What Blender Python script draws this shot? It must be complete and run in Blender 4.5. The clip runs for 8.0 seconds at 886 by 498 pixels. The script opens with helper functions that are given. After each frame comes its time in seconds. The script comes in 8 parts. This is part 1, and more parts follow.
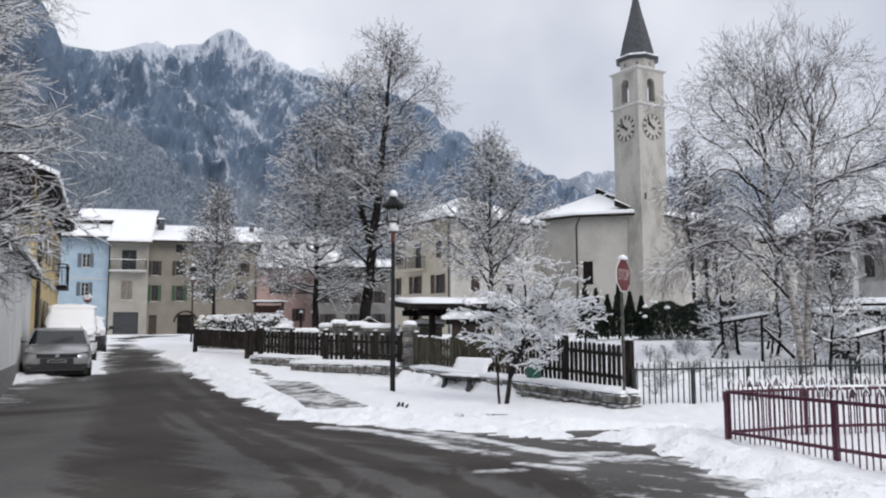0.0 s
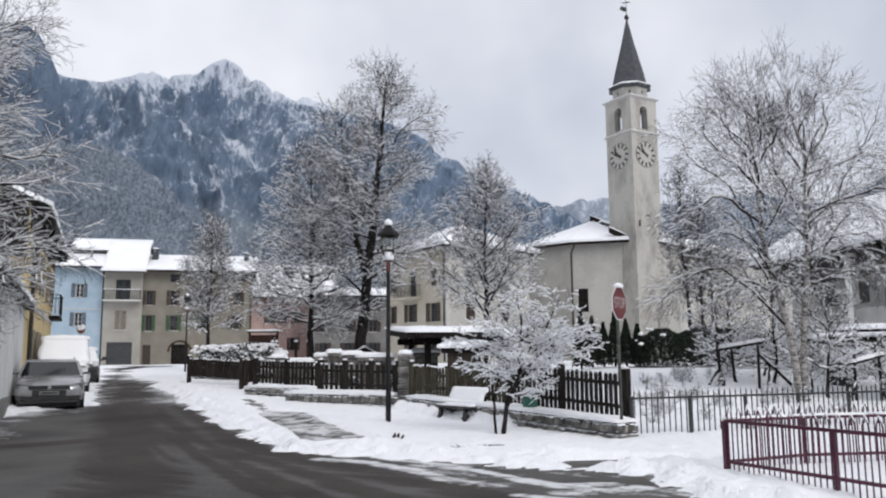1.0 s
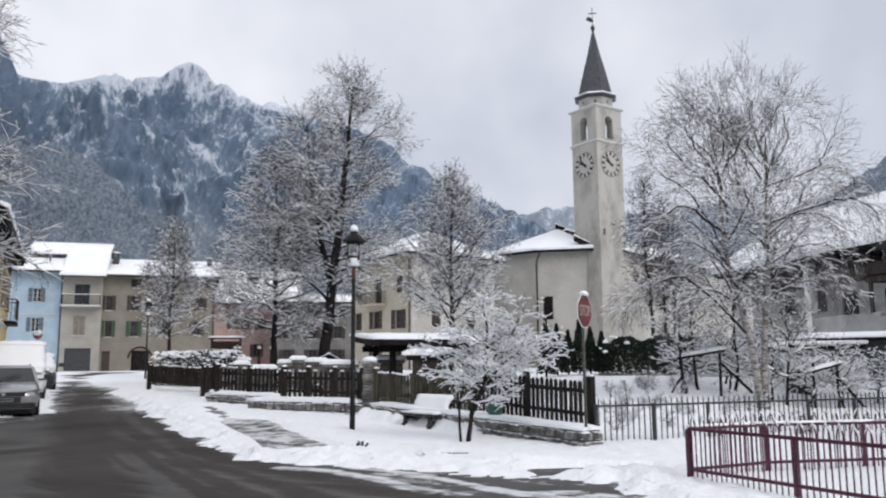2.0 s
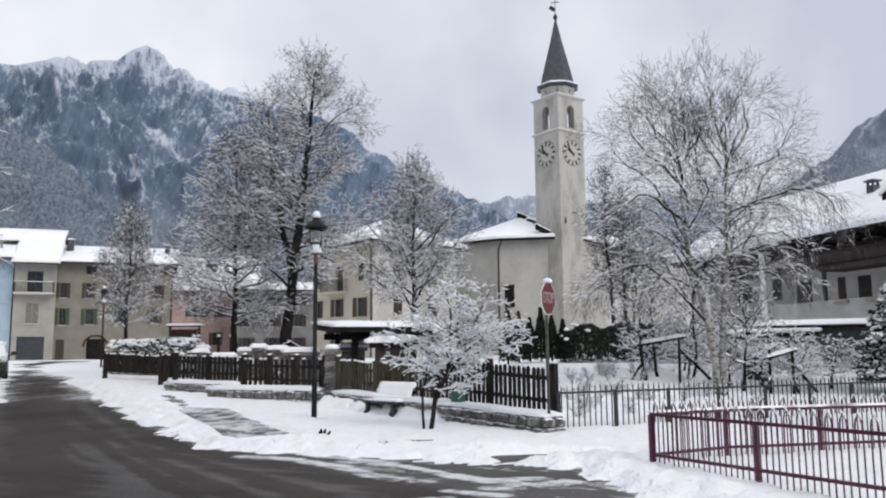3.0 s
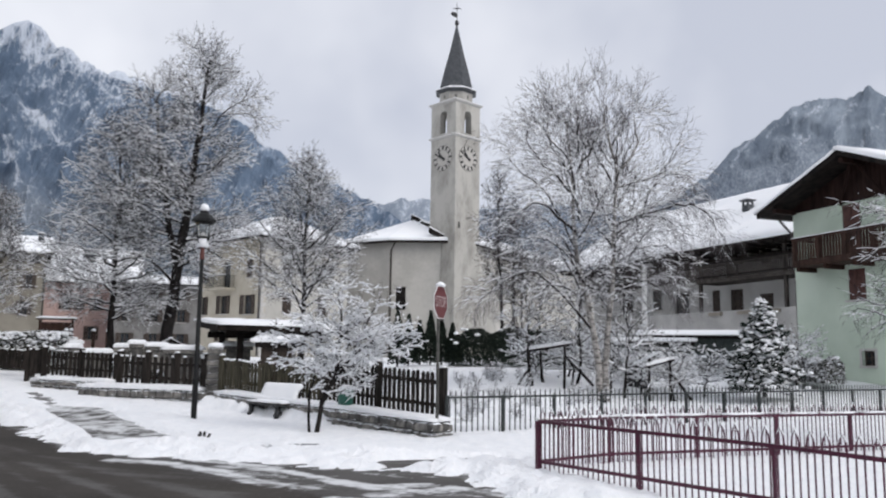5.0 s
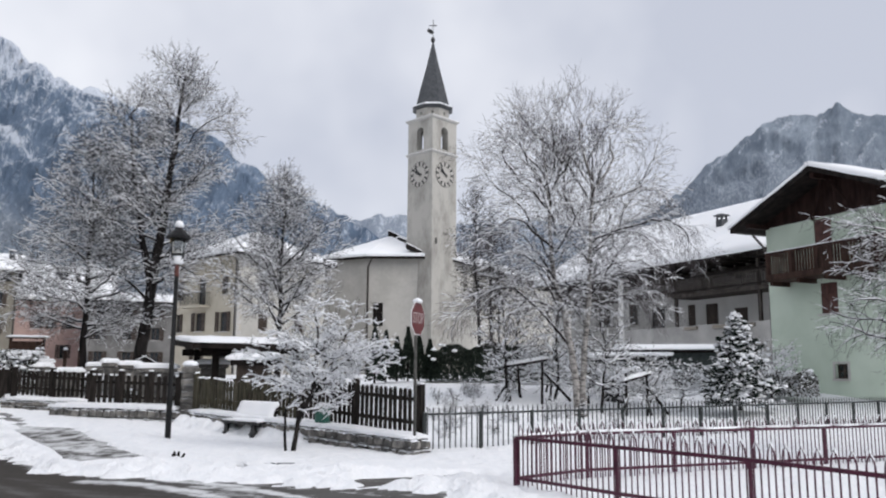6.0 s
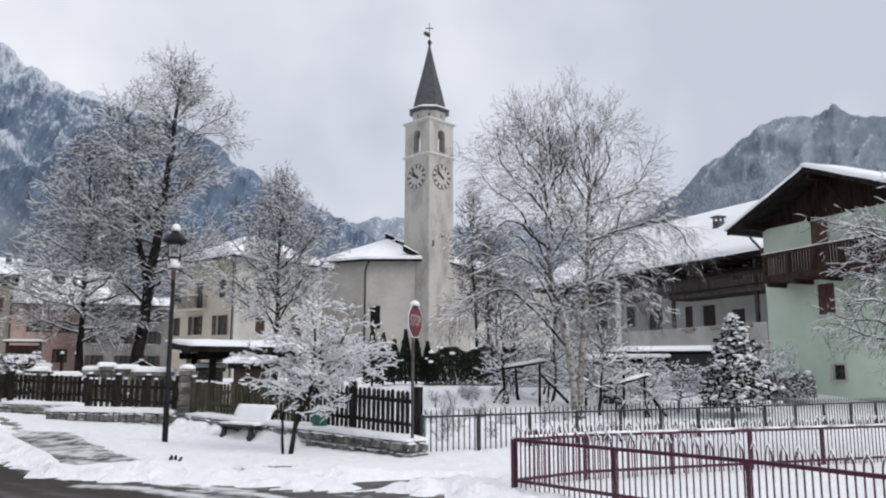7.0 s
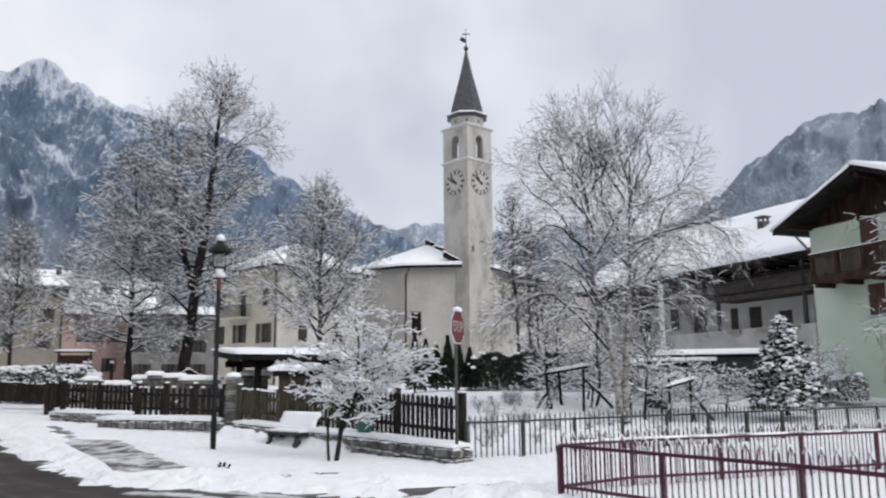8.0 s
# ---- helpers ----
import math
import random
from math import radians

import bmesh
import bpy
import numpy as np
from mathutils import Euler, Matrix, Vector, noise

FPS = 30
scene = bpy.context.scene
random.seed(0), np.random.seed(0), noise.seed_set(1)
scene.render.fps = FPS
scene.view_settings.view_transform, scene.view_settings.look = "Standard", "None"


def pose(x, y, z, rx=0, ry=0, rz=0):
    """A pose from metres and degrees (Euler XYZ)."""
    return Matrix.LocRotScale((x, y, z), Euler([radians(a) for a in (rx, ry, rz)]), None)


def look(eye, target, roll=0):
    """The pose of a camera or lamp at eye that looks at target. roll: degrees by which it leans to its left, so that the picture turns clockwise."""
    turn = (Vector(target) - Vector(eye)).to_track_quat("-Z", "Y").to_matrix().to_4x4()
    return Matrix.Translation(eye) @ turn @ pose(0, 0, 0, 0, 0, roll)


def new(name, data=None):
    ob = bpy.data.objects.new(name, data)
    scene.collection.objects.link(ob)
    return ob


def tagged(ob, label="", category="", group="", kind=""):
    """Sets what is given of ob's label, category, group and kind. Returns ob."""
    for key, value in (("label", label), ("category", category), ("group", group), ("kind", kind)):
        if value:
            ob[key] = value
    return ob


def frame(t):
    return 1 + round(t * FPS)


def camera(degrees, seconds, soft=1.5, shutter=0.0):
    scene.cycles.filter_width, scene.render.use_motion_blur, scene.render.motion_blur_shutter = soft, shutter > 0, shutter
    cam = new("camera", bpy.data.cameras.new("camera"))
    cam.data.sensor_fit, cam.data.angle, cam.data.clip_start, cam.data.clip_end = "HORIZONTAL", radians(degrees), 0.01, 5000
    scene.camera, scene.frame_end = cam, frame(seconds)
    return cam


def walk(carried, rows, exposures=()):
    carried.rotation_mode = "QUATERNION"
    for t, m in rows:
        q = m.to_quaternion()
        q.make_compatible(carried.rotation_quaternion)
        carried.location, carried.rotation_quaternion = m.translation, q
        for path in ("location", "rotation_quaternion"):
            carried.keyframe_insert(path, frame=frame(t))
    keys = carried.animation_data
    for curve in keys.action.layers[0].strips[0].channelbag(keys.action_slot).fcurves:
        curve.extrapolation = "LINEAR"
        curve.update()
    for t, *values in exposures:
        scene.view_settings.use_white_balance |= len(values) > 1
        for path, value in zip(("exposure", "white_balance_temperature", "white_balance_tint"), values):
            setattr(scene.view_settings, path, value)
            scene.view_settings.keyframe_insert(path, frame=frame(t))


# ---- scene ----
cam = camera(57.1, 8.0, soft=2.1, shutter=0.5)
PATH = [
    (0.0, 0.000, 0.000, 1.600, 96.00, 0.19, 0.00),
    (0.5, 0.000, 0.016, 1.621, 96.94, 0.53, -0.10),
    (1.0, -0.004, 0.017, 1.625, 97.95, 0.54, -0.31),
    (1.5, 0.007, 0.040, 1.633, 98.56, 0.36, -1.14),
    (1.7, 0.003, 0.058, 1.632, 98.53, 0.36, -1.70),
    (2.8, -0.047, 0.185, 1.613, 97.82, 0.54, -5.26),
    (3.0, -0.050, 0.202, 1.612, 97.58, 0.54, -5.48),
    (3.5, -0.028, 0.293, 1.613, 97.01, 0.02, -6.57),
    (4.0, -0.050, 0.317, 1.620, 96.95, -0.67, -9.22),
    (4.5, -0.055, 0.365, 1.633, 97.23, -0.86, -11.61),
    (6.0, -0.049, 0.410, 1.651, 98.82, -0.28, -14.83),
    (6.5, -0.041, 0.409, 1.649, 99.11, -0.15, -15.01),
    (7.0, -0.044, 0.414, 1.648, 99.00, -0.05, -14.99),
    (7.5, -0.053, 0.407, 1.652, 99.07, 0.14, -14.38),
    (8.0, -0.081, 0.401, 1.656, 99.39, 0.46, -12.09),
]
walk(cam, [(r[0], pose(*r[1:])) for r in PATH])

# ---- light ----
SUN_EL, SUN_AZ = radians(38), radians(140)
world = bpy.data.worlds.new("overcast")
scene.world = world
world.use_nodes = True
wn, wl = world.node_tree.nodes, world.node_tree.links
wn.clear()
sky = wn.new("ShaderNodeTexSky")
sky.sky_type, sky.sun_disc, sky.sun_elevation, sky.sun_rotation = "NISHITA", False, SUN_EL, SUN_AZ
dim = wn.new("ShaderNodeVectorMath")
dim.operation = "SCALE"
dim.inputs[3].default_value = 0.1
co = wn.new("ShaderNodeTexCoord")
cloud = wn.new("ShaderNodeTexNoise")
cloud.inputs["Scale"].default_value, cloud.inputs["Detail"].default_value = 2.6, 4
ramp = wn.new("ShaderNodeValToRGB")
ramp.color_ramp.elements[0].position, ramp.color_ramp.elements[0].color = 0.34, (0.602, 0.635, 0.737, 1)
ramp.color_ramp.elements[1].position, ramp.color_ramp.elements[1].color = 0.64, (0.934, 0.951, 1.013, 1)
blend = wn.new("ShaderNodeMixRGB")
blend.inputs[0].default_value = 0.93
back = wn.new("ShaderNodeBackground")
back.inputs[1].default_value = 1.0
wout = wn.new("ShaderNodeOutputWorld")
wl.new(sky.outputs[0], dim.inputs[0])
wl.new(co.outputs["Generated"], cloud.inputs["Vector"])
side = wn.new("ShaderNodeSeparateXYZ")
deck = wn.new("ShaderNodeMath")
deck.operation = "MULTIPLY_ADD"
deck.inputs[1].default_value = -0.20
wl.new(co.outputs["Generated"], side.inputs[0])
wl.new(side.outputs["X"], deck.inputs[0])
wl.new(cloud.outputs[0], deck.inputs[2])
wl.new(deck.outputs[0], ramp.inputs[0])
wl.new(dim.outputs[0], blend.inputs[1])
wl.new(ramp.outputs[0], blend.inputs[2])
wl.new(blend.outputs[0], back.inputs[0])
wl.new(back.outputs[0], wout.inputs[0])
sun = new("sun", bpy.data.lights.new("sun", "SUN"))
sun.data.energy, sun.data.angle, sun.data.color = 1.5, radians(30), (1.0, 0.965, 0.93)
sun.matrix_world = look((math.sin(SUN_AZ) * 80, math.cos(SUN_AZ) * 80, math.tan(SUN_EL) * 80), (0, 0, 0))


# ---- materials ----
def surf(name, c1, c2, scale=3.0, rough=0.8, bump=0.2, metal=0.0, fine=40.0, snow=0.0, vary=0.0, stretch=(1, 1, 1), spec=0.5, edge=(0.35, 0.65), deep=0.02):
    """Two colours mixed by a coarse and a fine noise, with relief; snow settles on faces that look up."""
    m = bpy.data.materials.new(name)
    m.use_nodes = True
    n, l = m.node_tree.nodes, m.node_tree.links
    b = n["Principled BSDF"]
    geo = n.new("ShaderNodeNewGeometry")
    mp = n.new("ShaderNodeMapping")
    mp.inputs["Scale"].default_value = stretch
    l.new(geo.outputs["Position"], mp.inputs["Vector"])
    t1, t2 = n.new("ShaderNodeTexNoise"), n.new("ShaderNodeTexNoise")
    t1.inputs["Scale"].default_value, t1.inputs["Detail"].default_value = scale, 5
    t2.inputs["Scale"].default_value, t2.inputs["Detail"].default_value = fine, 3
    l.new(mp.outputs[0], t1.inputs["Vector"])
    l.new(mp.outputs[0], t2.inputs["Vector"])
    add = n.new("ShaderNodeMath")
    add.operation = "MULTIPLY_ADD"
    add.inputs[1].default_value = 0.35
    l.new(t2.outputs[0], add.inputs[0])
    l.new(t1.outputs[0], add.inputs[2])
    cr = n.new("ShaderNodeMapRange")
    cr.inputs["From Min"].default_value, cr.inputs["From Max"].default_value = edge[0] + 0.17, edge[1] + 0.17
    l.new(add.outputs[0], cr.inputs["Value"])
    mix = n.new("ShaderNodeMixRGB")
    mix.inputs[1].default_value, mix.inputs[2].default_value = (*c1, 1), (*c2, 1)
    l.new(cr.outputs[0], mix.inputs[0])
    col = mix.outputs[0]
    if vary:
        info = n.new("ShaderNodeObjectInfo")
        hv = n.new("ShaderNodeHueSaturation")
        mr = n.new("ShaderNodeMapRange")
        mr.inputs["To Min"].default_value, mr.inputs["To Max"].default_value = 1 - vary, 1 + vary
        l.new(info.outputs["Random"], mr.inputs["Value"])
        l.new(mr.outputs[0], hv.inputs["Value"])
        l.new(col, hv.inputs["Color"])
        col = hv.outputs[0]
    if snow:
        sx = n.new("ShaderNodeSeparateXYZ")
        l.new(geo.outputs["Normal"], sx.inputs[0])
        ns = n.new("ShaderNodeMath")
        ns.operation = "MULTIPLY_ADD"
        ns.inputs[1].default_value = 0.7
        l.new(t1.outputs[0], ns.inputs[0])
        l.new(sx.outputs["Z"], ns.inputs[2])
        sr = n.new("ShaderNodeMapRange")
        sr.inputs["From Min"].default_value, sr.inputs["From Max"].default_value = 1.05 - snow, 1.2 - snow
        l.new(ns.outputs[0], sr.inputs["Value"])
        sm = n.new("ShaderNodeMixRGB")
        sm.inputs[2].default_value = (0.84, 0.86, 0.89, 1)
        l.new(sr.outputs[0], sm.inputs[0])
        l.new(col, sm.inputs[1])
        col = sm.outputs[0]
    l.new(col, b.inputs["Base Color"])
    b.inputs["Roughness"].default_value, b.inputs["Metallic"].default_value = rough, metal
    b.inputs["Specular IOR Level"].default_value = spec
    if bump:
        bp = n.new("ShaderNodeBump")
        bp.inputs["Strength"].default_value, bp.inputs["Distance"].default_value = bump, deep
        l.new(add.outputs[0], bp.inputs["Height"])
        l.new(bp.outputs[0], b.inputs["Normal"])
    return m


SNOW = surf("snow", (0.85, 0.865, 0.89), (0.92, 0.925, 0.94), 5.0, 0.65, 1.0, fine=19, spec=0.25, deep=0.07)
SNOW_ROOF = surf("roof snow", (0.88, 0.895, 0.92), (0.925, 0.93, 0.945), 0.6, 0.6, 0.25, fine=5, spec=0.25)
ASPHALT = surf("wet asphalt", (0.08, 0.077, 0.075), (0.128, 0.123, 0.119), 0.45, 0.9, 0.35, fine=24, spec=0.04)


def wet_tracks(m):
    """Darker, smoother asphalt where the wheels keep it wet, gritty white slush towards the edges."""
    n, l = m.node_tree.nodes, m.node_tree.links
    b = n["Principled BSDF"]

    def attr(name):
        a_ = n.new("ShaderNodeAttribute")
        a_.attribute_name = name
        return a_.outputs["Fac"]

    geo, grit = n.new("ShaderNodeNewGeometry"), n.new("ShaderNodeTexNoise")
    mp = n.new("ShaderNodeMapping")
    mp.inputs["Rotation"].default_value, mp.inputs["Scale"].default_value = (0, 0, radians(22)), (0.6, 1, 1)
    grit.inputs["Scale"].default_value, grit.inputs["Detail"].default_value, grit.inputs["Roughness"].default_value = 8, 8, 0.72
    l.new(geo.outputs["Position"], mp.inputs["Vector"])
    l.new(mp.outputs[0], grit.inputs["Vector"])
    dark, mr = n.new("ShaderNodeMixRGB"), n.new("ShaderNodeMapRange")
    wetn = n.new("ShaderNodeMath")
    wetn.operation, wetn.use_clamp = "MULTIPLY_ADD", True
    wetn.inputs[1].default_value = 2.2
    l.new(attr("wet"), wetn.inputs[0])
    shift = n.new("ShaderNodeMath")
    shift.operation = "MULTIPLY_ADD"
    shift.inputs[1].default_value, shift.inputs[2].default_value = 1.8, -1.5
    l.new(grit.outputs[0], shift.inputs[0])
    l.new(shift.outputs[0], wetn.inputs[2])
    dark.blend_type, dark.inputs[2].default_value = "MULTIPLY", (0.56, 0.53, 0.50, 1)
    l.new(wetn.outputs[0], dark.inputs[0])
    l.new(b.inputs["Base Color"].links[0].from_socket, dark.inputs[1])
    total = n.new("ShaderNodeMath")
    total.operation = "MULTIPLY_ADD"
    total.inputs[1].default_value = 1.6
    l.new(grit.outputs[0], total.inputs[0])
    l.new(attr("slush"), total.inputs[2])
    cover = n.new("ShaderNodeMapRange")
    cover.inputs["From Min"].default_value, cover.inputs["From Max"].default_value = 1.12, 1.72
    cover.inputs["To Max"].default_value = 0.9
    l.new(total.outputs[0], cover.inputs["Value"])
    white = n.new("ShaderNodeMixRGB")
    white.inputs[2].default_value = (0.70, 0.71, 0.72, 1)
    l.new(cover.outputs[0], white.inputs[0])
    l.new(dark.outputs[0], white.inputs[1])
    l.new(white.outputs[0], b.inputs["Base Color"])
    mr.inputs["To Min"].default_value, mr.inputs["To Max"].default_value = 0.95, 0.75
    l.new(wetn.outputs[0], mr.inputs["Value"])
    l.new(mr.outputs[0], b.inputs["Roughness"])


wet_tracks(ASPHALT)
STONE = surf("wall stone", (0.075, 0.074, 0.073), (0.235, 0.222, 0.203), 5, 0.9, 0.8, vary=0.35, snow=0.12, spec=0.12)
MORTAR = surf("mortar", (0.16, 0.155, 0.15), (0.26, 0.25, 0.24), 9, 0.95, 0.5)
KERB = surf("kerb stone", (0.12, 0.12, 0.12), (0.20, 0.20, 0.20), 6, 0.8, 0.3)
FENCE_WOOD = surf("dark fence wood", (0.012, 0.01, 0.009), (0.036, 0.03, 0.026), 4, 0.75, 0.5, vary=0.3, stretch=(4, 4, 0.6), snow=0.06, spec=0.12)
MOSS_WOOD = surf("weathered fence wood", (0.035, 0.033, 0.022), (0.10, 0.09, 0.065), 4, 0.85, 0.5, vary=0.3, stretch=(4, 4, 0.6), snow=0.06, spec=0.12)
BROWN_WOOD = surf("brown stained wood", (0.026, 0.015, 0.012), (0.060, 0.034, 0.026), 4, 0.6, 0.4, stretch=(1, 1, 0.4), spec=0.12)
DARK_WOOD = surf("dark eaves wood", (0.008, 0.007, 0.007), (0.024, 0.019, 0.017), 4, 0.8, 0.4, spec=0.12)
GREY_WOOD = surf("old grey timber", (0.03, 0.026, 0.024), (0.085, 0.075, 0.068), 3, 0.85, 0.5, stretch=(3, 3, 0.5), spec=0.12)
IRON = surf("dark green iron", (0.012, 0.016, 0.016), (0.03, 0.036, 0.035), 8, 0.5, 0.15, spec=0.5, snow=0.05)
RED_IRON = surf("wine red painted iron", (0.046, 0.005, 0.020), (0.080, 0.010, 0.032), 9, 0.42, 0.15, spec=0.5)
LAMP_IRON = surf("dark lamp iron", (0.007, 0.0075, 0.008), (0.018, 0.018, 0.019), 10, 0.6, 0.15, spec=0.2)
SIGN_POST = surf("weathered sign post", (0.05, 0.05, 0.046), (0.10, 0.098, 0.09), 10, 0.6, 0.15, spec=0.2)
FADED_WHITE = surf("faded white lettering", (0.36, 0.30, 0.30), (0.46, 0.39, 0.38), 9, 0.6, 0.05)
STEEL = surf("grey galvanised steel", (0.20, 0.205, 0.21), (0.32, 0.325, 0.33), 10, 0.45, 0.1, metal=0.5)
RED_SIGN = surf("sign red", (0.085, 0.014, 0.018), (0.125, 0.022, 0.025), 6, 0.45, 0.05)
WHITE_PAINT = surf("white paint", (0.70, 0.70, 0.69), (0.80, 0.80, 0.79), 4, 0.6, 0.1)
BARK = surf("bark", (0.008, 0.007, 0.0075), (0.028, 0.024, 0.023), 6, 0.95, 0.8, snow=0.12, stretch=(1, 1, 0.35), spec=0.12)
TWIG = surf("snowy twigs", (0.045, 0.041, 0.042), (0.13, 0.122, 0.124), 6, 0.95, 0.0, snow=0.38, spec=0.12)
DARK_TWIG = surf("dark snowy twigs", (0.015, 0.012, 0.012), (0.042, 0.036, 0.035), 6, 0.95, 0.0, snow=0.24, spec=0.12)
BIRCH = surf("birch bark", (0.05, 0.045, 0.042), (0.36, 0.34, 0.32), 5, 0.85, 0.6, snow=0.2, stretch=(1, 1, 3), edge=(0.36, 0.56))
BIRCH_TWIG = surf("birch twigs", (0.052, 0.045, 0.048), (0.145, 0.130, 0.134), 6, 0.95, 0.0, snow=0.36, spec=0.12)
WHITEWALL = surf("off-white plaster", (0.70, 0.695, 0.675), (0.80, 0.795, 0.775), 0.8, 0.9, 0.2)
FARM = surf("weathered grey plaster", (0.33, 0.325, 0.315), (0.45, 0.442, 0.43), 0.9, 0.9, 0.2)
GABLE_WOOD = surf("dark brown gable boards", (0.016, 0.008, 0.007), (0.03, 0.016, 0.013), 4, 0.7, 0.4, stretch=(1, 1, 0.4), vary=0.15, spec=0.12)
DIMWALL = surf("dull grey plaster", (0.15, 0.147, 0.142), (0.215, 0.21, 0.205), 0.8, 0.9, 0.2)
LEAF = surf("evergreen leaves", (0.008, 0.013, 0.010), (0.028, 0.040, 0.028), 9, 0.65, 0.0, spec=0.12)
FIR = surf("fir needles", (0.008, 0.014, 0.011), (0.030, 0.042, 0.033), 9, 0.7, 0.0, snow=0.34, spec=0.12)
HEDGE = surf("hedge leaves", (0.012, 0.014, 0.010), (0.05, 0.05, 0.035), 9, 0.7, 0.0, snow=0.45, spec=0.12)
FROST = surf("frosted hedge twigs", (0.05, 0.05, 0.042), (0.13, 0.125, 0.11), 9, 0.8, 0.0, snow=0.60)
BLUE = surf("pale blue plaster", (0.29, 0.385, 0.46), (0.36, 0.455, 0.535), 1.2, 0.9, 0.15)
CREAM = surf("cream plaster", (0.29, 0.275, 0.243), (0.35, 0.334, 0.30), 0.9, 0.9, 0.15)
BEIGE = surf("beige plaster", (0.185, 0.168, 0.138), (0.23, 0.212, 0.176), 0.9, 0.9, 0.15)
YELLOW = surf("ochre yellow plaster", (0.58, 0.45, 0.215), (0.67, 0.535, 0.29), 1.2, 0.9, 0.15)
PINK = surf("salmon pink plaster", (0.5, 0.355, 0.325), (0.575, 0.42, 0.385), 1.2, 0.9, 0.15)
VILLA = surf("warm cream plaster", (0.41, 0.372, 0.30), (0.48, 0.442, 0.365), 0.9, 0.9, 0.15)
GREYWALL = surf("grey white plaster", (0.46, 0.455, 0.44), (0.57, 0.565, 0.55), 0.7, 0.9, 0.2)
CHURCH = surf("church plaster", (0.385, 0.372, 0.342), (0.48, 0.465, 0.432), 0.5, 0.9, 0.2, fine=3)
TOWER = surf("stained tower plaster", (0.26, 0.248, 0.224), (0.455, 0.44, 0.405), 0.75, 0.92, 0.5, fine=4.5, stretch=(1, 1, 0.45), edge=(0.26, 0.6))
GREEN = surf("pale mint plaster", (0.48, 0.57, 0.47), (0.565, 0.65, 0.55), 0.8, 0.9, 0.15)
SLATE = surf("dark slate", (0.028, 0.032, 0.038), (0.065, 0.07, 0.078), 4, 0.55, 0.4)
SHUTTER_BLUE = surf("grey blue shutter paint", (0.085, 0.11, 0.135), (0.13, 0.155, 0.185), 6, 0.6, 0.2)
SHUTTER_BROWN = surf("brown shutter paint", (0.028, 0.018, 0.013), (0.058, 0.038, 0.028), 6, 0.6, 0.2)
SHUTTER_GREEN = surf("green shutter paint", (0.018, 0.055, 0.022), (0.045, 0.10, 0.045), 6, 0.6, 0.2)
SHUTTER_RED = surf("oxblood shutter paint", (0.055, 0.018, 0.014), (0.095, 0.035, 0.026), 6, 0.6, 0.2)
SHUTTER_GREY = surf("taupe roller shutter", (0.20, 0.175, 0.145), (0.26, 0.23, 0.195), 6, 0.6, 0.2)
GARAGE = surf("anthracite garage door", (0.03, 0.032, 0.037), (0.046, 0.049, 0.055), 5, 0.6, 0.1)
SHED_GREEN = surf("dark grey green boards", (0.05, 0.062, 0.06), (0.085, 0.10, 0.095), 4, 0.7, 0.3)
PIPE = surf("dark copper downpipe", (0.03, 0.024, 0.02), (0.06, 0.05, 0.045), 6, 0.5, 0.1)
SILVER = surf("silver car paint", (0.33, 0.33, 0.335), (0.40, 0.40, 0.405), 3, 0.24, 0.0, metal=0.55)
HEADLAMP = surf("headlamp glass", (0.06, 0.063, 0.066), (0.12, 0.124, 0.128), 14, 0.55, 0.0, metal=0.0)
WHITE_CAR = surf("white van paint", (0.66, 0.67, 0.68), (0.74, 0.75, 0.76), 3, 0.35, 0.0)
DARK_CAR = surf("dark car paint", (0.03, 0.033, 0.04), (0.05, 0.055, 0.065), 3, 0.3, 0.0, metal=0.3, snow=0.2)
BLACK = surf("black plastic", (0.012, 0.012, 0.013), (0.025, 0.025, 0.026), 10, 0.5, 0.1)
TYRE = surf("tyre rubber", (0.012, 0.012, 0.012), (0.024, 0.024, 0.024), 10, 0.85, 0.2)
CHROME = surf("bright alloy", (0.50, 0.51, 0.52), (0.60, 0.61, 0.62), 10, 0.25, 0.0, metal=0.9)
BIN_GREEN = surf("green bin plastic", (0.012, 0.075, 0.055), (0.02, 0.11, 0.08), 6, 0.5, 0.1)
RUST = surf("rust red band", (0.1, 0.03, 0.025), (0.15, 0.05, 0.04), 6, 0.6, 0.1)
CLOCK = surf("pale clock face", (0.42, 0.4, 0.365), (0.5, 0.48, 0.445), 4, 0.8, 0.05)


def glass(name, tint, clear=0.85):
    m = bpy.data.materials.new(name)
    m.use_nodes = True
    b = m.node_tree.nodes["Principled BSDF"]
    b.inputs["Base Color"].default_value = (*tint, 1)
    b.inputs["Transmission Weight"].default_value, b.inputs["Roughness"].default_value = clear, 0.06
    return m


PANE = glass("window glass", (0.05, 0.058, 0.065), 0.35)
CAR_GLASS = glass("car glass", (0.010, 0.012, 0.014), 0.0)
LANTERN = glass("lantern glass", (0.40, 0.42, 0.42), 0.95)


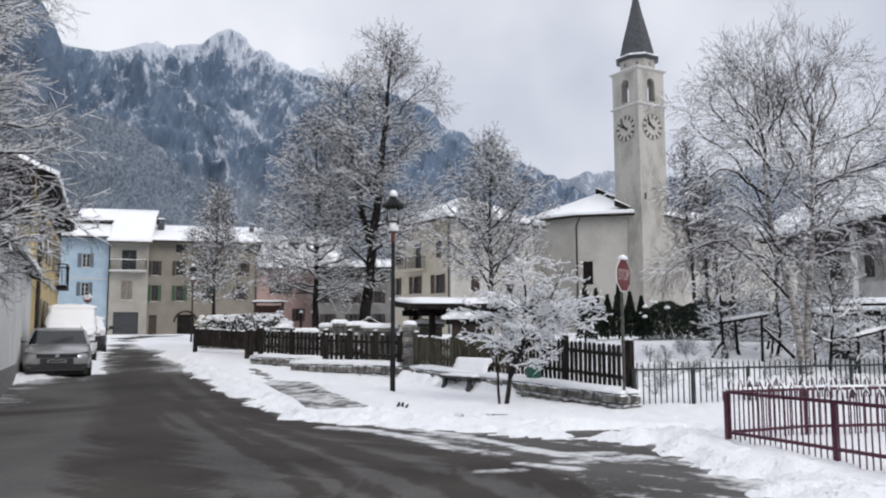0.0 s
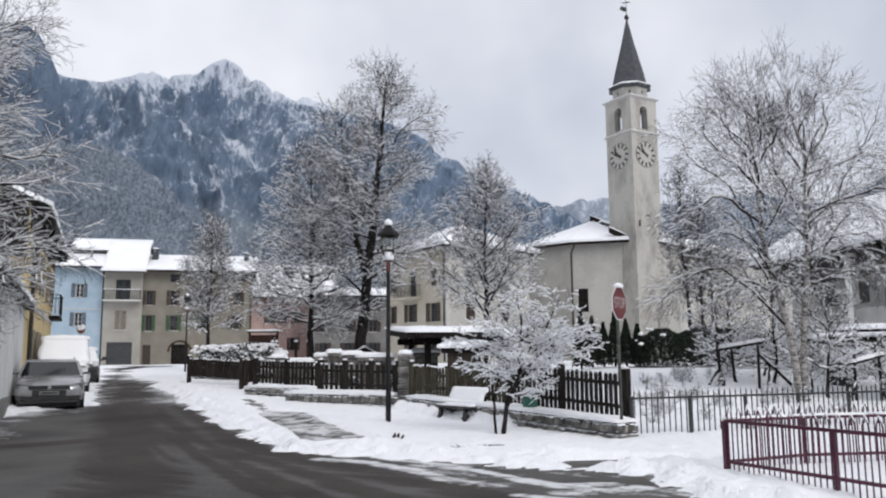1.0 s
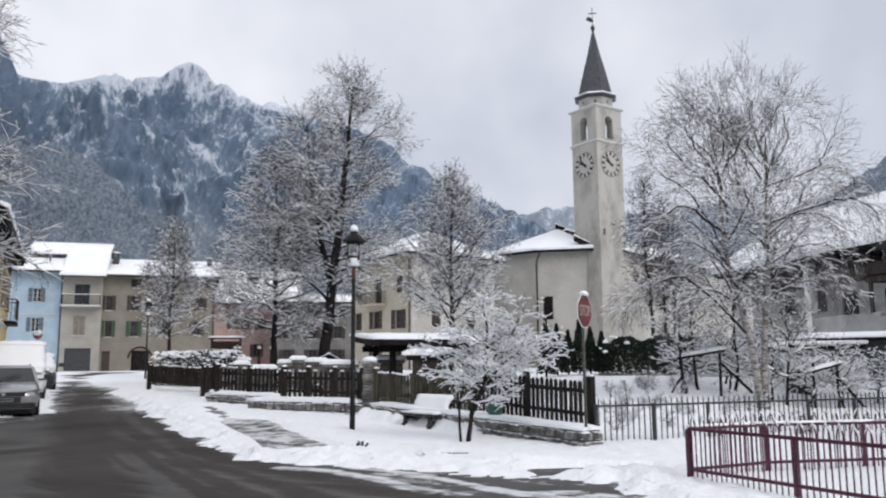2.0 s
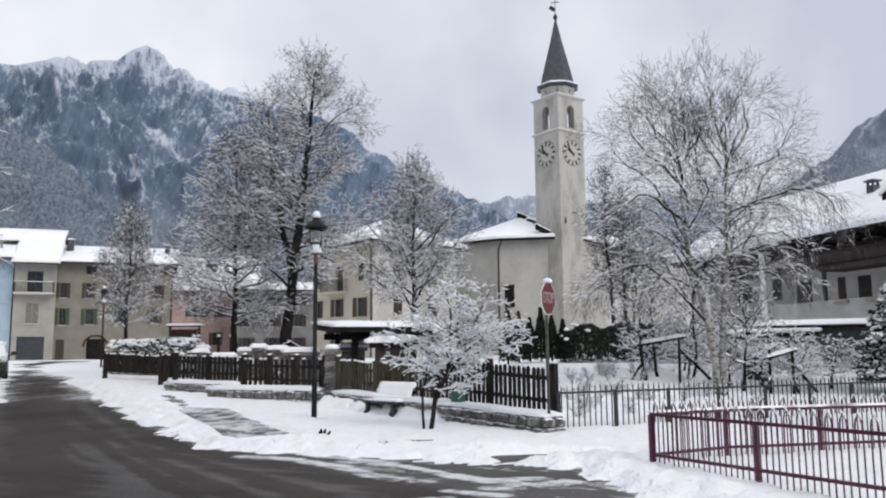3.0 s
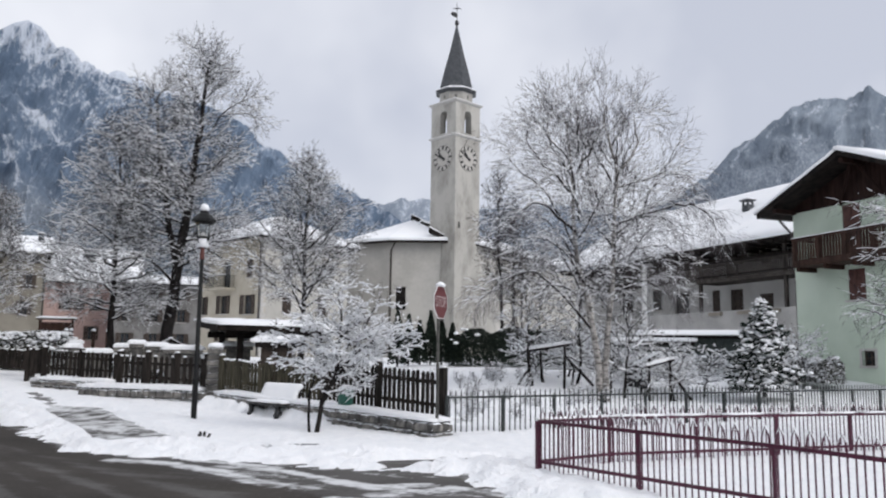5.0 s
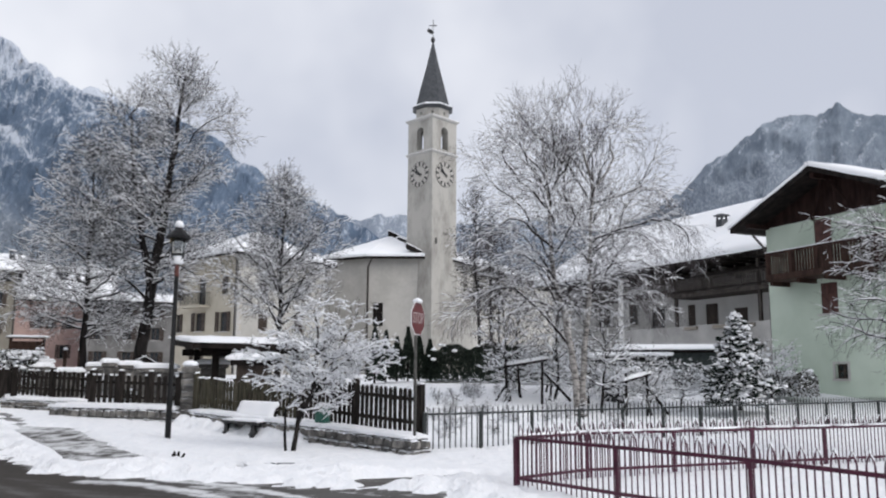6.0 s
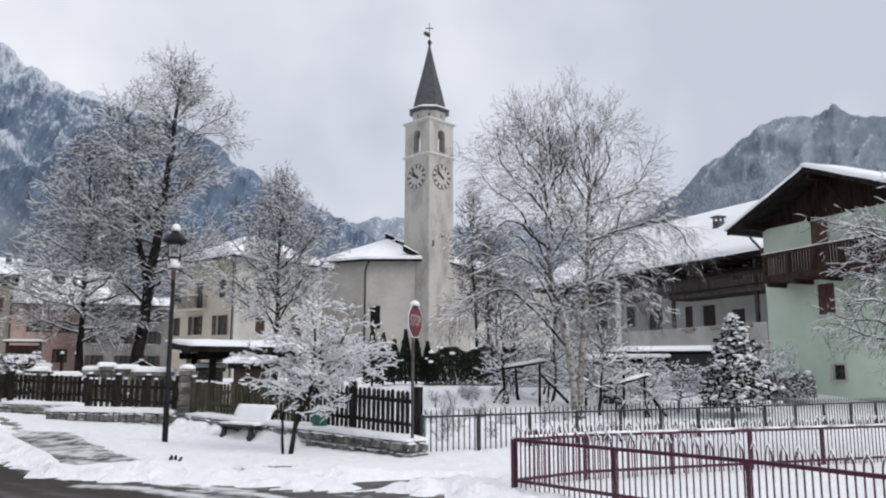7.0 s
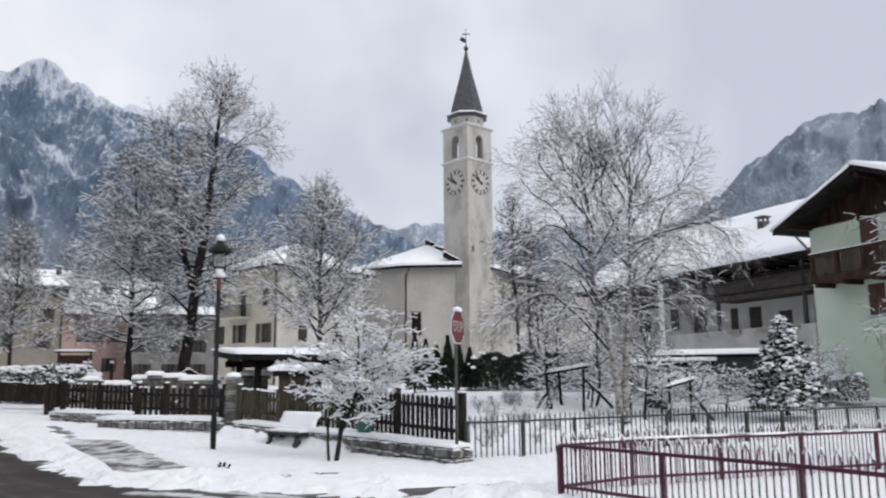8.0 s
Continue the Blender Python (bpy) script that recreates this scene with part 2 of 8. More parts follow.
# ---- mesh tools ----
class MB:
    """A mesh in the making: lists of corners and faces."""

    def __init__(self):
        self.v, self.f = [], []

    def poly(self, pts):
        i = len(self.v)
        self.v += [tuple(p) for p in pts]
        self.f.append(tuple(range(i, i + len(pts))))
        return self

    def box(self, x0, x1, y0, y1, z0, z1, m=None):
        i = len(self.v)
        c = [Vector((x, y, z)) for z in (z0, z1) for y in (y0, y1) for x in (x0, x1)]
        self.v += [tuple(m @ p if m else p) for p in c]
        self.f += [tuple(i + k for k in q) for q in ((0, 2, 3, 1), (4, 5, 7, 6), (0, 1, 5, 4), (2, 6, 7, 3), (0, 4, 6, 2), (1, 3, 7, 5))]
        return self

    def prism(self, ring, z0, z1):
        """An upright prism on a ring of (x, y) that runs anticlockwise."""
        return self.loft([[(x, y, z0) for x, y in ring], [(x, y, z1) for x, y in ring]])

    def loft(self, rings, caps=True):
        i, n = len(self.v), len(rings[0])
        for r in rings:
            self.v += [tuple(p) for p in r]
        for k in range(len(rings) - 1):
            for j in range(n):
                a, b = i + k * n + j, i + k * n + (j + 1) % n
                self.f.append((a, b, b + n, a + n))
        if caps:
            self.f.append(tuple(range(i + n - 1, i - 1, -1)))
            self.f.append(tuple(range(i + (len(rings) - 1) * n, i + len(rings) * n)))
        return self

    def tube(self, pts, radii, n=8, caps=True):
        pts = [Vector(p) for p in pts]
        if not hasattr(radii, "__len__"):
            radii = [radii] * len(pts)
        rings = []
        for k, p in enumerate(pts):
            d = (pts[min(k + 1, len(pts) - 1)] - pts[max(k - 1, 0)]).normalized()
            a = d.cross(Vector((0, 0, 1)) if abs(d.z) < 0.9 else Vector((1, 0, 0))).normalized()
            b = a.cross(d)
            rings.append([p + (a * math.cos(q) - b * math.sin(q)) * -radii[k] for q in (math.tau * j / n for j in range(n))])
        return self.loft(rings, caps)

    def lathe(self, x, y, prof, n=12):
        return self.loft([[(x + r * math.cos(math.tau * j / n), y + r * math.sin(math.tau * j / n), z) for j in range(n)] for r, z in prof])

    def mesh(self, name, mat, smooth=False):
        me = bpy.data.meshes.new(name)
        me.from_pydata(self.v, [], self.f)
        me.materials.append(mat)
        bm = bmesh.new()
        bm.from_mesh(me)
        bmesh.ops.recalc_face_normals(bm, faces=bm.faces)
        bm.to_mesh(me)
        bm.free()
        if smooth:
            me.polygons.foreach_set("use_smooth", [True] * len(me.polygons))
        return me


def part(name, mb, mat, parent, label="", smooth=False, bevel=0.0, m=None):
    """One mesh as a part of a thing, in the thing's own frame."""
    ob = new(name, mb if isinstance(mb, bpy.types.Mesh) else mb.mesh(name, mat, smooth))
    ob.parent = parent
    if m:
        ob.matrix_basis = m
    if label:
        tagged(ob, label)
    if bevel:
        mod = ob.modifiers.new("edge", "BEVEL")
        mod.width, mod.segments, mod.limit_method = bevel, 2, "ANGLE"
    return ob


def thing(name, m, label, category, group="", kind=""):
    ob = new(name)
    ob.matrix_basis = m
    return tagged(ob, label, category, group, kind)


def solid(name, mb, mat, m, label, category, group="", kind="", smooth=False, bevel=0.0):
    ob = new(name, mb.mesh(name, mat, smooth))
    ob.matrix_basis = m
    if bevel:
        mod = ob.modifiers.new("edge", "BEVEL")
        mod.width, mod.segments, mod.limit_method = bevel, 2, "ANGLE"
    return tagged(ob, label, category, group, kind)


def fast_mesh(name, verts, quads, mat, smooth=False):
    """A mesh from arrays of corners and four-sided faces."""
    me = bpy.data.meshes.new(name)
    verts, quads = np.asarray(verts, np.float32), np.asarray(quads, np.int32)
    me.vertices.add(len(verts))
    me.vertices.foreach_set("co", verts.ravel())
    me.loops.add(quads.size)
    me.loops.foreach_set("vertex_index", quads.ravel())
    me.polygons.add(len(quads))
    me.polygons.foreach_set("loop_start", np.arange(0, quads.size, 4, dtype=np.int32))
    me.materials.append(mat)
    me.polygons.foreach_set("use_smooth", np.full(len(quads), smooth))
    me.update(calc_edges=True)
    return me


def grid_mesh(name, X, Y, Z, mat, smooth=True):
    ny, nx = X.shape
    i = np.arange(nx * ny).reshape(ny, nx)
    q = np.stack([i[:-1, :-1], i[:-1, 1:], i[1:, 1:], i[1:, :-1]], -1).reshape(-1, 4)
    return fast_mesh(name, np.stack([X, Y, Z], -1).reshape(-1, 3), q, mat, smooth)


# ---- smooth random fields ----
def value_noise(x, y, seed=0):
    """Smooth random values from 0 to 1 over the plane, one cell a unit."""
    xi, yi = np.floor(x).astype(np.int64), np.floor(y).astype(np.int64)
    fx, fy = x - xi, y - yi
    fx, fy = fx * fx * (3 - 2 * fx), fy * fy * (3 - 2 * fy)

    def h(a, b):
        n = (a * 374761393 + b * 668265263 + seed * 974634521) & 0x7FFFFFFF
        n = ((n ^ (n >> 13)) * 1274126177) & 0x7FFFFFFF
        return ((n ^ (n >> 16)) & 0xFFFF) / 65535.0

    top = h(xi, yi) * (1 - fx) + h(xi + 1, yi) * fx
    low = h(xi, yi + 1) * (1 - fx) + h(xi + 1, yi + 1) * fx
    return top * (1 - fy) + low * fy


def fractal(x, y, octaves=5, seed=0, gain=0.5):
    s, a, tot = 0, 1.0, 0.0
    for k in range(octaves):
        s, tot = s + a * value_noise(x * 2 ** k, y * 2 ** k, seed + k), tot + a
        a *= gain
    return s / tot


def ridged(x, y, octaves=6, seed=0, gain=0.55):
    s, a, tot = 0, 1.0, 0.0
    for k in range(octaves):
        s, tot = s + a * (1 - np.abs(2 * value_noise(x * 2.03 ** k, y * 2.03 ** k, seed + k) - 1)), tot + a
        a *= gain
    return s / tot


def smooth(a, b, x):
    t = np.clip((x - a) / (b - a), 0, 1)
    return t * t * (3 - 2 * t)


# ---- ground ----
def rise(x, y):
    """Height of the bare ground: the village climbs gently away from the crossing, the gardens to the east lie lower."""
    r, az = np.hypot(x, y), np.degrees(np.arctan2(x, y))
    z = np.interp(r, [6, 14, 20, 25, 38, 68], [0, 0.12, 0.26, 0.44, 0.86, 1.6])
    park = smooth(0, 5, (y - 22.5) + 0.75 * (x + 1)) * smooth(-16, -9, x) * smooth(70, 45, r)
    west = z + 0.22 * park + 0.35 * smooth(26, 34, r) * smooth(6, 12, az) * smooth(75, 50, r)
    east = 0.012 * (np.minimum(r, 34) - 6) * (r > 6) + 0.75 * smooth(28.5, 35, r) + 0.5 * smooth(40, 60, r)
    k = smooth(17, 29, az) * smooth(150, 100, az)
    return west * (1 - k) + east * k


def ground_z(x, y):
    return float(rise(np.array(float(x)), np.array(float(y))))


ROAD = [(-40, -30), (3.6, -30), (3.4, 3), (3.15, 7.6), (2.95, 9.9), (2.75, 11.2), (2.0, 12.05), (0.5, 12.8), (-0.6, 13.45), (-1.7, 13.95), (-2.7, 14.5), (-5.2, 19.5), (-9.2, 28.5),
        (-13.2, 37.5), (-17.2, 46), (-20.0, 55), (-19.5, 63), (-21.5, 66), (-24.5, 64), (-23.2, 56), (-17.8, 43), (-12.6, 30), (-10.2, 24.6), (-11.2, 20.5), (-9.2, 16), (-40, 8)]


def road_depth(x, y):
    """Distance to the road's edge, below zero on the road."""
    d, inside = np.full(x.shape, 1e9), np.zeros(x.shape, bool)
    for (x0, y0), (x1, y1) in zip(ROAD, ROAD[1:] + ROAD[:1]):
        ex, ey = x1 - x0, y1 - y0
        t = np.clip(((x - x0) * ex + (y - y0) * ey) / (ex * ex + ey * ey), 0, 1)
        d = np.minimum(d, np.hypot(x - x0 - t * ex, y - y0 - t * ey))
        cut = (y0 > y) != (y1 > y)
        inside ^= cut & (x < (y - y0) * ex / (ey if ey else 1e-9) + x0)
    return np.where(inside, -d, d)


def streak(x, y, x0, y0, x1, y1, w):
    """1 along a line, fading to 0 at w from it."""
    ex, ey = x1 - x0, y1 - y0
    t = np.clip(((x - x0) * ex + (y - y0) * ey) / (ex * ex + ey * ey), 0, 1)
    return np.clip(1 - np.hypot(x - x0 - t * ex, y - y0 - t * ey) / w, 0, 1)


def snow_depth(x, y):
    """Snow over the bare ground; below zero where the asphalt lies open."""
    n1, n2, n3 = fractal(x * 0.9, y * 0.9, 4, 3) - 0.5, fractal(x * 3.1, y * 3.1, 4, 9) - 0.5, fractal(x * 8, y * 8, 2, 21) - 0.5
    d = road_depth(x, y) + 0.9 * n1 + 0.7 * n2 + 0.35 * n3
    near = smooth(45, 20, np.hypot(x, y))
    clods = np.clip(ridged(x * 2.6, y * 2.6, 3, 33) - 0.55, 0, 1)
    bank = smooth(-0.05, 0.5, d) * (0.075 + (0.05 + 0.16 * clods + 0.16 * n3) * np.exp(-((d - 0.8) / 0.7) ** 2) * (1 + 1.6 * n2))
    s = bank + 0.05 * n1 + 0.05 * n2 + 0.05 * n3 * near
    s = np.where(d < 0.0, -0.045 + 0.012 * n3, s)
    s = s + 0.24 * smooth(0.0, 0.5, streak(x, y, -0.9, 22.05, 1.7, 18.15, 0.42)) * (d > 0)
    walk_bare = smooth(0.0, 0.42, np.maximum(1.2 * streak(x, y, -4.2, 21.8, -1.9, 15.8, 0.82), 0.40 * streak(x, y, -6.2, 26.5, -4.0, 20.6, 0.6)) + 0.55 * n2 + 0.35 * n1)
    strip_bare = smooth(0.02, 0.25, streak(x, y, 2.2, 12.55, 3.7, 12.6, 0.5) + 0.3 * n2)
    s = s * (1 - walk_bare) + (-0.045 + 0.06 * n3 + 0.05 * n2) * walk_bare
    s = s * (1 - strip_bare) - 0.04 * strip_bare
    return s


def spread(dense0, dense1, step, far):
    """Grid lines: close together between two places, wider and wider beyond."""
    mid, out = list(np.arange(dense0, dense1, step)), []
    k, g = dense1, step
    while k < far:
        out.append(k)
        g *= 1.13
        k += g
    out.append(far)
    low, k, g = [], dense0, step
    while k > -far:
        g *= 1.13
        k -= g
        low.append(k)
    return np.array(low[::-1] + mid + out)


gx, gy = np.meshgrid(spread(-9, 9, 0.11, 3200), spread(5.5, 26, 0.11, 3200))
ground = new("ground", grid_mesh("ground", gx, gy, rise(gx, gy) + snow_depth(gx, gy), SNOW))
tagged(ground, "trodden white snow over the village ground with ploughed banks", "snow", kind="structure")
lines_x = np.concatenate([np.arange(-27, -8, 0.4), np.arange(-8, -3, 0.1), np.arange(-3, 3, 0.06), np.arange(3, 8, 0.1)])
lines_y = np.concatenate([np.arange(-12, 5, 0.4), np.arange(5, 9, 0.1), np.arange(9, 15, 0.06), np.arange(15, 20, 0.1), np.arange(20, 70, 0.5)])
rx, ry = np.meshgrid(lines_x, lines_y)
road = new("road", grid_mesh("road", rx, ry, rise(rx, ry), ASPHALT))
TRACKS = (((-22, 60), (-19.9, 52.8), (-13.9, 35.6), (-11.0, 28.4), (-8.3, 21.9), (-6.5, 17.6), (-5.6, 15.2), (-4.0, 10.8), (-2.8, 7.8), (-1.5, 4)), ((-4.7, 12.6), (-3.2, 9.0), (-2.6, 7.7), (-1.6, 5)), ((-17.9, 47.9), (-11.1, 31.0), (-6.9, 20.8), (-4.0, 15.1), (-2.2, 12.4), (-1.0, 10.5), (0.1, 8.6), (1.2, 6)),
          ((-16.2, 47.7), (-7.8, 25.0), (-4.3, 17.2), (-2.5, 13.9), (-1.6, 12.6), (0.2, 10.6), (1.6, 8.0)), ((-12, 13.4), (-8.1, 15.0), (-7.3, 15.6), (-6.4, 16.6)), ((-5.8, 17.5), (-3.7, 13.3), (-2.1, 10.2), (-1.1, 8.1)), ((-4.0, 14.6), (-1.9, 10.7), (-0.6, 8.2)), ((-6.5, 18.0), (-5.0, 16.6), (-3.0, 14.6)))
WIDTHS = (0.95, 0.22, 0.32, 0.55, 0.5, 0.22, 0.26, 0.4)
rd = road_depth(rx, ry)
wet = np.zeros(rx.shape)
for t_, w_ in zip(TRACKS, WIDTHS):
    for (xa, ya), (xb, yb) in zip(t_, t_[1:]):
        wet = np.maximum(wet, streak(rx, ry, xa, ya, xb, yb, w_) ** 0.7)
swept = fractal(rd * 4.2, (rx - ry) * 0.10, 6, 61, 0.72) - 0.5
bend = smooth(-6.5, -4.0, rx) * smooth(22, 18, ry)
wet = np.clip(wet * (1.15 + 1.0 * swept) + bend * (0.02 + 2.2 * swept) + 0.30 * (fractal(rx * 0.5, ry * 0.5, 4, 63) - 0.5), 0, 1)
along_, across = 0.72 * rx - 0.69 * ry, 0.69 * rx + 0.72 * ry
drawn = 0.65 * fractal(along_ * 0.55, across * 4.2, 6, 41, 0.74) + 0.35 * fractal(rx * 1.3, ry * 1.3, 5, 43, 0.65) - 0.5
zone = smooth(-2.9, -0.6, rd) * smooth(-2.6, 0.2, rx) * smooth(18, 14, ry)
lines = np.zeros(rx.shape)
for (xa, ya), (xb, yb), w_ in (((-1.9, 13.4), (-1.1, 12.95), 0.30), ((-1.1, 12.95), (-0.4, 12.1), 0.26), ((-0.4, 12.1), (0.15, 11.1), 0.20), ((0.15, 11.1), (0.7, 10.65), 0.20), ((-0.4, 12.65), (0.55, 12.0), 0.20), ((0.55, 12.0), (1.1, 11.1), 0.17), ((1.1, 11.1), (1.5, 10.6), 0.22), ((1.5, 10.6), (2.2, 10.7), 0.24), ((0.95, 10.0), (1.5, 9.6), 0.17), ((0.4, 9.45), (0.9, 9.55), 0.16), ((1.5, 10.1), (2.5, 10.4), 0.26), ((0.9, 12.2), (2.3, 11.2), 0.18), ((-0.9, 13.3), (0.4, 12.4), 0.16), ((-14.7, 39.0), (-16.7, 46.3), 0.7)):
    lines = np.maximum(lines, np.minimum(1, 1.7 * streak(rx, ry, xa, ya, xb, yb, w_)))
lines = lines * np.clip(0.60 + 1.4 * drawn + 1.3 * (fractal(rx * 5, ry * 5, 4, 52, 0.7) - 0.5), 0, 0.85)
foot = streak(rx, ry, -4.6, 22.6, -1.9, 15.4, 2.0) * (rd > 0)
slush = np.clip(smooth(-0.45, 0.15, rd) * 0.45 + zone * (0.26 + 3.0 * drawn) + lines + (0.16 + 2.4 * (fractal(rx * 3.2, ry * 3.2, 5, 77, 0.72) - 0.5)) * (foot > 0) + smooth(-1.9, -0.3, rd) * smooth(-6.5, -8.5, rx) * (0.35 + 2.6 * drawn), 0, 1)
slush = slush * (1 - 0.8 * smooth(0, 0.3, streak(rx, ry, 2.2, 12.55, 3.7, 12.6, 0.8)))
for name_, val in (("wet", wet), ("slush", slush)):
    at_wet = road.data.attributes.new(name_, "FLOAT", "POINT")
    at_wet.data.foreach_set("value", val.astype(np.float32).ravel())
tagged(road, "dark wet asphalt road with slush and tyre tracks", "road", kind="structure")


# ---- mountains ----
def mountain(name, label, knots, r_foot, r_top, mat, rough, seed, az_step=0.085, rows=140, foot=0.0, jag=0.3, fields=()):
    """A massif seen from its foot: a crest whose height follows a few summits, broken by gullies and ribs."""
    az = np.arange(knots[0][0], knots[-1][0], az_step)
    crest = np.interp(az, [k[0] for k in knots], [k[1] for k in knots]) + 0.15
    crest = crest + (fractal(az * 1.3, az * 0 + 3.3, 5, seed, 0.6) - 0.5) * jag
    s = np.linspace(0, 1.12, rows)
    A, Sg = np.meshgrid(az, s)
    top = np.tan(np.radians(crest))[None, :] * r_top
    R = r_foot + (r_top - r_foot) * Sg
    up = np.where(Sg <= 1, (0.30 * Sg + 0.70 * Sg ** 1.9), 1 - 1.1 * (Sg - 1))
    el = np.degrees(np.arctan2(top * np.minimum(up, 1), R))
    bend = fractal(A * 0.12, el * 0.12, 4, seed + 7) - 0.5
    rib = ridged(A * 0.16 + 0.12 * el + 1.6 * bend, el * 0.14 - 0.04 * A + 0.8 * bend, 6, seed + 2, 0.55) - 0.6
    lump = ridged(A * 0.42 - 0.26 * el + bend, el * 0.36 + bend, 5, seed + 4, 0.6) - 0.6
    env = np.clip(Sg * 1.4, 0, 1)
    Z = foot + top * up + rough * top * (0.07 * rib + 0.06 * lump) * env
    R = R - rough * (r_top - r_foot) * (0.11 * rib + 0.035 * lump) * env
    Z = np.minimum(Z, np.tan(np.radians(crest))[None, :] * R * (1 - 0.05 * np.clip(1 - Sg, 0, 1)))
    X, Y = R * np.sin(np.radians(A)), R * np.cos(np.radians(A))
    ob = new(name, grid_mesh(name, X, Y, Z, mat, smooth=True))
    lay = ob.data.attributes.new("lay", "FLOAT_VECTOR", "POINT")
    lay.data.foreach_set("vector", np.stack([A, el, A * 0 + seed], -1).astype(np.float32).ravel())
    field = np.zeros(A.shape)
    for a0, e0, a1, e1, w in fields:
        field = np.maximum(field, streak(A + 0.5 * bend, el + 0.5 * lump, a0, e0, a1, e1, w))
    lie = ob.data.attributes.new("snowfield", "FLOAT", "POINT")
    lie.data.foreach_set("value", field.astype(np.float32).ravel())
    return tagged(ob, label, "mountain", kind="structure")


def rock_material(name, rock1, rock2, wood1, wood2, tree_line, snow_line, scale, dry=0.0, grain=0.6):
    """Bare rock with snow on its ledges, and snow-dusted woods on the lower slopes, tinted with distance haze."""
    m = bpy.data.materials.new(name)
    m.use_nodes = True
    n, l = m.node_tree.nodes, m.node_tree.links
    b = n["Principled BSDF"]
    geo = n.new("ShaderNodeNewGeometry")
    pos, nor = n.new("ShaderNodeSeparateXYZ"), n.new("ShaderNodeSeparateXYZ")
    l.new(geo.outputs["Position"], pos.inputs[0])
    l.new(geo.outputs["Normal"], nor.inputs[0])

    layout = n.new("ShaderNodeAttribute")
    layout.attribute_name = "lay"

    def tex(sc, st, turn=0, detail=8, rough=0.65):
        """Noise in the slope's own layout: degrees along the foot and up the face."""
        tilt, mp, t = n.new("ShaderNodeMapping"), n.new("ShaderNodeMapping"), n.new("ShaderNodeTexNoise")
        tilt.inputs["Rotation"].default_value, mp.inputs["Scale"].default_value = (0, 0, radians(turn)), st
        t.inputs["Scale"].default_value, t.inputs["Detail"].default_value, t.inputs["Roughness"].default_value = sc, detail, rough
        l.new(layout.outputs["Vector"], tilt.inputs["Vector"])
        l.new(tilt.outputs[0], mp.inputs["Vector"])
        l.new(mp.outputs[0], t.inputs["Vector"])
        return t.outputs[0]

    def calc(op, a, b_, c=None):
        k = n.new("ShaderNodeMath")
        k.operation = op
        for i, q in enumerate((a, b_, c)):
            if q is None:
                continue
            if isinstance(q, (int, float)):
                k.inputs[i].default_value = q
            else:
                l.new(q, k.inputs[i])
        return k.outputs[0]

    def ranged(v, a, b_):
        k = n.new("ShaderNodeMapRange")
        k.inputs["From Min"].default_value, k.inputs["From Max"].default_value = a, b_
        l.new(v, k.inputs["Value"])
        return k.outputs[0]

    def mixed(f, c1, c2):
        k = n.new("ShaderNodeMixRGB")
        l.new(f, k.inputs[0])
        for i, c in ((1, c1), (2, c2)):
            if isinstance(c, tuple):
                k.inputs[i].default_value = (*c, 1)
            else:
                l.new(c, k.inputs[i])
        return k.outputs[0]

    big, cracks, speck = tex(0.16 * scale, (1, 1, 1)), tex(0.75 * scale, (1, grain, 1), 35, 10, 0.76), tex(7.0 * scale, (1, 0.55 if grain < 1 else 1.0, 1), 0, 4)
    ribs = tex(1.5 * scale, (1, 0.42, 1), 24, 9, 0.72)
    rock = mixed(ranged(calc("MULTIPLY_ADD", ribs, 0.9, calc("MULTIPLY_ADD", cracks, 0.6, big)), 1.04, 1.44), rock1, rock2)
    wood = mixed(ranged(calc("MULTIPLY_ADD", cracks, 0.5, speck), 0.58, 0.95), wood1, wood2)
    base = mixed(ranged(calc("MULTIPLY_ADD", big, 0.9 * tree_line, pos.outputs["Z"]), tree_line * 1.30, tree_line * 1.55), wood, rock)
    ledge = calc("MULTIPLY_ADD", tex(0.55 * scale, (1, 0.42, 1), -35, 8, 0.68), 0.75, calc("MULTIPLY", nor.outputs["Z"], 0.18))
    ledge = calc("MULTIPLY_ADD", calc("MULTIPLY_ADD", ribs, 0.6, calc("MULTIPLY", tex(2.2 * scale, (1, 0.5, 1), 32, 8, 0.75), 0.4)), 0.9, ledge)
    ledge = calc("MULTIPLY_ADD", ranged(pos.outputs["Z"], tree_line, snow_line), 0.10, ledge)
    ledge = calc("MULTIPLY_ADD", ranged(calc("MULTIPLY_ADD", cracks, 0.10 * snow_line, pos.outputs["Z"]), 0.93 * snow_line, 1.06 * snow_line), 0.21, ledge)
    fine = tex(5.5 * scale, (1, 0.6, 1), -22, 6, 0.72)
    ledge = calc("MULTIPLY_ADD", fine, 0.75, ledge)
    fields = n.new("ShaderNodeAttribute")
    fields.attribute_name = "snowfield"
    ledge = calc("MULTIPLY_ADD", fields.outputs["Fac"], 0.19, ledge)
    l.new(mixed(ranged(ledge, 1.405 + dry, 1.59 + dry), base, (0.64, 0.69, 0.77)), b.inputs["Base Color"])
    b.inputs["Roughness"].default_value = 0.95
    b.inputs["Specular IOR Level"].default_value = 0.1
    bp = n.new("ShaderNodeBump")
    bp.inputs["Strength"].default_value, bp.inputs["Distance"].default_value = 0.8, 14 / scale
    l.new(calc("MULTIPLY_ADD", cracks, 1.5, speck), bp.inputs["Height"])
    l.new(bp.outputs[0], b.inputs["Normal"])
    return m


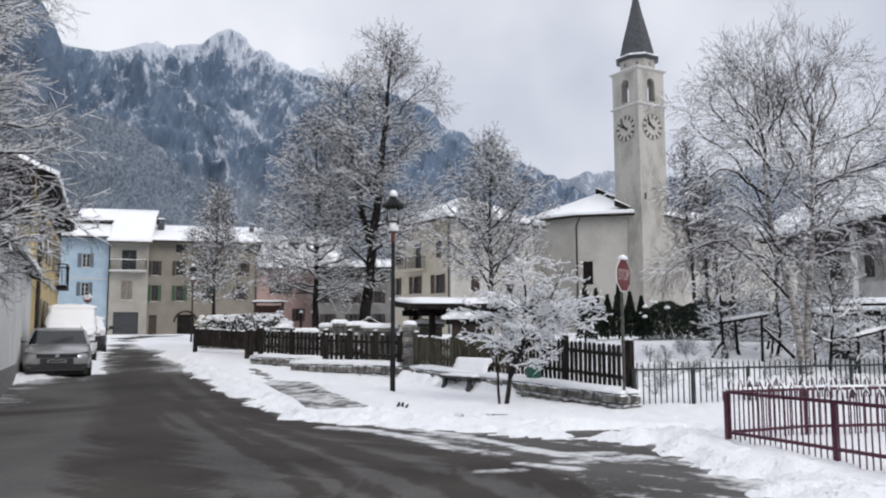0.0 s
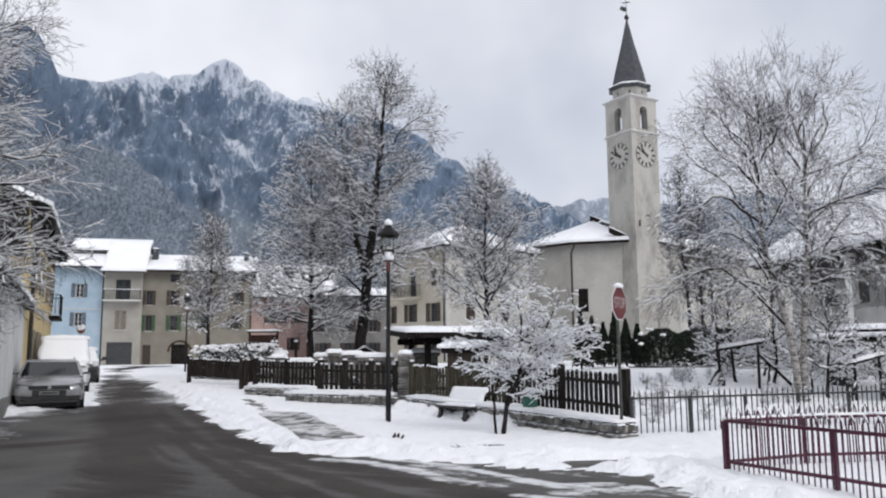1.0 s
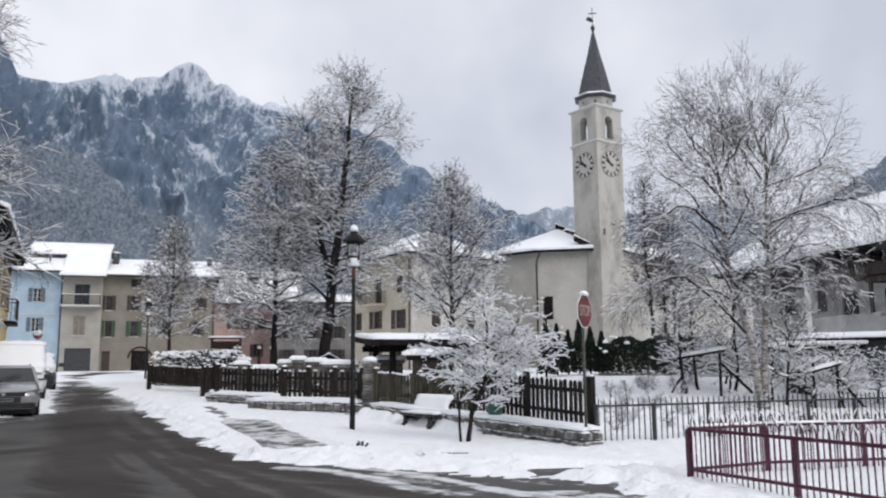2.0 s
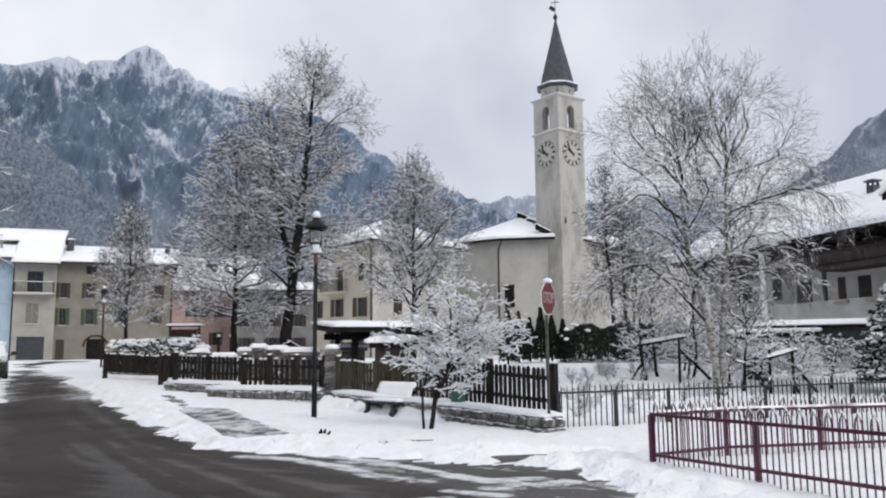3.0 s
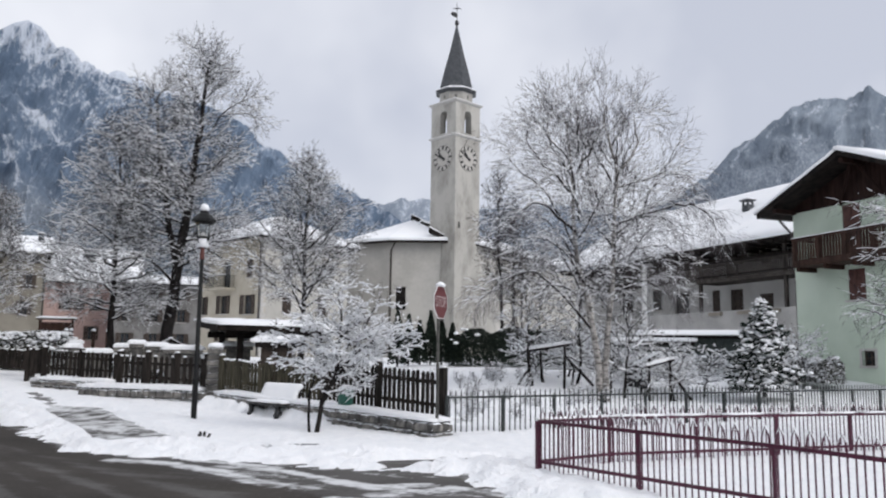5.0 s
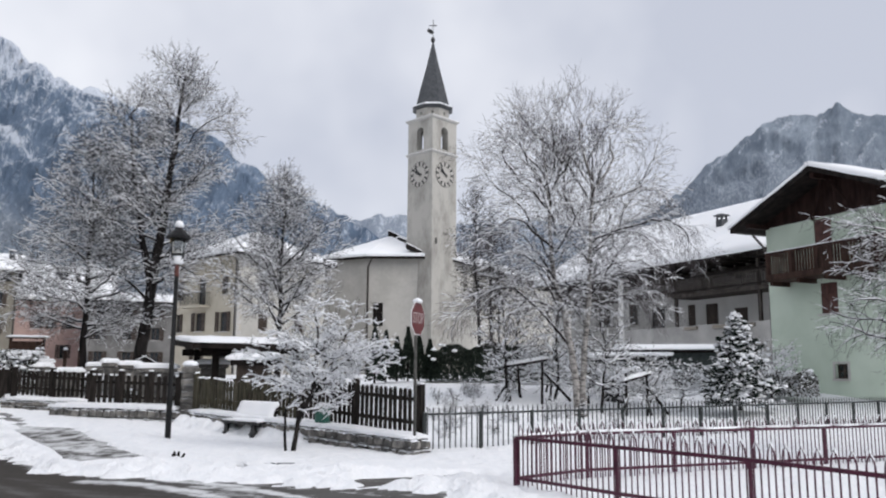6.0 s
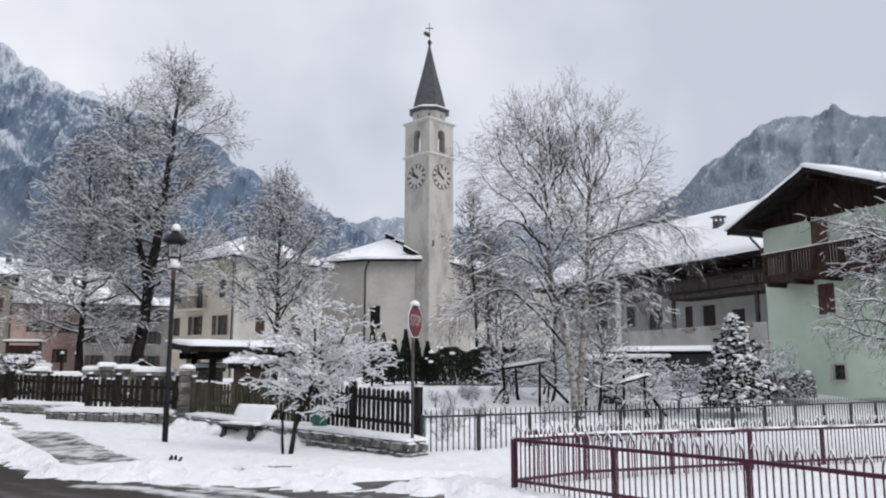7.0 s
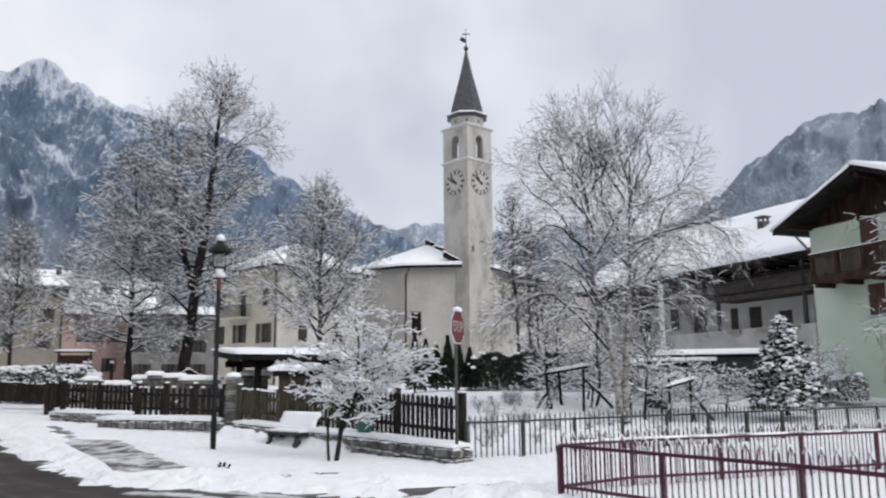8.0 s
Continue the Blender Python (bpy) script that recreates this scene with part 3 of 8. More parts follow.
# Distance haze is painted into these base colours, which makes them bluer and paler.
ROCK = rock_material("haze-tinted alpine rock", (0.094, 0.135, 0.200), (0.215, 0.280, 0.372), (0.16, 0.195, 0.243), (0.32, 0.362, 0.415), 330, 900, 1.0)
ROCK_FAR = rock_material("far ridge with painted haze", (0.21, 0.25, 0.31), (0.33, 0.37, 0.43), (0.20, 0.235, 0.285), (0.36, 0.40, 0.45), 420, 900, 1.2)
ROCK_NEAR = rock_material("haze-tinted wooded hillside", (0.185, 0.228, 0.285), (0.355, 0.41, 0.48), (0.19, 0.23, 0.285), (0.44, 0.49, 0.56), 330, 560, 1.5, 0.05, 0.7)
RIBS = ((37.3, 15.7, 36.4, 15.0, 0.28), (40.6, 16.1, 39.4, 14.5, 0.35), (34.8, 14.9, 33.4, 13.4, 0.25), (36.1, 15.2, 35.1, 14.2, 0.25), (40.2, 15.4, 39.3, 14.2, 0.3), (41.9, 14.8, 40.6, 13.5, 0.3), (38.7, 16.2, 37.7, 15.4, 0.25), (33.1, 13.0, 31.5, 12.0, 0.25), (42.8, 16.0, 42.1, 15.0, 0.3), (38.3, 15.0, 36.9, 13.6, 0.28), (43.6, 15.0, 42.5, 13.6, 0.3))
SPUR = rock_material("haze-tinted frosted spur", (0.15, 0.19, 0.245), (0.32, 0.375, 0.44), (0.125, 0.163, 0.215), (0.42, 0.475, 0.545), 420, 900, 0.85, 0.06, 1.0)
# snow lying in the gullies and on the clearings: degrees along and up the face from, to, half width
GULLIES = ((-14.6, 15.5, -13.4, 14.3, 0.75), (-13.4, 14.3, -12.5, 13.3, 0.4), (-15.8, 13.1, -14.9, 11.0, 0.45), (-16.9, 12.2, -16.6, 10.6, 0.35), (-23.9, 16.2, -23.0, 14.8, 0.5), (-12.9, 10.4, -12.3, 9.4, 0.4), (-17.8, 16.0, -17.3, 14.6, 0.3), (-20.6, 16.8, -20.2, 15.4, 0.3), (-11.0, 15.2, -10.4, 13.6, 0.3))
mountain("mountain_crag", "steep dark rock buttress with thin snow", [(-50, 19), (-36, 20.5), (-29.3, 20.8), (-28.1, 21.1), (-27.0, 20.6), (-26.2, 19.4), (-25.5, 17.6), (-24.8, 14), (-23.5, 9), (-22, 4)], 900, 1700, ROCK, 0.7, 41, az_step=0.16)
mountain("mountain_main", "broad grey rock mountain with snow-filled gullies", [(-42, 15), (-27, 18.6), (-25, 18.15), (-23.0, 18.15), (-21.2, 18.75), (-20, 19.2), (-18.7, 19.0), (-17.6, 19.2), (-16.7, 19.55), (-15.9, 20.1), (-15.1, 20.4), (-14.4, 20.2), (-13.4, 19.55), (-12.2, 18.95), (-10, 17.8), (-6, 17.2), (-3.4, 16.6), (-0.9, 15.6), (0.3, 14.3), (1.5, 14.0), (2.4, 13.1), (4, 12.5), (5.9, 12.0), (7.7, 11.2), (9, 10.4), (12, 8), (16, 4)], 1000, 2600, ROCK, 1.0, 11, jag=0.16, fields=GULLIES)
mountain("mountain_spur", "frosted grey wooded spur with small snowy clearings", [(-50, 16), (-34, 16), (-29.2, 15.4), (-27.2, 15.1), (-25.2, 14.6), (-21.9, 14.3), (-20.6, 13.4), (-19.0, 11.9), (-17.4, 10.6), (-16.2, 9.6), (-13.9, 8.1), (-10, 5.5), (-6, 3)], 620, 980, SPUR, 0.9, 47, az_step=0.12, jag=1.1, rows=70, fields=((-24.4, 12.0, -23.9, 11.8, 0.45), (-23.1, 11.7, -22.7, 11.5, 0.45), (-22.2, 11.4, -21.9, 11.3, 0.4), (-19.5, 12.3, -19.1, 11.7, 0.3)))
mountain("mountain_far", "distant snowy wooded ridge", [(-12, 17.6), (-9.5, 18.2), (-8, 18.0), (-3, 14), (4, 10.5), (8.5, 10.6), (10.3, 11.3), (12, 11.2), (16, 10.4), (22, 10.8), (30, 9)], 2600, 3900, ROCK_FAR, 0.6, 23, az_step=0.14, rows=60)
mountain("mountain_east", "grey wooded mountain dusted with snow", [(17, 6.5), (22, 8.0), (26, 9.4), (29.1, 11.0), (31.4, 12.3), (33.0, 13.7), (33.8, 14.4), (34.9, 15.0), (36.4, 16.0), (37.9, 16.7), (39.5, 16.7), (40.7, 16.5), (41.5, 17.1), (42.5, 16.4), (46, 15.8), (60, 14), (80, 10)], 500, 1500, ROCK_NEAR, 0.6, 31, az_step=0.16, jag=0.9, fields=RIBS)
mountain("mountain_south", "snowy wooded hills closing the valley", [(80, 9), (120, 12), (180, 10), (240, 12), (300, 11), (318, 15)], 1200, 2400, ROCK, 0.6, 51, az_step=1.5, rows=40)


# ---- building tools ----
def wall_mesh(w, h, t, holes, z0=0.0, u0=0.0):
    """A wall along x from u0 to w, its face at y = 0 and its back at y = t, with openings (u0, u1, z0, z1) through it."""
    mb = MB()
    us = sorted({u0, w, *(q for o in holes for q in o[:2])})
    zs = sorted({z0, h, *(q for o in holes for q in o[2:4])})

    def is_open(a, b):
        return any(o[0] - 1e-6 <= a and b[0] <= o[1] + 1e-6 and o[2] - 1e-6 <= b[1] and b[2] <= o[3] + 1e-6 for o in holes)

    for a, b in zip(us, us[1:]):
        for c, d in zip(zs, zs[1:]):
            if is_open(a, (b, c, d)):
                continue
            mb.poly([(a, 0, c), (b, 0, c), (b, 0, d), (a, 0, d)])
            mb.poly([(a, t, c), (a, t, d), (b, t, d), (b, t, c)])
    for a, b, c, d in [o[:4] for o in holes] + [(u0, w, z0, h)]:
        mb.poly([(a, 0, c), (a, 0, d), (a, t, d), (a, t, c)])
        mb.poly([(b, 0, c), (b, t, c), (b, t, d), (b, 0, d)])
        mb.poly([(a, 0, c), (a, t, c), (b, t, c), (b, 0, c)])
        mb.poly([(a, 0, d), (b, 0, d), (b, t, d), (a, t, d)])
    return mb


def add_window(house, u0, u1, z0, z1, frame=SHUTTER_BROWN, shutters=None, open_=True, sill=True, y=0.0, bars=1):
    """A casement in an opening: frame, panes, sill, and shutters folded back on the wall or closed over it."""
    w, h = u1 - u0, z1 - z0
    f = 0.06
    ring = lambda i, yy: [(i, yy, i), (w - i, yy, i), (w - i, yy, h - i), (i, yy, h - i)]
    win = part("window", MB().loft([ring(0, 0.14), ring(0, 0.20), ring(f, 0.20), ring(f, 0.14), ring(0, 0.14)], caps=False), frame, house, m=Matrix.Translation((u0, y, z0)))
    part("mullion", MB().box(w / 2 - 0.04, w / 2 + 0.04, 0.145, 0.195, f, h - f), frame, win)
    for k in range(bars):
        z = h * (k + 1) / (bars + 1)
        for a, b in ((f, w / 2 - 0.04), (w / 2 + 0.04, w - f)):
            part("glazing_bar", MB().box(a, b, 0.15, 0.19, z - 0.018, z + 0.018), frame, win)
    for a, b in ((f, w / 2 - 0.04), (w / 2 + 0.04, w - f)):
        pane = part("pane", MB().box(a, b, 0.165, 0.175, f, h - f), PANE, win, "dark reflecting window glass")
        pane.visible_shadow = False
    if sill:
        part("sill", MB().box(-0.08, w + 0.08, -0.08, 0.14, -0.07, 0.0), STONE_TRIM, win)
    if shutters:
        sw = w / 2
        for side in (0, 1):
            sh = MB()
            x0 = (-sw - 0.02 if side == 0 else w + 0.02) if open_ else (0.0 if side == 0 else w / 2 + 0.01)
            y0 = -0.07 if open_ else 0.02
            sh.box(x0, x0 + 0.07, y0, y0 + 0.045, 0, h).box(x0 + sw - 0.09, x0 + sw - 0.02, y0, y0 + 0.045, 0, h)
            for z in (0, h / 2 - 0.04, h - 0.08):
                sh.box(x0 + 0.07, x0 + sw - 0.09, y0, y0 + 0.045, z, z + 0.08)
            k, z = 0, 0.10
            while z < h - 0.10:
                sh.box(x0 + 0.07, x0 + sw - 0.09, y0 + 0.012, y0 + 0.03, z, z + 0.055)
                z += 0.075
            part("shutter", sh, shutters, win, "louvred wooden shutter")
    return win


STONE_TRIM = surf("pale stone trim", (0.42, 0.41, 0.39), (0.52, 0.51, 0.49), 6, 0.85, 0.2)


def snow_slab(pts, t, over=0.10, seed=0, n=10):
    """A blanket of snow on a four-cornered roof plane: thick, soft at its edges and a little uneven."""
    a, b, c, d = [Vector(p) for p in pts]
    up = (b - a).cross(d - a).normalized()
    if up.z < 0:
        up = -up
    ea, ed = (b - a).normalized(), (d - a).normalized()
    a, b, c, d = a - ea * over - ed * over, b + ea * over - ed * over, c + ea * over + ed * over, d - ea * over + ed * over
    mb, rng = MB(), random.Random(seed)
    N, M = n, max(6, n // 2)
    grid = []
    for j in range(M + 1):
        row = []
        for i in range(N + 1):
            s, q = i / N, j / M
            p = (a * (1 - s) + b * s) * (1 - q) + (d * (1 - s) + c * s) * q
            rim = min(i, j, N - i, M - j)
            k = 0.55 if rim == 0 else 0.95 + rng.uniform(-0.12, 0.12)
            wob = Vector((rng.uniform(-0.05, 0.05), rng.uniform(-0.05, 0.05), 0)) if rim == 0 else Vector()
            row.append(p + up * t * k + wob)
        grid.append(row)
    base = len(mb.v)
    for row in grid:
        mb.v += [tuple(p) for p in row]
    W = N + 1
    for j in range(M):
        for i in range(N):
            mb.f.append((base + j * W + i, base + j * W + i + 1, base + (j + 1) * W + i + 1, base + (j + 1) * W + i))
    ring = [(j, i) for j, i in [(0, i) for i in range(N)] + [(j, N) for j in range(M)] + [(M, i) for i in range(N, 0, -1)] + [(j, 0) for j in range(M, 0, -1)]]
    low = len(mb.v)
    mb.v += [tuple(grid[j][i] - up * t * 0.56) for j, i in ring]
    for k in range(len(ring)):
        (j0, i0), (j1, i1) = ring[k], ring[(k + 1) % len(ring)]
        mb.f.append((base + j0 * W + i0, low + k, low + (k + 1) % len(ring), base + j1 * W + i1))
    return mb


def roof_plane(pts, t=0.16):
    """A roof slab under four corners, in line with its slope."""
    a, b, c, d = [Vector(p) for p in pts]
    up = (b - a).cross(d - a).normalized()
    if up.z < 0:
        up = -up
    top, low = [a, b, c, d], [p - up * t for p in (a, b, c, d)]
    return MB().loft([low, top])


def add_roof(house, pts, seed=0, mat=DARK_WOOD, snow=0.26, n=14):
    r = part("roof", roof_plane(pts), mat, house, "dark roof edge and boarding")
    part("snow", snow_slab(pts, snow, seed=seed, n=n), SNOW_ROOF, r, "thick unbroken snow cover", smooth=True)
    return r


def add_chimney(house, x, y, z0, z1, s=0.5, mat=GREYWALL):
    c = part("chimney", MB().box(x - s / 2, x + s / 2, y - s / 2, y + s / 2, z0, z1), mat, house, bevel=0.01)
    cap = MB()
    for dx in (-1, 1):
        for dy in (-1, 1):
            cap.box(x + dx * s * 0.36 - 0.05, x + dx * s * 0.36 + 0.05, y + dy * s * 0.36 - 0.05, y + dy * s * 0.36 + 0.05, z1, z1 + 0.22)
    cap.box(x - s * 0.68, x + s * 0.68, y - s * 0.68, y + s * 0.68, z1 + 0.22, z1 + 0.30)
    part("cap", cap, SLATE, c)
    part("snow", MB().lathe(x, y, [(s * 0.72, z1 + 0.30), (s * 0.66, z1 + 0.40), (s * 0.3, z1 + 0.46), (0.02, z1 + 0.47)], 10), SNOW_ROOF, c, smooth=True)


def add_pipe(house, pts, r=0.06):
    part("downpipe", MB().tube(pts, r, 8), PIPE, house, "dark metal rain pipe", smooth=True)


def add_balcony(house, u0, u1, z, depth, rail_h=1.0, slab=GREYWALL, bar=IRON, gap=0.14, thick=0.16, boards=False):
    b = part("balcony", MB().box(u0, u1, -depth, 0.0, z - thick, z), slab, house)
    rail = MB().box(u0, u1, -depth, -depth + 0.05, z + rail_h - 0.05, z + rail_h).box(u0, u0 + 0.05, -depth, 0, z + rail_h - 0.05, z + rail_h).box(u1 - 0.05, u1, -depth, 0, z + rail_h - 0.05, z + rail_h)
    part("handrail", rail, bar, b)
    w = 0.09 if boards else 0.022
    me = MB().box(-w / 2, w / 2, 0.0, 0.022, 0.06, rail_h - 0.05).mesh("baluster", bar)
    k = 0
    while u0 + 0.04 + k * gap < u1 - 0.03:
        part("baluster", me, bar, b, m=Matrix.Translation((u0 + 0.05 + k * gap, -depth + 0.012, z)))
        k += 1
    k = 1
    while k * gap < depth:
        for u in (u0 + 0.02, u1 - 0.03):
            part("baluster", me, bar, b, m=Matrix.Translation((u, -k * gap, z)))
        k += 1
    part("snow", MB().box(u0 - 0.01, u1 + 0.01, -depth - 0.01, -depth + 0.06, z + rail_h, z + rail_h + 0.05), SNOW_ROOF, b, bevel=0.02)
    return b


def shell(house, w, d, h, mat, holes, t=0.4, front_z=0.0):
    """Front wall with openings, plain side and back walls, and floors inside."""
    part("wall", wall_mesh(w, h, t, holes, front_z), mat, house)
    part("wall", MB().box(0.0, t, t, d, 0, h), mat, house)
    part("wall", MB().box(w - t, w, t, d, 0, h), mat, house)
    part("wall", MB().box(t, w - t, d - t, d, 0, h), mat, house)
    part("ceiling", MB().box(t, w - t, t, d - t, h - 0.12, h - 0.02), mat, house)


ROW = Matrix.Translation((-36.92, 77.67, 1.55)) @ pose(0, 0, 0, 0, 0, 14)
B = 1.55


# ---- the row of houses at the end of the road ----
def blue_house():
    h = thing("house", ROW, "pale blue plastered village house with grey shutters and snowy roof", "house", "row of houses")
    wins = [(2.20, 2.90, 8.20 - B, 9.50 - B), (2.18, 2.88, 5.42 - B, 6.72 - B)]
    shell(h, 4.75, 9.0, 9.85, BLUE, wins)
    for k, o in enumerate(wins):
        add_window(h, *o, frame=STONE_TRIM, shutters=SHUTTER_BLUE, bars=2)
    part("band", MB().box(0, 4.75, -0.03, 0.0, 7.02 - B, 7.12 - B), STONE_TRIM, h)
    add_roof(h, [(-1.0, -0.9, 9.55), (4.85, -0.9, 9.55), (4.85, 4.4, 11.7), (-1.0, 4.4, 11.7)], 1)
    add_roof(h, [(-1.0, 9.6, 9.4), (4.85, 9.6, 9.4), (4.85, 4.4, 11.7), (-1.0, 4.4, 11.7)], 2)
    part("gable", MB().loft([[(0, 0, 9.85), (0, 9, 9.85), (0, 4.4, 11.5)], [(4.7, 0, 9.85), (4.7, 9, 9.85), (4.7, 4.4, 11.5)]]), BLUE, h)
    part("vent", MB().tube([(3.3, 1.2, 10.2), (3.3, 1.2, 11.1)], 0.1, 8).lathe(3.3, 1.2, [(0.18, 11.1), (0.18, 11.25), (0.02, 11.4)], 8), STEEL, h)
    add_pipe(h, [(4.68, -0.75, 9.4), (4.68, -0.12, 9.0), (4.68, -0.12, 0.1)])
    part("gutter", MB().tube([(-1.0, -1.0, 9.5), (4.85, -1.0, 9.5)], 0.07, 8), PIPE, h)


def balcony_house():
    h = thing("house", ROW @ Matrix.Translation((4.8, -0.5, 0)), "cream plastered house with balcony over an anthracite garage", "house", "row of houses")
    wins = [(1.05, 2.40, 7.95 - B, 9.90 - B), (1.05, 2.15, 5.06 - B, 6.92 - B), (0.45, 2.75, 0.2, 3.85 - B)]
    shell(h, 3.5, 10.0, 9.4, CREAM, wins)
    add_window(h, *wins[0], frame=SHUTTER_BROWN, sill=False, bars=2)
    add_window(h, *wins[1], frame=SHUTTER_GREY, shutters=SHUTTER_GREY, open_=False)
    door = part("garage_door", MB().box(0.45, 2.75, 0.16, 0.22, 0.2, 2.3), GARAGE, h, "closed anthracite sectional garage door")
    for k in range(5):
        part("panel", MB().box(0.50, 2.70, 0.13, 0.16, 0.24 + 0.412 * k, 0.24 + 0.412 * k + 0.38), GARAGE, door, bevel=0.01)
    add_balcony(h, 0.05, 3.4, 7.9 - B, 0.95, 0.95)
    add_roof(h, [(-0.1, -0.9, 9.1), (3.75, -0.9, 9.1), (3.75, 4.9, 12.85), (-0.1, 4.9, 12.85)], 3)
    add_roof(h, [(-0.1, 10.6, 9.0), (3.75, 10.6, 9.0), (3.75, 4.9, 12.85), (-0.1, 4.9, 12.85)], 4)
    add_roof(h, [(-3.6, 2.6, 11.55), (-0.1, 2.6, 11.55), (-0.1, 4.9, 12.85), (-3.6, 4.9, 12.85)], 5)
    part("gable", MB().loft([[(-3.4, 3.4, 9.4), (-3.4, 9.8, 9.4), (-3.4, 4.9, 12.1)], [(3.45, 3.4, 9.4), (3.45, 9.8, 9.4), (3.45, 4.9, 12.1)]]), CREAM, h)
    part("gable", MB().loft([[(0, 0, 9.4), (0, 9.8, 9.4), (0, 4.9, 12.1)], [(3.45, 0, 9.4), (3.45, 9.8, 9.4), (3.45, 4.9, 12.1)]]), CREAM, h)
    part("gutter", MB().tube([(-0.1, -1.0, 9.02), (3.75, -1.0, 9.02)], 0.07, 8), PIPE, h)


def beige_house():
    h = thing("house", ROW @ Matrix.Translation((8.3, 0, 0)), "long beige plastered house with brown and green shutters", "house", "row of houses")
    o = 8.3
    spec = [(8.62, 9.20, 7.5, 8.9, SHUTTER_BROWN), (10.85, 11.45, 7.5, 8.93, SHUTTER_BROWN), (13.6, 14.2, 7.55, 8.95, SHUTTER_BROWN), (17.0, 17.6, 7.55, 8.98, SHUTTER_BROWN),
            (8.62, 9.22, 4.95, 6.5, SHUTTER_GREEN), (10.9, 11.6, 5.0, 6.48, SHUTTER_GREEN), (13.7, 14.3, 5.1, 6.45, SHUTTER_GREEN), (16.75, 17.4, 5.15, 6.43, SHUTTER_BROWN)]
    wins = [(a - o, b - o, c - B, d - B) for a, b, c, d, _ in spec]
    attic = [(10.8 - o, 11.7 - o, 9.8 - B, 10.6 - B), (17.2 - o, 18.15 - o, 9.9 - B, 10.7 - B)]
    low = [(8.45 - o, 9.2 - o, 0.1, 3.6 - B), (11.1 - o, 12.7 - o, 0.1, 2.1)]
    shell(h, 10.4, 10.0, 9.55, BEIGE, wins + attic + low)
    for q, s in zip(wins, spec):
        add_window(h, *q, shutters=s[4], bars=2)
    for q in attic:
        add_window(h, *q, frame=SHUTTER_BROWN, sill=False)
    part("door", MB().box(low[0][0], low[0][1], 0.15, 0.21, 0.1, low[0][3]), SHUTTER_BROWN, h, "dark wooden front door")
    part("gateway", MB().box(low[1][0], low[1][1], 0.2, 0.26, 0.1, low[1][3]), DARK_WOOD, h, "dark wooden gateway doors")
    arch = MB()
    cx = (low[1][0] + low[1][1]) / 2
    pts = [(cx + 0.98 * math.cos(math.pi * k / 12), 1.35 + 0.98 * math.sin(math.pi * k / 12)) for k in range(13)]
    arch.loft([[(cx + (x - cx) * f, y, 1.35 + (z - 1.35) * f) for x, z in pts] for f, y in ((1.0, -0.04), (1.18, -0.04))], caps=False)
    part("arch", arch, BROWN_WOOD, h)
    add_roof(h, [(-0.2, -0.9, 9.3), (10.9, -0.9, 9.3), (10.9, 5.0, 11.4), (-0.2, 5.0, 11.4)], 6, n=22)
    add_roof(h, [(-0.2, 10.8, 9.2), (10.9, 10.8, 9.2), (10.9, 5.0, 11.4), (-0.2, 5.0, 11.4)], 7)
    part("gable", MB().loft([[(0.1, 0, 9.55), (0.1, 10, 9.55), (0.1, 5, 11.2)], [(10.3, 0, 9.55), (10.3, 10, 9.55), (10.3, 5, 11.2)]]), BEIGE, h)
    add_chimney(h, 0.8, 2.6, 10.2, 11.5, 0.6, SLATE)
    add_chimney(h, 9.8, 2.4, 10.2, 11.2, 0.5, SLATE)
    add_pipe(h, [(10.3, -0.75, 9.1), (10.3, -0.12, 8.6), (10.3, -0.12, 0.1)])
    part("gutter", MB().tube([(-0.2, -1.0, 9.25), (10.9, -1.0, 9.25)], 0.07, 8), PIPE, h)


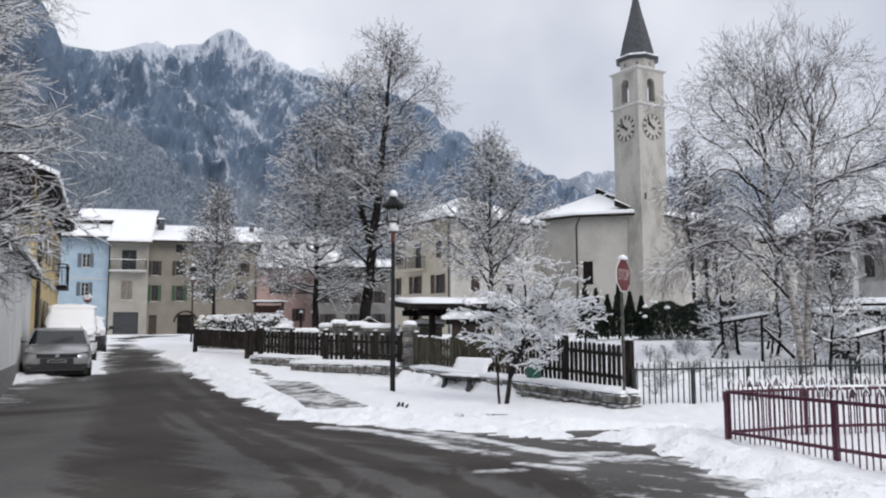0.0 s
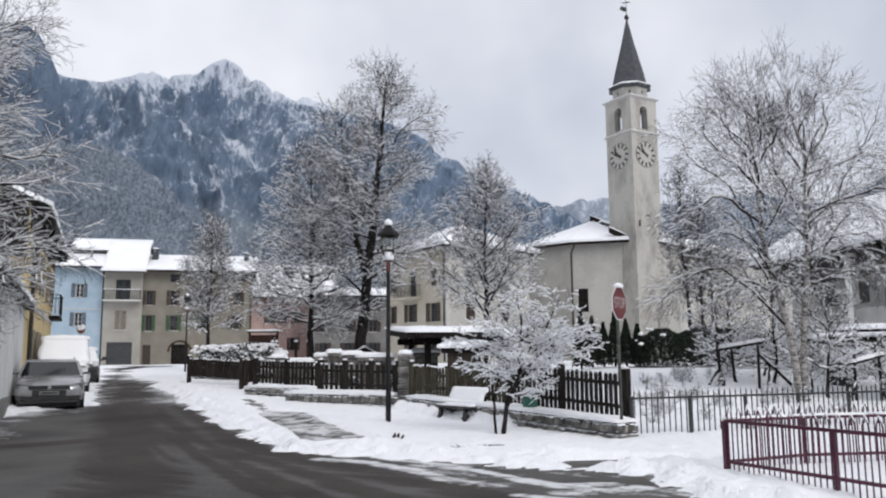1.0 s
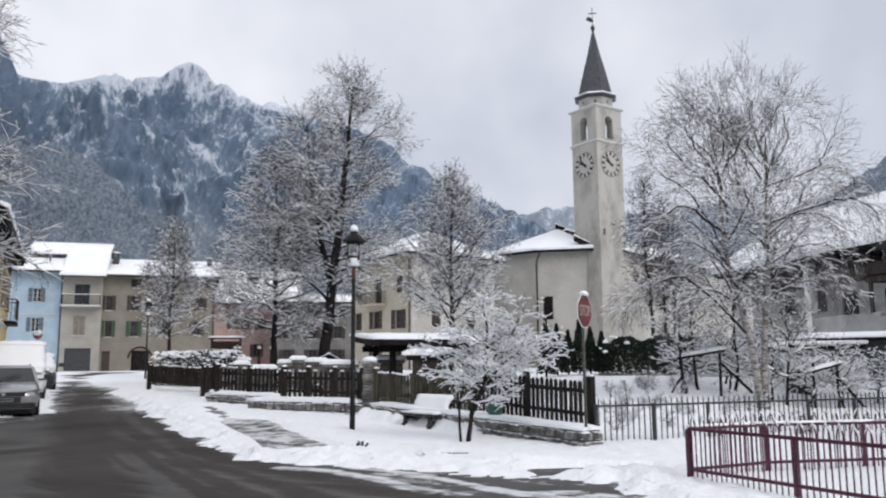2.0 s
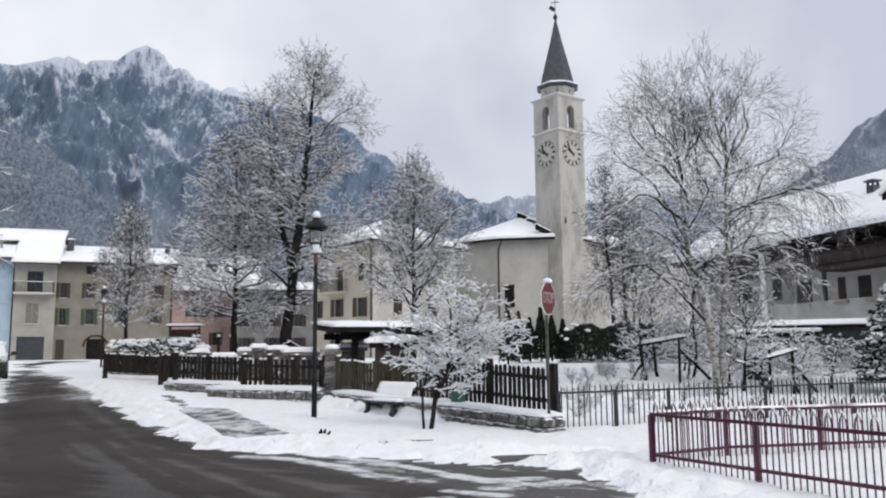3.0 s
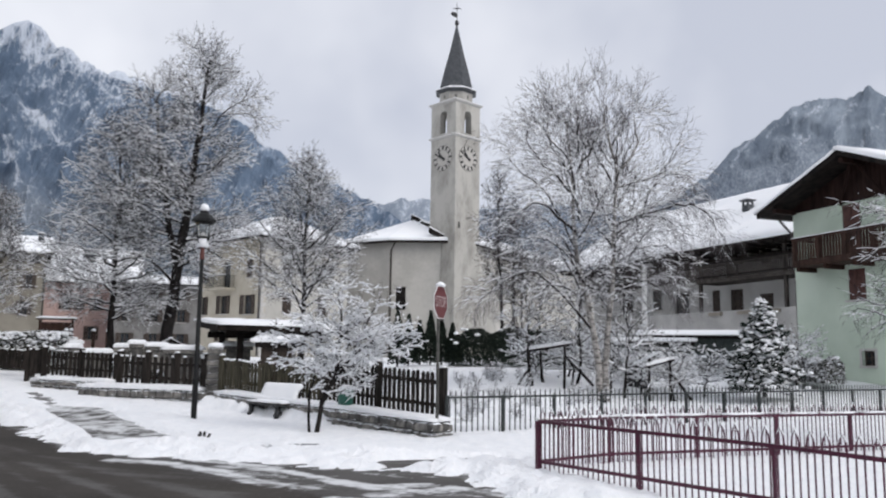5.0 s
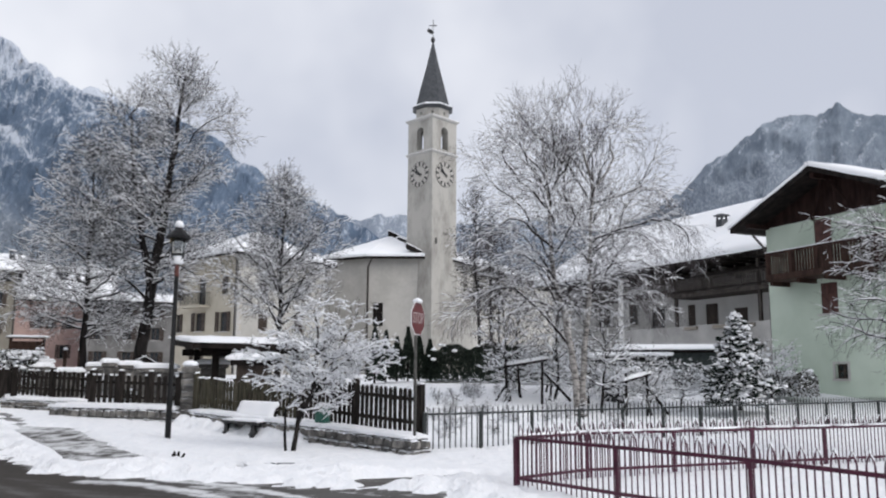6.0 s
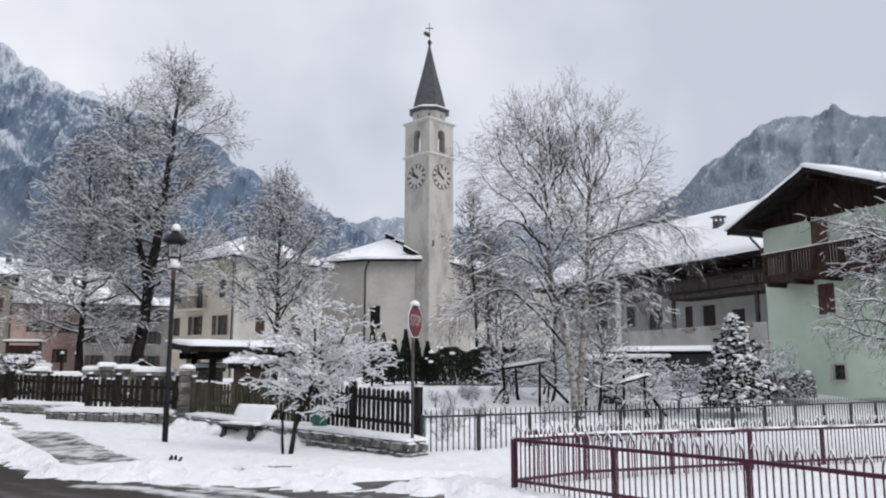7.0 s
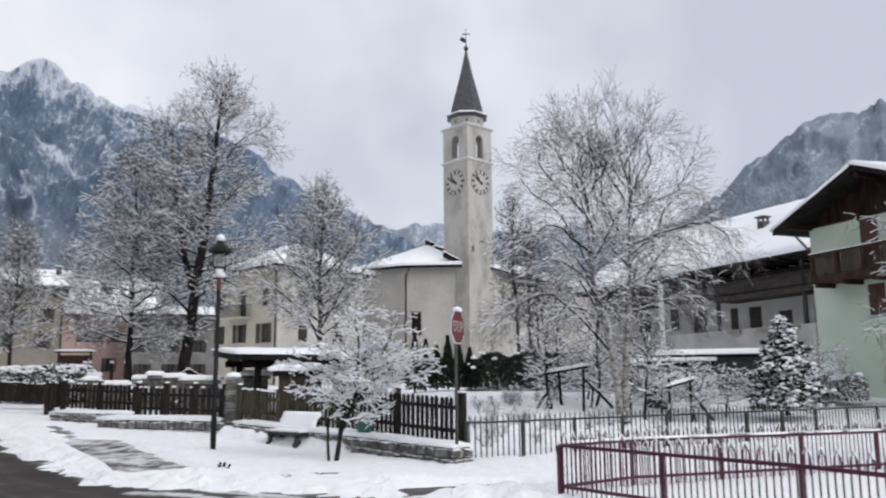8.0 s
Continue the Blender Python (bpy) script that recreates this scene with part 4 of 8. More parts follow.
def pink_house():
    h = thing("house", Matrix.Translation((-21.4, 92.58, 1.55)) @ pose(0, 0, 0, 0, 0, 10), "salmon pink plastered house behind the park", "house", "row of houses")
    wins = [(2.0, 2.6, 6.3 - B, 7.6 - B), (3.3, 3.85, 6.3 - B, 7.3 - B), (5.0, 5.6, 6.3 - B, 7.5 - B), (2.0, 2.7, 3.2 - B, 4.6 - B), (4.6, 5.3, 3.2 - B, 4.6 - B)]
    shell(h, 6.6, 8.0, 7.75, PINK, wins)
    for q in wins:
        add_window(h, *q, shutters=SHUTTER_BROWN, bars=2)
    add_roof(h, [(-0.3, -0.8, 7.65), (7.0, -0.8, 7.65), (7.0, 4.0, 9.5), (-0.3, 4.0, 9.5)], 8)
    add_roof(h, [(-0.3, 8.6, 7.6), (7.0, 8.6, 7.6), (7.0, 4.0, 9.5), (-0.3, 4.0, 9.5)], 9)
    part("gable", MB().loft([[(0.1, 0, 7.75), (0.1, 8, 7.75), (0.1, 4, 9.3)], [(6.5, 0, 7.75), (6.5, 8, 7.75), (6.5, 4, 9.3)]]), PINK, h)
    g = thing("house", Matrix.Translation((-22.5, 103.0, 1.55)) @ pose(0, 0, 0, 0, 0, 10), "grey plastered house with a snowy roof and dormer", "house", "row of houses")
    shell(g, 9.0, 9.0, 9.6, GREYWALL, [(1.0, 1.8, 7.0, 8.3), (4.0, 4.8, 7.0, 8.3)])
    add_window(g, 1.0, 1.8, 7.0, 8.3, shutters=SHUTTER_BROWN)
    add_window(g, 4.0, 4.8, 7.0, 8.3, shutters=SHUTTER_BROWN)
    add_roof(g, [(-0.6, -0.8, 9.4), (9.6, -0.8, 9.4), (9.6, 4.5, 13.0), (-0.6, 4.5, 13.0)], 10)
    add_roof(g, [(-0.6, 9.8, 9.4), (9.6, 9.8, 9.4), (9.6, 4.5, 13.0), (-0.6, 4.5, 13.0)], 11)
    part("dormer", MB().box(2.8, 4.2, 1.2, 4.2, 11.0, 12.3), SLATE, g, "dark dormer window")
    part("gable", MB().loft([[(0.1, 0, 9.6), (0.1, 9, 9.6), (0.1, 4.5, 12.7)], [(8.9, 0, 9.6), (8.9, 9, 9.6), (8.9, 4.5, 12.7)]]), GREYWALL, g)
    k = thing("house", Matrix.Translation((-13.5, 86.0, 1.55)) @ pose(0, 0, 0, 0, 0, 6), "grey village house behind the park trees", "house", "row of houses")
    ws = [(u, u + 0.8, z, z + 1.25) for u in (1.0, 3.6, 6.2) for z in (1.0, 3.4, 5.6)]
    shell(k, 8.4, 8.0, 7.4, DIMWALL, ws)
    for q in ws:
        add_window(k, *q, shutters=SHUTTER_BROWN)
    add_roof(k, [(-0.5, -0.8, 7.2), (8.9, -0.8, 7.2), (8.9, 4.0, 8.3), (-0.5, 4.0, 8.3)], 12)
    add_roof(k, [(-0.5, 8.8, 7.2), (8.9, 8.8, 7.2), (8.9, 4.0, 8.3), (-0.5, 4.0, 8.3)], 13)
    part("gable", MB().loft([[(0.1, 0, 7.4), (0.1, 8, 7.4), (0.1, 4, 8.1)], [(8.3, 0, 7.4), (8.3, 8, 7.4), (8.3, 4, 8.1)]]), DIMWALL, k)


# ---- villa beside the church ----
def villa():
    h = thing("house", Matrix.Translation((-4.39, 71.04, 1.6)) @ pose(0, 0, 0, 0, 0, -54.57), "warm cream villa with brown shutters and a stone balcony", "house")
    b = 1.6
    wins = [(6.65, 7.35, 7.75 - b, 9.2 - b), (0.35, 1.05, 7.6 - b, 9.1 - b), (0.4, 1.1, 5.0 - b, 6.45 - b), (3.2, 4.1, 5.0 - b, 6.45 - b), (6.45, 7.4, 4.9 - b, 6.4 - b), (3.45, 4.45, 7.0 - b, 9.2 - b), (3.2, 4.1, 1.2, 2.6), (6.45, 7.4, 1.2, 2.6)]
    W, D, H = 8.64, 8.75, 9.3
    part("wall", wall_mesh(W, H, 0.4, wins), VILLA, h)
    for k, q in enumerate(wins):
        closed = k == 0
        add_window(h, *q, shutters=None if k == 5 else SHUTTER_BROWN, open_=not closed, bars=2, sill=k != 5)
    side = Matrix.Translation((W, 0, 0)) @ pose(0, 0, 0, 0, 0, 90)
    swins = [(2.0, 2.9, 5.0 - b, 6.4 - b), (5.6, 6.5, 5.0 - b, 6.4 - b), (2.0, 2.9, 7.7 - b, 9.1 - b), (5.6, 6.5, 7.7 - b, 9.1 - b)]
    part("wall", wall_mesh(D, H, 0.4, swins, u0=0.4), CHURCH, h, "greyed side wall", m=side)
    for q in swins:
        win = add_window(h, *q, shutters=SHUTTER_BROWN, open_=False, bars=2)
        win.matrix_basis = side @ win.matrix_basis
    part("wall", MB().box(0, 0.4, 0.4, D, 0, H), VILLA, h)
    part("wall", MB().box(0.4, W - 0.4, D - 0.4, D, 0, H), VILLA, h)
    add_balcony(h, 2.3, 5.2, 7.0 - b, 0.95, 1.0, slab=VILLA, gap=0.16)
    o, zr, ze = 0.75, 11.6, 9.2
    c = [(-o, -o, ze), (W + o, -o, ze), (W + o, D + o, ze), (-o, D + o, ze)]
    r0, r1 = (3.6, D / 2, zr), (W - 3.6, D / 2, zr)
    for k, pts in enumerate(([c[0], c[1], r1, r0], [c[1], c[2], r1, r1], [c[2], c[3], r0, r1], [c[3], c[0], r0, r0])):
        mb = MB().loft([[Vector(p) - Vector((0, 0, 0.16)) for p in pts], pts])
        r = part("roof", mb, DARK_WOOD, h)
        lift = [Vector(p) + Vector((0, 0, 0.30)) for p in pts]
        part("snow", MB().loft([[Vector(p) + Vector((0, 0, 0.01)) for p in pts], lift]), SNOW_ROOF, r, "thick unbroken snow cover", bevel=0.08)
    add_pipe(h, [(W - 0.12, -0.6, 9.1), (W - 0.12, -0.12, 8.7), (W - 0.12, -0.12, 0.1)])
    for k in range(22):
        d = 0.42 if k % 2 else 0.28
        part("quoin", MB().box(W - d, W + 0.03, -0.03, d, 0.42 * k + 0.02, 0.42 * k + 0.40), STONE_TRIM, h, bevel=0.01)


# ---- church ----
def church():
    ch = thing("church", Matrix.Translation((0, 0, 1.6)), "plain pale plastered village church with snowy roofs", "church")
    H = 10.7
    d, nrm = Vector((0.683, 0.730, 0)), Vector((-0.730, 0.683, 0))
    R0 = Vector((20.0, 73.0, 0))
    L0 = R0 + nrm * 11.0
    apse = [(8.1, 80.2), (8.84, 76.6), (12.27, 73.7), (17.0, 72.3), (18.5, 74.2)]
    ring = [Vector((x, y, 0)) for x, y in apse]
    for k, (p, q) in enumerate(zip(ring, ring[1:])):
        w = (q - p).length
        m = Matrix.Translation(p) @ pose(0, 0, 0, 0, 0, math.degrees(math.atan2(q.y - p.y, q.x - p.x)))
        holes = [(0.45, 1.35, 4.45, 6.55)] if k == 2 else []
        part("wall", wall_mesh(w, H, 0.5, holes), CHURCH, ch, m=m)
        if holes:
            sh = MB().box(0.45, 1.35, 0.06, 0.12, 4.45, 6.55)
            for j in range(14):
                sh.box(0.50, 1.30, 0.03, 0.06, 4.52 + 0.142 * j, 4.60 + 0.142 * j)
            part("window", sh, DARK_WOOD, ch, "closed dark louvred window", m=m)
    nave = [R0, R0 + d * 36, L0 + d * 36, L0]
    part("wall", MB().prism([(p.x, p.y) for p in nave], 0, H), CHURCH, ch)
    ridge0, ridge1 = (R0 + L0) / 2 + Vector((0, 0, H + 2.5)), (R0 + L0) / 2 + d * 36 + Vector((0, 0, H + 2.5))
    part("gable", MB().loft([[R0 + Vector((0, 0, H)), L0 + Vector((0, 0, H)), ridge0 - Vector((0, 0, 0.2))], [R0 + d * 36 + Vector((0, 0, H)), L0 + d * 36 + Vector((0, 0, H)), ridge1 - Vector((0, 0, 0.2))]]), CHURCH, ch)
    ev = Vector((0, 0, H - 0.15))
    for k, s in enumerate((-1, 1)):
        base = (R0 if s < 0 else L0) + nrm * s * 0.7
        add_roof(ch, [base - d * 0.5 + ev, base + d * 36.5 + ev, ridge1 + d * 0.5, ridge0 - d * 0.5], 20 + k, n=24)
    centre = Vector((15.0, 77.4, H + 2.5))
    out = [(p - Vector((14.6, 79.0, 0))).normalized() * 0.75 + p + Vector((0, 0, H)) for p in ring]
    for k, (p, q) in enumerate(zip(out[:-1], out[1:-1])):
        r = part("roof", MB().loft([[p - Vector((0, 0, 0.2)), q - Vector((0, 0, 0.2)), centre - Vector((0, 0, 0.2))], [p, q, centre]]), DARK_WOOD, ch)
        up = Vector((0, 0, 0.30))
        part("snow", MB().loft([[p + Vector((0, 0, 0.01)), q + Vector((0, 0, 0.01)), centre], [p + up, q + up, centre + up]]), SNOW_ROOF, r, "thick unbroken snow cover", bevel=0.08)
    b = Vector((12.27, 73.7, 0)) + Vector((-0.12, -0.3, 0))
    add_pipe(ch, [b + Vector((0.3, -0.45, H - 0.1)), b + Vector((0, 0, H - 0.9)), b + Vector((0, 0, 0.1))], 0.09)
    for name_, p0, p1, hh, dd in (("verge_board", (14.75, 77.2, 13.42), (17.0, 77.2, 12.5), 0.5, 0.3), ("verge_board", (15.45, 72.0, 11.5), (16.95, 72.0, 10.78), 0.42, 0.5)):
        (xa, ya, za), (xb, yb, zb_) = p0, p1
        vb = part(name_, MB().loft([[(xa, ya, za), (xa, ya + dd, za), (xa, ya + dd, za + hh), (xa, ya, za + hh)], [(xb, yb, zb_), (xb, yb + dd, zb_), (xb, yb + dd, zb_ + hh), (xb, yb, zb_ + hh)]]), DARK_WOOD, ch, "dark boarded roof edge")
        part("snow", MB().loft([[(xa, ya, za + hh), (xa, ya + dd, za + hh), (xa, ya + dd * 0.8, za + hh + 0.12), (xa, ya + dd * 0.2, za + hh + 0.12)], [(xb, yb, zb_ + hh), (xb, yb + dd, zb_ + hh), (xb, yb + dd * 0.8, zb_ + hh + 0.12), (xb, yb + dd * 0.2, zb_ + hh + 0.12)]]), SNOW_ROOF, vb)
    e = R0 + d * 10.2 - nrm * 0.15
    add_pipe(ch, [e + Vector((0, 0, H - 0.1)), e + Vector((0, 0, 0.1))], 0.09)

    t = thing("bell_tower", Matrix.Translation((18.06, 73.19, 1.05)) @ pose(0, 0, 0, 0, 0, 31.2), "tall slender stained stone bell tower with clocks and dark spire", "tower")
    a = 1.62
    z = lambda v: v - 1.5
    part("shaft", MB().loft([[(-a * f, -a * f, h), (a * f, -a * f, h), (a * f, a * f, h), (-a * f, a * f, h)] for f, h in ((1.10, 0), (1.03, z(11)), (1.0, z(16)), (1.0, z(22.45)))]), TOWER, t, "weathered grey-beige plaster")
    for k, (zz, o, hh) in enumerate(((22.45, 0.16, 0.22), (25.75, 0.20, 0.24))):
        cor = part("cornice", MB().loft([[(-a - q, -a - q, h), (a + q, -a - q, h), (a + q, a + q, h), (-a - q, a + q, h)] for q, h in ((0.02, z(zz)), (o, z(zz) + hh * 0.6), (o, z(zz) + hh))]), STONE_TRIM, t)
        part("snow", MB().box(-a - o, a + o, -a - o, a + o, z(zz) + hh, z(zz) + hh + 0.04), SNOW_ROOF, cor, bevel=0.03)
    h0, h1 = z(22.67), z(25.75)
    for k in range(4):
        m = pose(0, 0, 0, 0, 0, 90 * k) @ Matrix.Translation((-a, -a, 0))
        wl_, cx = 2 * a, a
        zb, zs, hw = z(22.95), z(24.65), 0.47
        mb = MB()
        arch = [(cx + hw * math.cos(math.pi * j / 10), zs + hw * math.sin(math.pi * j / 10)) for j in range(11)]
        for y in (0.0, 0.75):
            mb.poly([(0, y, h0), (cx - hw, y, h0), (cx - hw, y, zs), (cx - hw, y, h1), (0, y, h1)])
            mb.poly([(cx + hw, y, h0), (wl_, y, h0), (wl_, y, h1), (cx + hw, y, h1), (cx + hw, y, zs)])
            mb.poly([(cx - hw, y, h0), (cx + hw, y, h0), (cx + hw, y, zb), (cx - hw, y, zb)])
            for (x0, z0), (x1, z1) in zip(arch, arch[1:]):
                mb.poly([(x0, y, z0), (x0, y, h1), (x1, y, h1), (x1, y, z1)])
        edge = [(cx + hw, zb)] + arch + [(cx - hw, zb)]
        for (x0, z0), (x1, z1) in zip(edge, edge[1:] + edge[:1]):
            mb.poly([(x0, 0, z0), (x0, 0.75, z0), (x1, 0.75, z1), (x1, 0, z1)])
        part("belfry_wall", mb, TOWER, t, "pale plaster with an arched bell opening", m=m)
        if k < 2 or k == 3:
            c = MB()
            n = 40
            c.loft([[(cx + r * math.cos(math.tau * j / n), y, z(20.58) + r * math.sin(math.tau * j / n)) for j in range(n)] for r, y in ((1.20, 0.01), (1.20, -0.05))])
            dial = part("clock", c, CLOCK, t, "round pale clock dial with dark hour marks", m=m)
            marks = MB()
            for r0, r1 in ((1.16, 1.20), (0.75, 0.775)):
                marks.loft([[(cx + r * math.cos(math.tau * j / n), -0.056, z(20.58) + r * math.sin(math.tau * j / n)) for j in range(n)] for r in (r0, r1)], caps=False)
            part("rings", marks, BLACK, dial)
            for j in range(12):
                mk = MB().box(-0.10, 0.10, -0.062, -0.05, 0.80, 1.13)
                part("hour_mark", mk, BLACK, dial, m=Matrix.Translation((cx, 0, z(20.58))) @ pose(0, 0, 0, 0, 30 * j, 0))
            for ang, ln, wd in ((-62, 0.66, 0.24), (-40, 0.92, 0.17)):
                part("clock_hand", MB().box(-wd / 2, wd / 2, -0.085, -0.07, -0.32, ln), BLACK, dial, m=Matrix.Translation((cx, 0, z(20.58))) @ pose(0, 0, 0, 0, ang, 0))
    part("floor", MB().box(-a + 0.45, a - 0.45, -a + 0.45, a - 0.45, h0, h0 + 0.1), GREYWALL, t)
    # Added solid block: keeps light out so the bell openings look dark.
    part("belfry_dark_block", MB().box(-0.62, 0.34, -0.62, 0.34, h0 + 0.1, z(25.2)), DARK_WOOD, t, "solid dark block added to darken the bell openings")
    bell = part("bell", MB().lathe(0, 0, [(0.66, z(23.1)), (0.6, z(23.25)), (0.42, z(23.8)), (0.28, z(24.1)), (0.05, z(24.25))], 16), SLATE, t, "dark bronze bell", smooth=True)
    oct_ = lambda r, h: [(r * math.cos(math.radians(22.5 + 45 * j)), r * math.sin(math.radians(22.5 + 45 * j)), h) for j in range(8)]
    part("drum", MB().loft([oct_(1.66, z(25.9)), oct_(1.66, z(27.05))]), TOWER, t)
    for j in range(8):
        m = pose(0, 0, 0, 0, 0, 45 * j)
        part("oculus", MB().loft([[(1.55, 0.09 * math.cos(q), z(26.5) + 0.16 * math.sin(q)) for q in (math.tau * i / 10 for i in range(10))], [(1.545, 0.09 * math.cos(q), z(26.5) + 0.16 * math.sin(q)) for q in (math.tau * i / 10 for i in range(10))]]), BLACK, t, m=m)
    part("eave", MB().loft([oct_(1.70, z(26.95)), oct_(2.05, z(27.10)), oct_(2.05, z(27.22)), oct_(1.6, z(27.3))]), SLATE, t)
    part("snow", MB().loft([oct_(2.06, z(27.22)), oct_(2.03, z(27.31)), oct_(1.72, z(27.47)), oct_(1.5, z(27.33))]), SNOW_ROOF, t, "rim of snow at the foot of the spire", bevel=0.04)
    sp = part("spire", MB().loft([oct_(1.72, z(27.25)), oct_(1.33, z(28.9)), oct_(0.62, z(31.6)), oct_(0.10, z(33.9))]), SLATE, t, "dark slate octagonal spire")
    part("ball", MB().lathe(0, 0, [(0.03, z(33.85)), (0.17, z(34.1)), (0.22, z(34.25)), (0.17, z(34.4)), (0.03, z(34.6))], 12), BLACK, t, smooth=True)
    cross = MB().box(-0.03, 0.03, -0.03, 0.03, z(34.5), z(36.3)).box(-0.38, 0.38, -0.03, 0.03, z(35.7), z(35.78))
    part("cross", cross, BLACK, t, "thin iron cross", m=pose(0, 0, 0, 0, 0, -45))
    vane = MB().loft([[(-0.62, -0.012, z(35.15)), (-0.15, -0.012, z(34.82)), (0.1, -0.012, z(35.0)), (-0.1, -0.012, z(35.3)), (-0.45, -0.012, z(35.45))], [(-0.62, 0.012, z(35.15)), (-0.15, 0.012, z(34.82)), (0.1, 0.012, z(35.0)), (-0.1, 0.012, z(35.3)), (-0.45, 0.012, z(35.45))]])
    part("weather_vane", vane, BLACK, t, m=pose(0, 0, 0, 0, 0, -45))
    for zz in (16.5, 12.6, 9.0):
        part("slit_window", MB().box(-0.10, 0.10, -a * 1.035 - 0.02, -a * 0.9, z(zz) - 0.35, z(zz) + 0.35), BLACK, t, m=pose(0, 0, 0, 0, 0, 90) @ Matrix.Translation((0.35, 0, 0)))
    for zz in (14.2,):
        part("slit_window", MB().box(-0.08, 0.08, -a * 1.035 - 0.02, -a * 0.9, z(zz) - 0.28, z(zz) + 0.28), BLACK, t, m=Matrix.Translation((-1.1, 0, 0)))


# ---- chalet and the galleried farmhouse ----
def chalet():
    h = thing("chalet", Matrix.Translation((20.9, 28.5, 0.9)) @ pose(0, 0, 0, 0, 0, -82), "mint green chalet with dark timber gable and balcony", "house")
    b = 0.9
    W, D, H = 6.8, 9.0, 6.72
    wins = [(2.40, 3.20, 5.62 - b, 7.52 - b), (2.52, 3.28, 3.97 - b, 5.10 - b), (2.95, 3.50, 1.60 - b, 2.13 - b)]
    shell(h, W, D, H, GREEN, wins)
    door = part("door", MB().box(2.40, 3.20, 0.03, 0.10, 5.62 - b, 7.52 - b), SHUTTER_RED, h, "closed oxblood shuttered balcony door")
    for k in range(2):
        part("panel", MB().box(2.45 + 0.4 * k, 2.78 + 0.4 * k, 0.0, 0.03, 5.7 - b, 7.45 - b), SHUTTER_RED, door, bevel=0.01)
    win = part("window", MB().box(2.52, 3.28, 0.03, 0.10, 3.97 - b, 5.10 - b), SHUTTER_RED, h, "closed oxblood shutters")
    for k in range(2):
        part("panel", MB().box(2.56 + 0.38 * k, 2.88 + 0.38 * k, 0.0, 0.03, 4.02 - b, 5.05 - b), SHUTTER_RED, win, bevel=0.01)
    part("sill", MB().box(2.42, 3.38, -0.1, 0.05, 3.90 - b, 3.97 - b), STONE_TRIM, h)
    add_window(h, *wins[2], frame=SHUTTER_BROWN)
    part("surround", MB().box(2.86, 2.95, -0.02, 0.0, 1.52 - b, 2.21 - b).box(3.50, 3.59, -0.02, 0.0, 1.52 - b, 2.21 - b).box(2.95, 3.50, -0.02, 0.0, 2.13 - b, 2.21 - b).box(2.95, 3.5, -0.02, 0.0, 1.52 - b, 1.60 - b), STONE_TRIM, h)
    apex = (3.4, 9.05 - b)
    gab = part("gable", MB().loft([[(-0.1, -0.04, 7.58 - b), (W + 0.1, -0.04, 7.58 - b), (W + 0.1, -0.04, 7.75 - b), (3.4, -0.04, apex[1]), (-0.1, -0.04, 7.75 - b)], [(-0.1, 0.36, 7.58 - b), (W + 0.1, 0.36, 7.58 - b), (W + 0.1, 0.36, 7.75 - b), (3.4, 0.36, apex[1]), (-0.1, 0.36, 7.75 - b)]]), GABLE_WOOD, h, "dark brown boarded gable")
    for k in range(34):
        u = 0.0 + 0.2 * k
        top = 7.75 - b + (apex[1] - 7.75 + b) * (1 - abs(u + 0.1 - 3.4) / 3.5) - 0.02
        part("board", MB().box(u + 0.012, u + 0.188, -0.075, -0.04, 7.58 - b, top), GABLE_WOOD, gab)
    for s in (-1, 1):
        p = [(3.4, -1.1, 9.30 - b), (3.4, D + 0.8, 9.30 - b), (3.4 + s * 4.1, D + 0.8, 7.62 - b), (3.4 + s * 4.1, -1.1, 7.62 - b)]
        add_roof(h, p, 30 + s, snow=0.22)
        part("bargeboard", MB().loft([[(3.4, -1.14, 9.10 - b), (3.4 + s * 4.15, -1.14, 7.40 - b), (3.4 + s * 4.15, -1.14, 7.62 - b), (3.4, -1.14, 9.34 - b)], [(3.4, -1.09, 9.10 - b), (3.4 + s * 4.15, -1.09, 7.40 - b), (3.4 + s * 4.15, -1.09, 7.62 - b), (3.4, -1.09, 9.34 - b)]]), DARK_WOOD, h)
        part("brace", MB().tube([(3.4 + s * 1.0, -0.05, 7.5 - b), (3.4 + s * 0.1, -0.5, 8.9 - b)], 0.045, 6), GABLE_WOOD, h)
        part("purlin", MB().box(3.4 + s * 3.3 - 0.08, 3.4 + s * 3.3 + 0.08, -1.05, 0, 7.52 - b, 7.70 - b), GABLE_WOOD, h)
    part("purlin", MB().box(3.32, 3.48, -1.05, 0, 8.85 - b, 9.03 - b), GABLE_WOOD, h)
    part("gutter", MB().tube([(-0.75, -1.1, 7.50 - b), (-0.75, D + 0.8, 7.50 - b)], 0.07, 8), PIPE, h)
    add_pipe(h, [(-0.72, 0.0, 7.42 - b), (-0.3, 0.1, 6.9 - b), (-0.08, 0.12, 6.5 - b), (-0.08, 0.12, 0.1)], 0.05)
    z0, u0 = 5.40 - b, 0.86
    bal = part("balcony", MB().box(u0, 7.0, -0.95, 0.0, z0 - 0.12, z0), BROWN_WOOD, h, "brown wooden balcony")
    part("handrail", MB().box(u0, 7.0, -0.97, -0.87, z0 + 0.90, z0 + 0.99).box(u0, u0 + 0.08, -0.95, 0, z0 + 0.90, z0 + 0.98), BROWN_WOOD, bal)
    part("toe_board", MB().box(u0, 7.0, -0.98, -0.93, z0 - 0.10, z0 + 0.14), BROWN_WOOD, bal)
    for k in range(6):
        part("post", MB().box(u0 + 1.2 * k, u0 + 0.1 + 1.2 * k, -0.96, -0.86, z0, z0 + 0.92), BROWN_WOOD, bal)
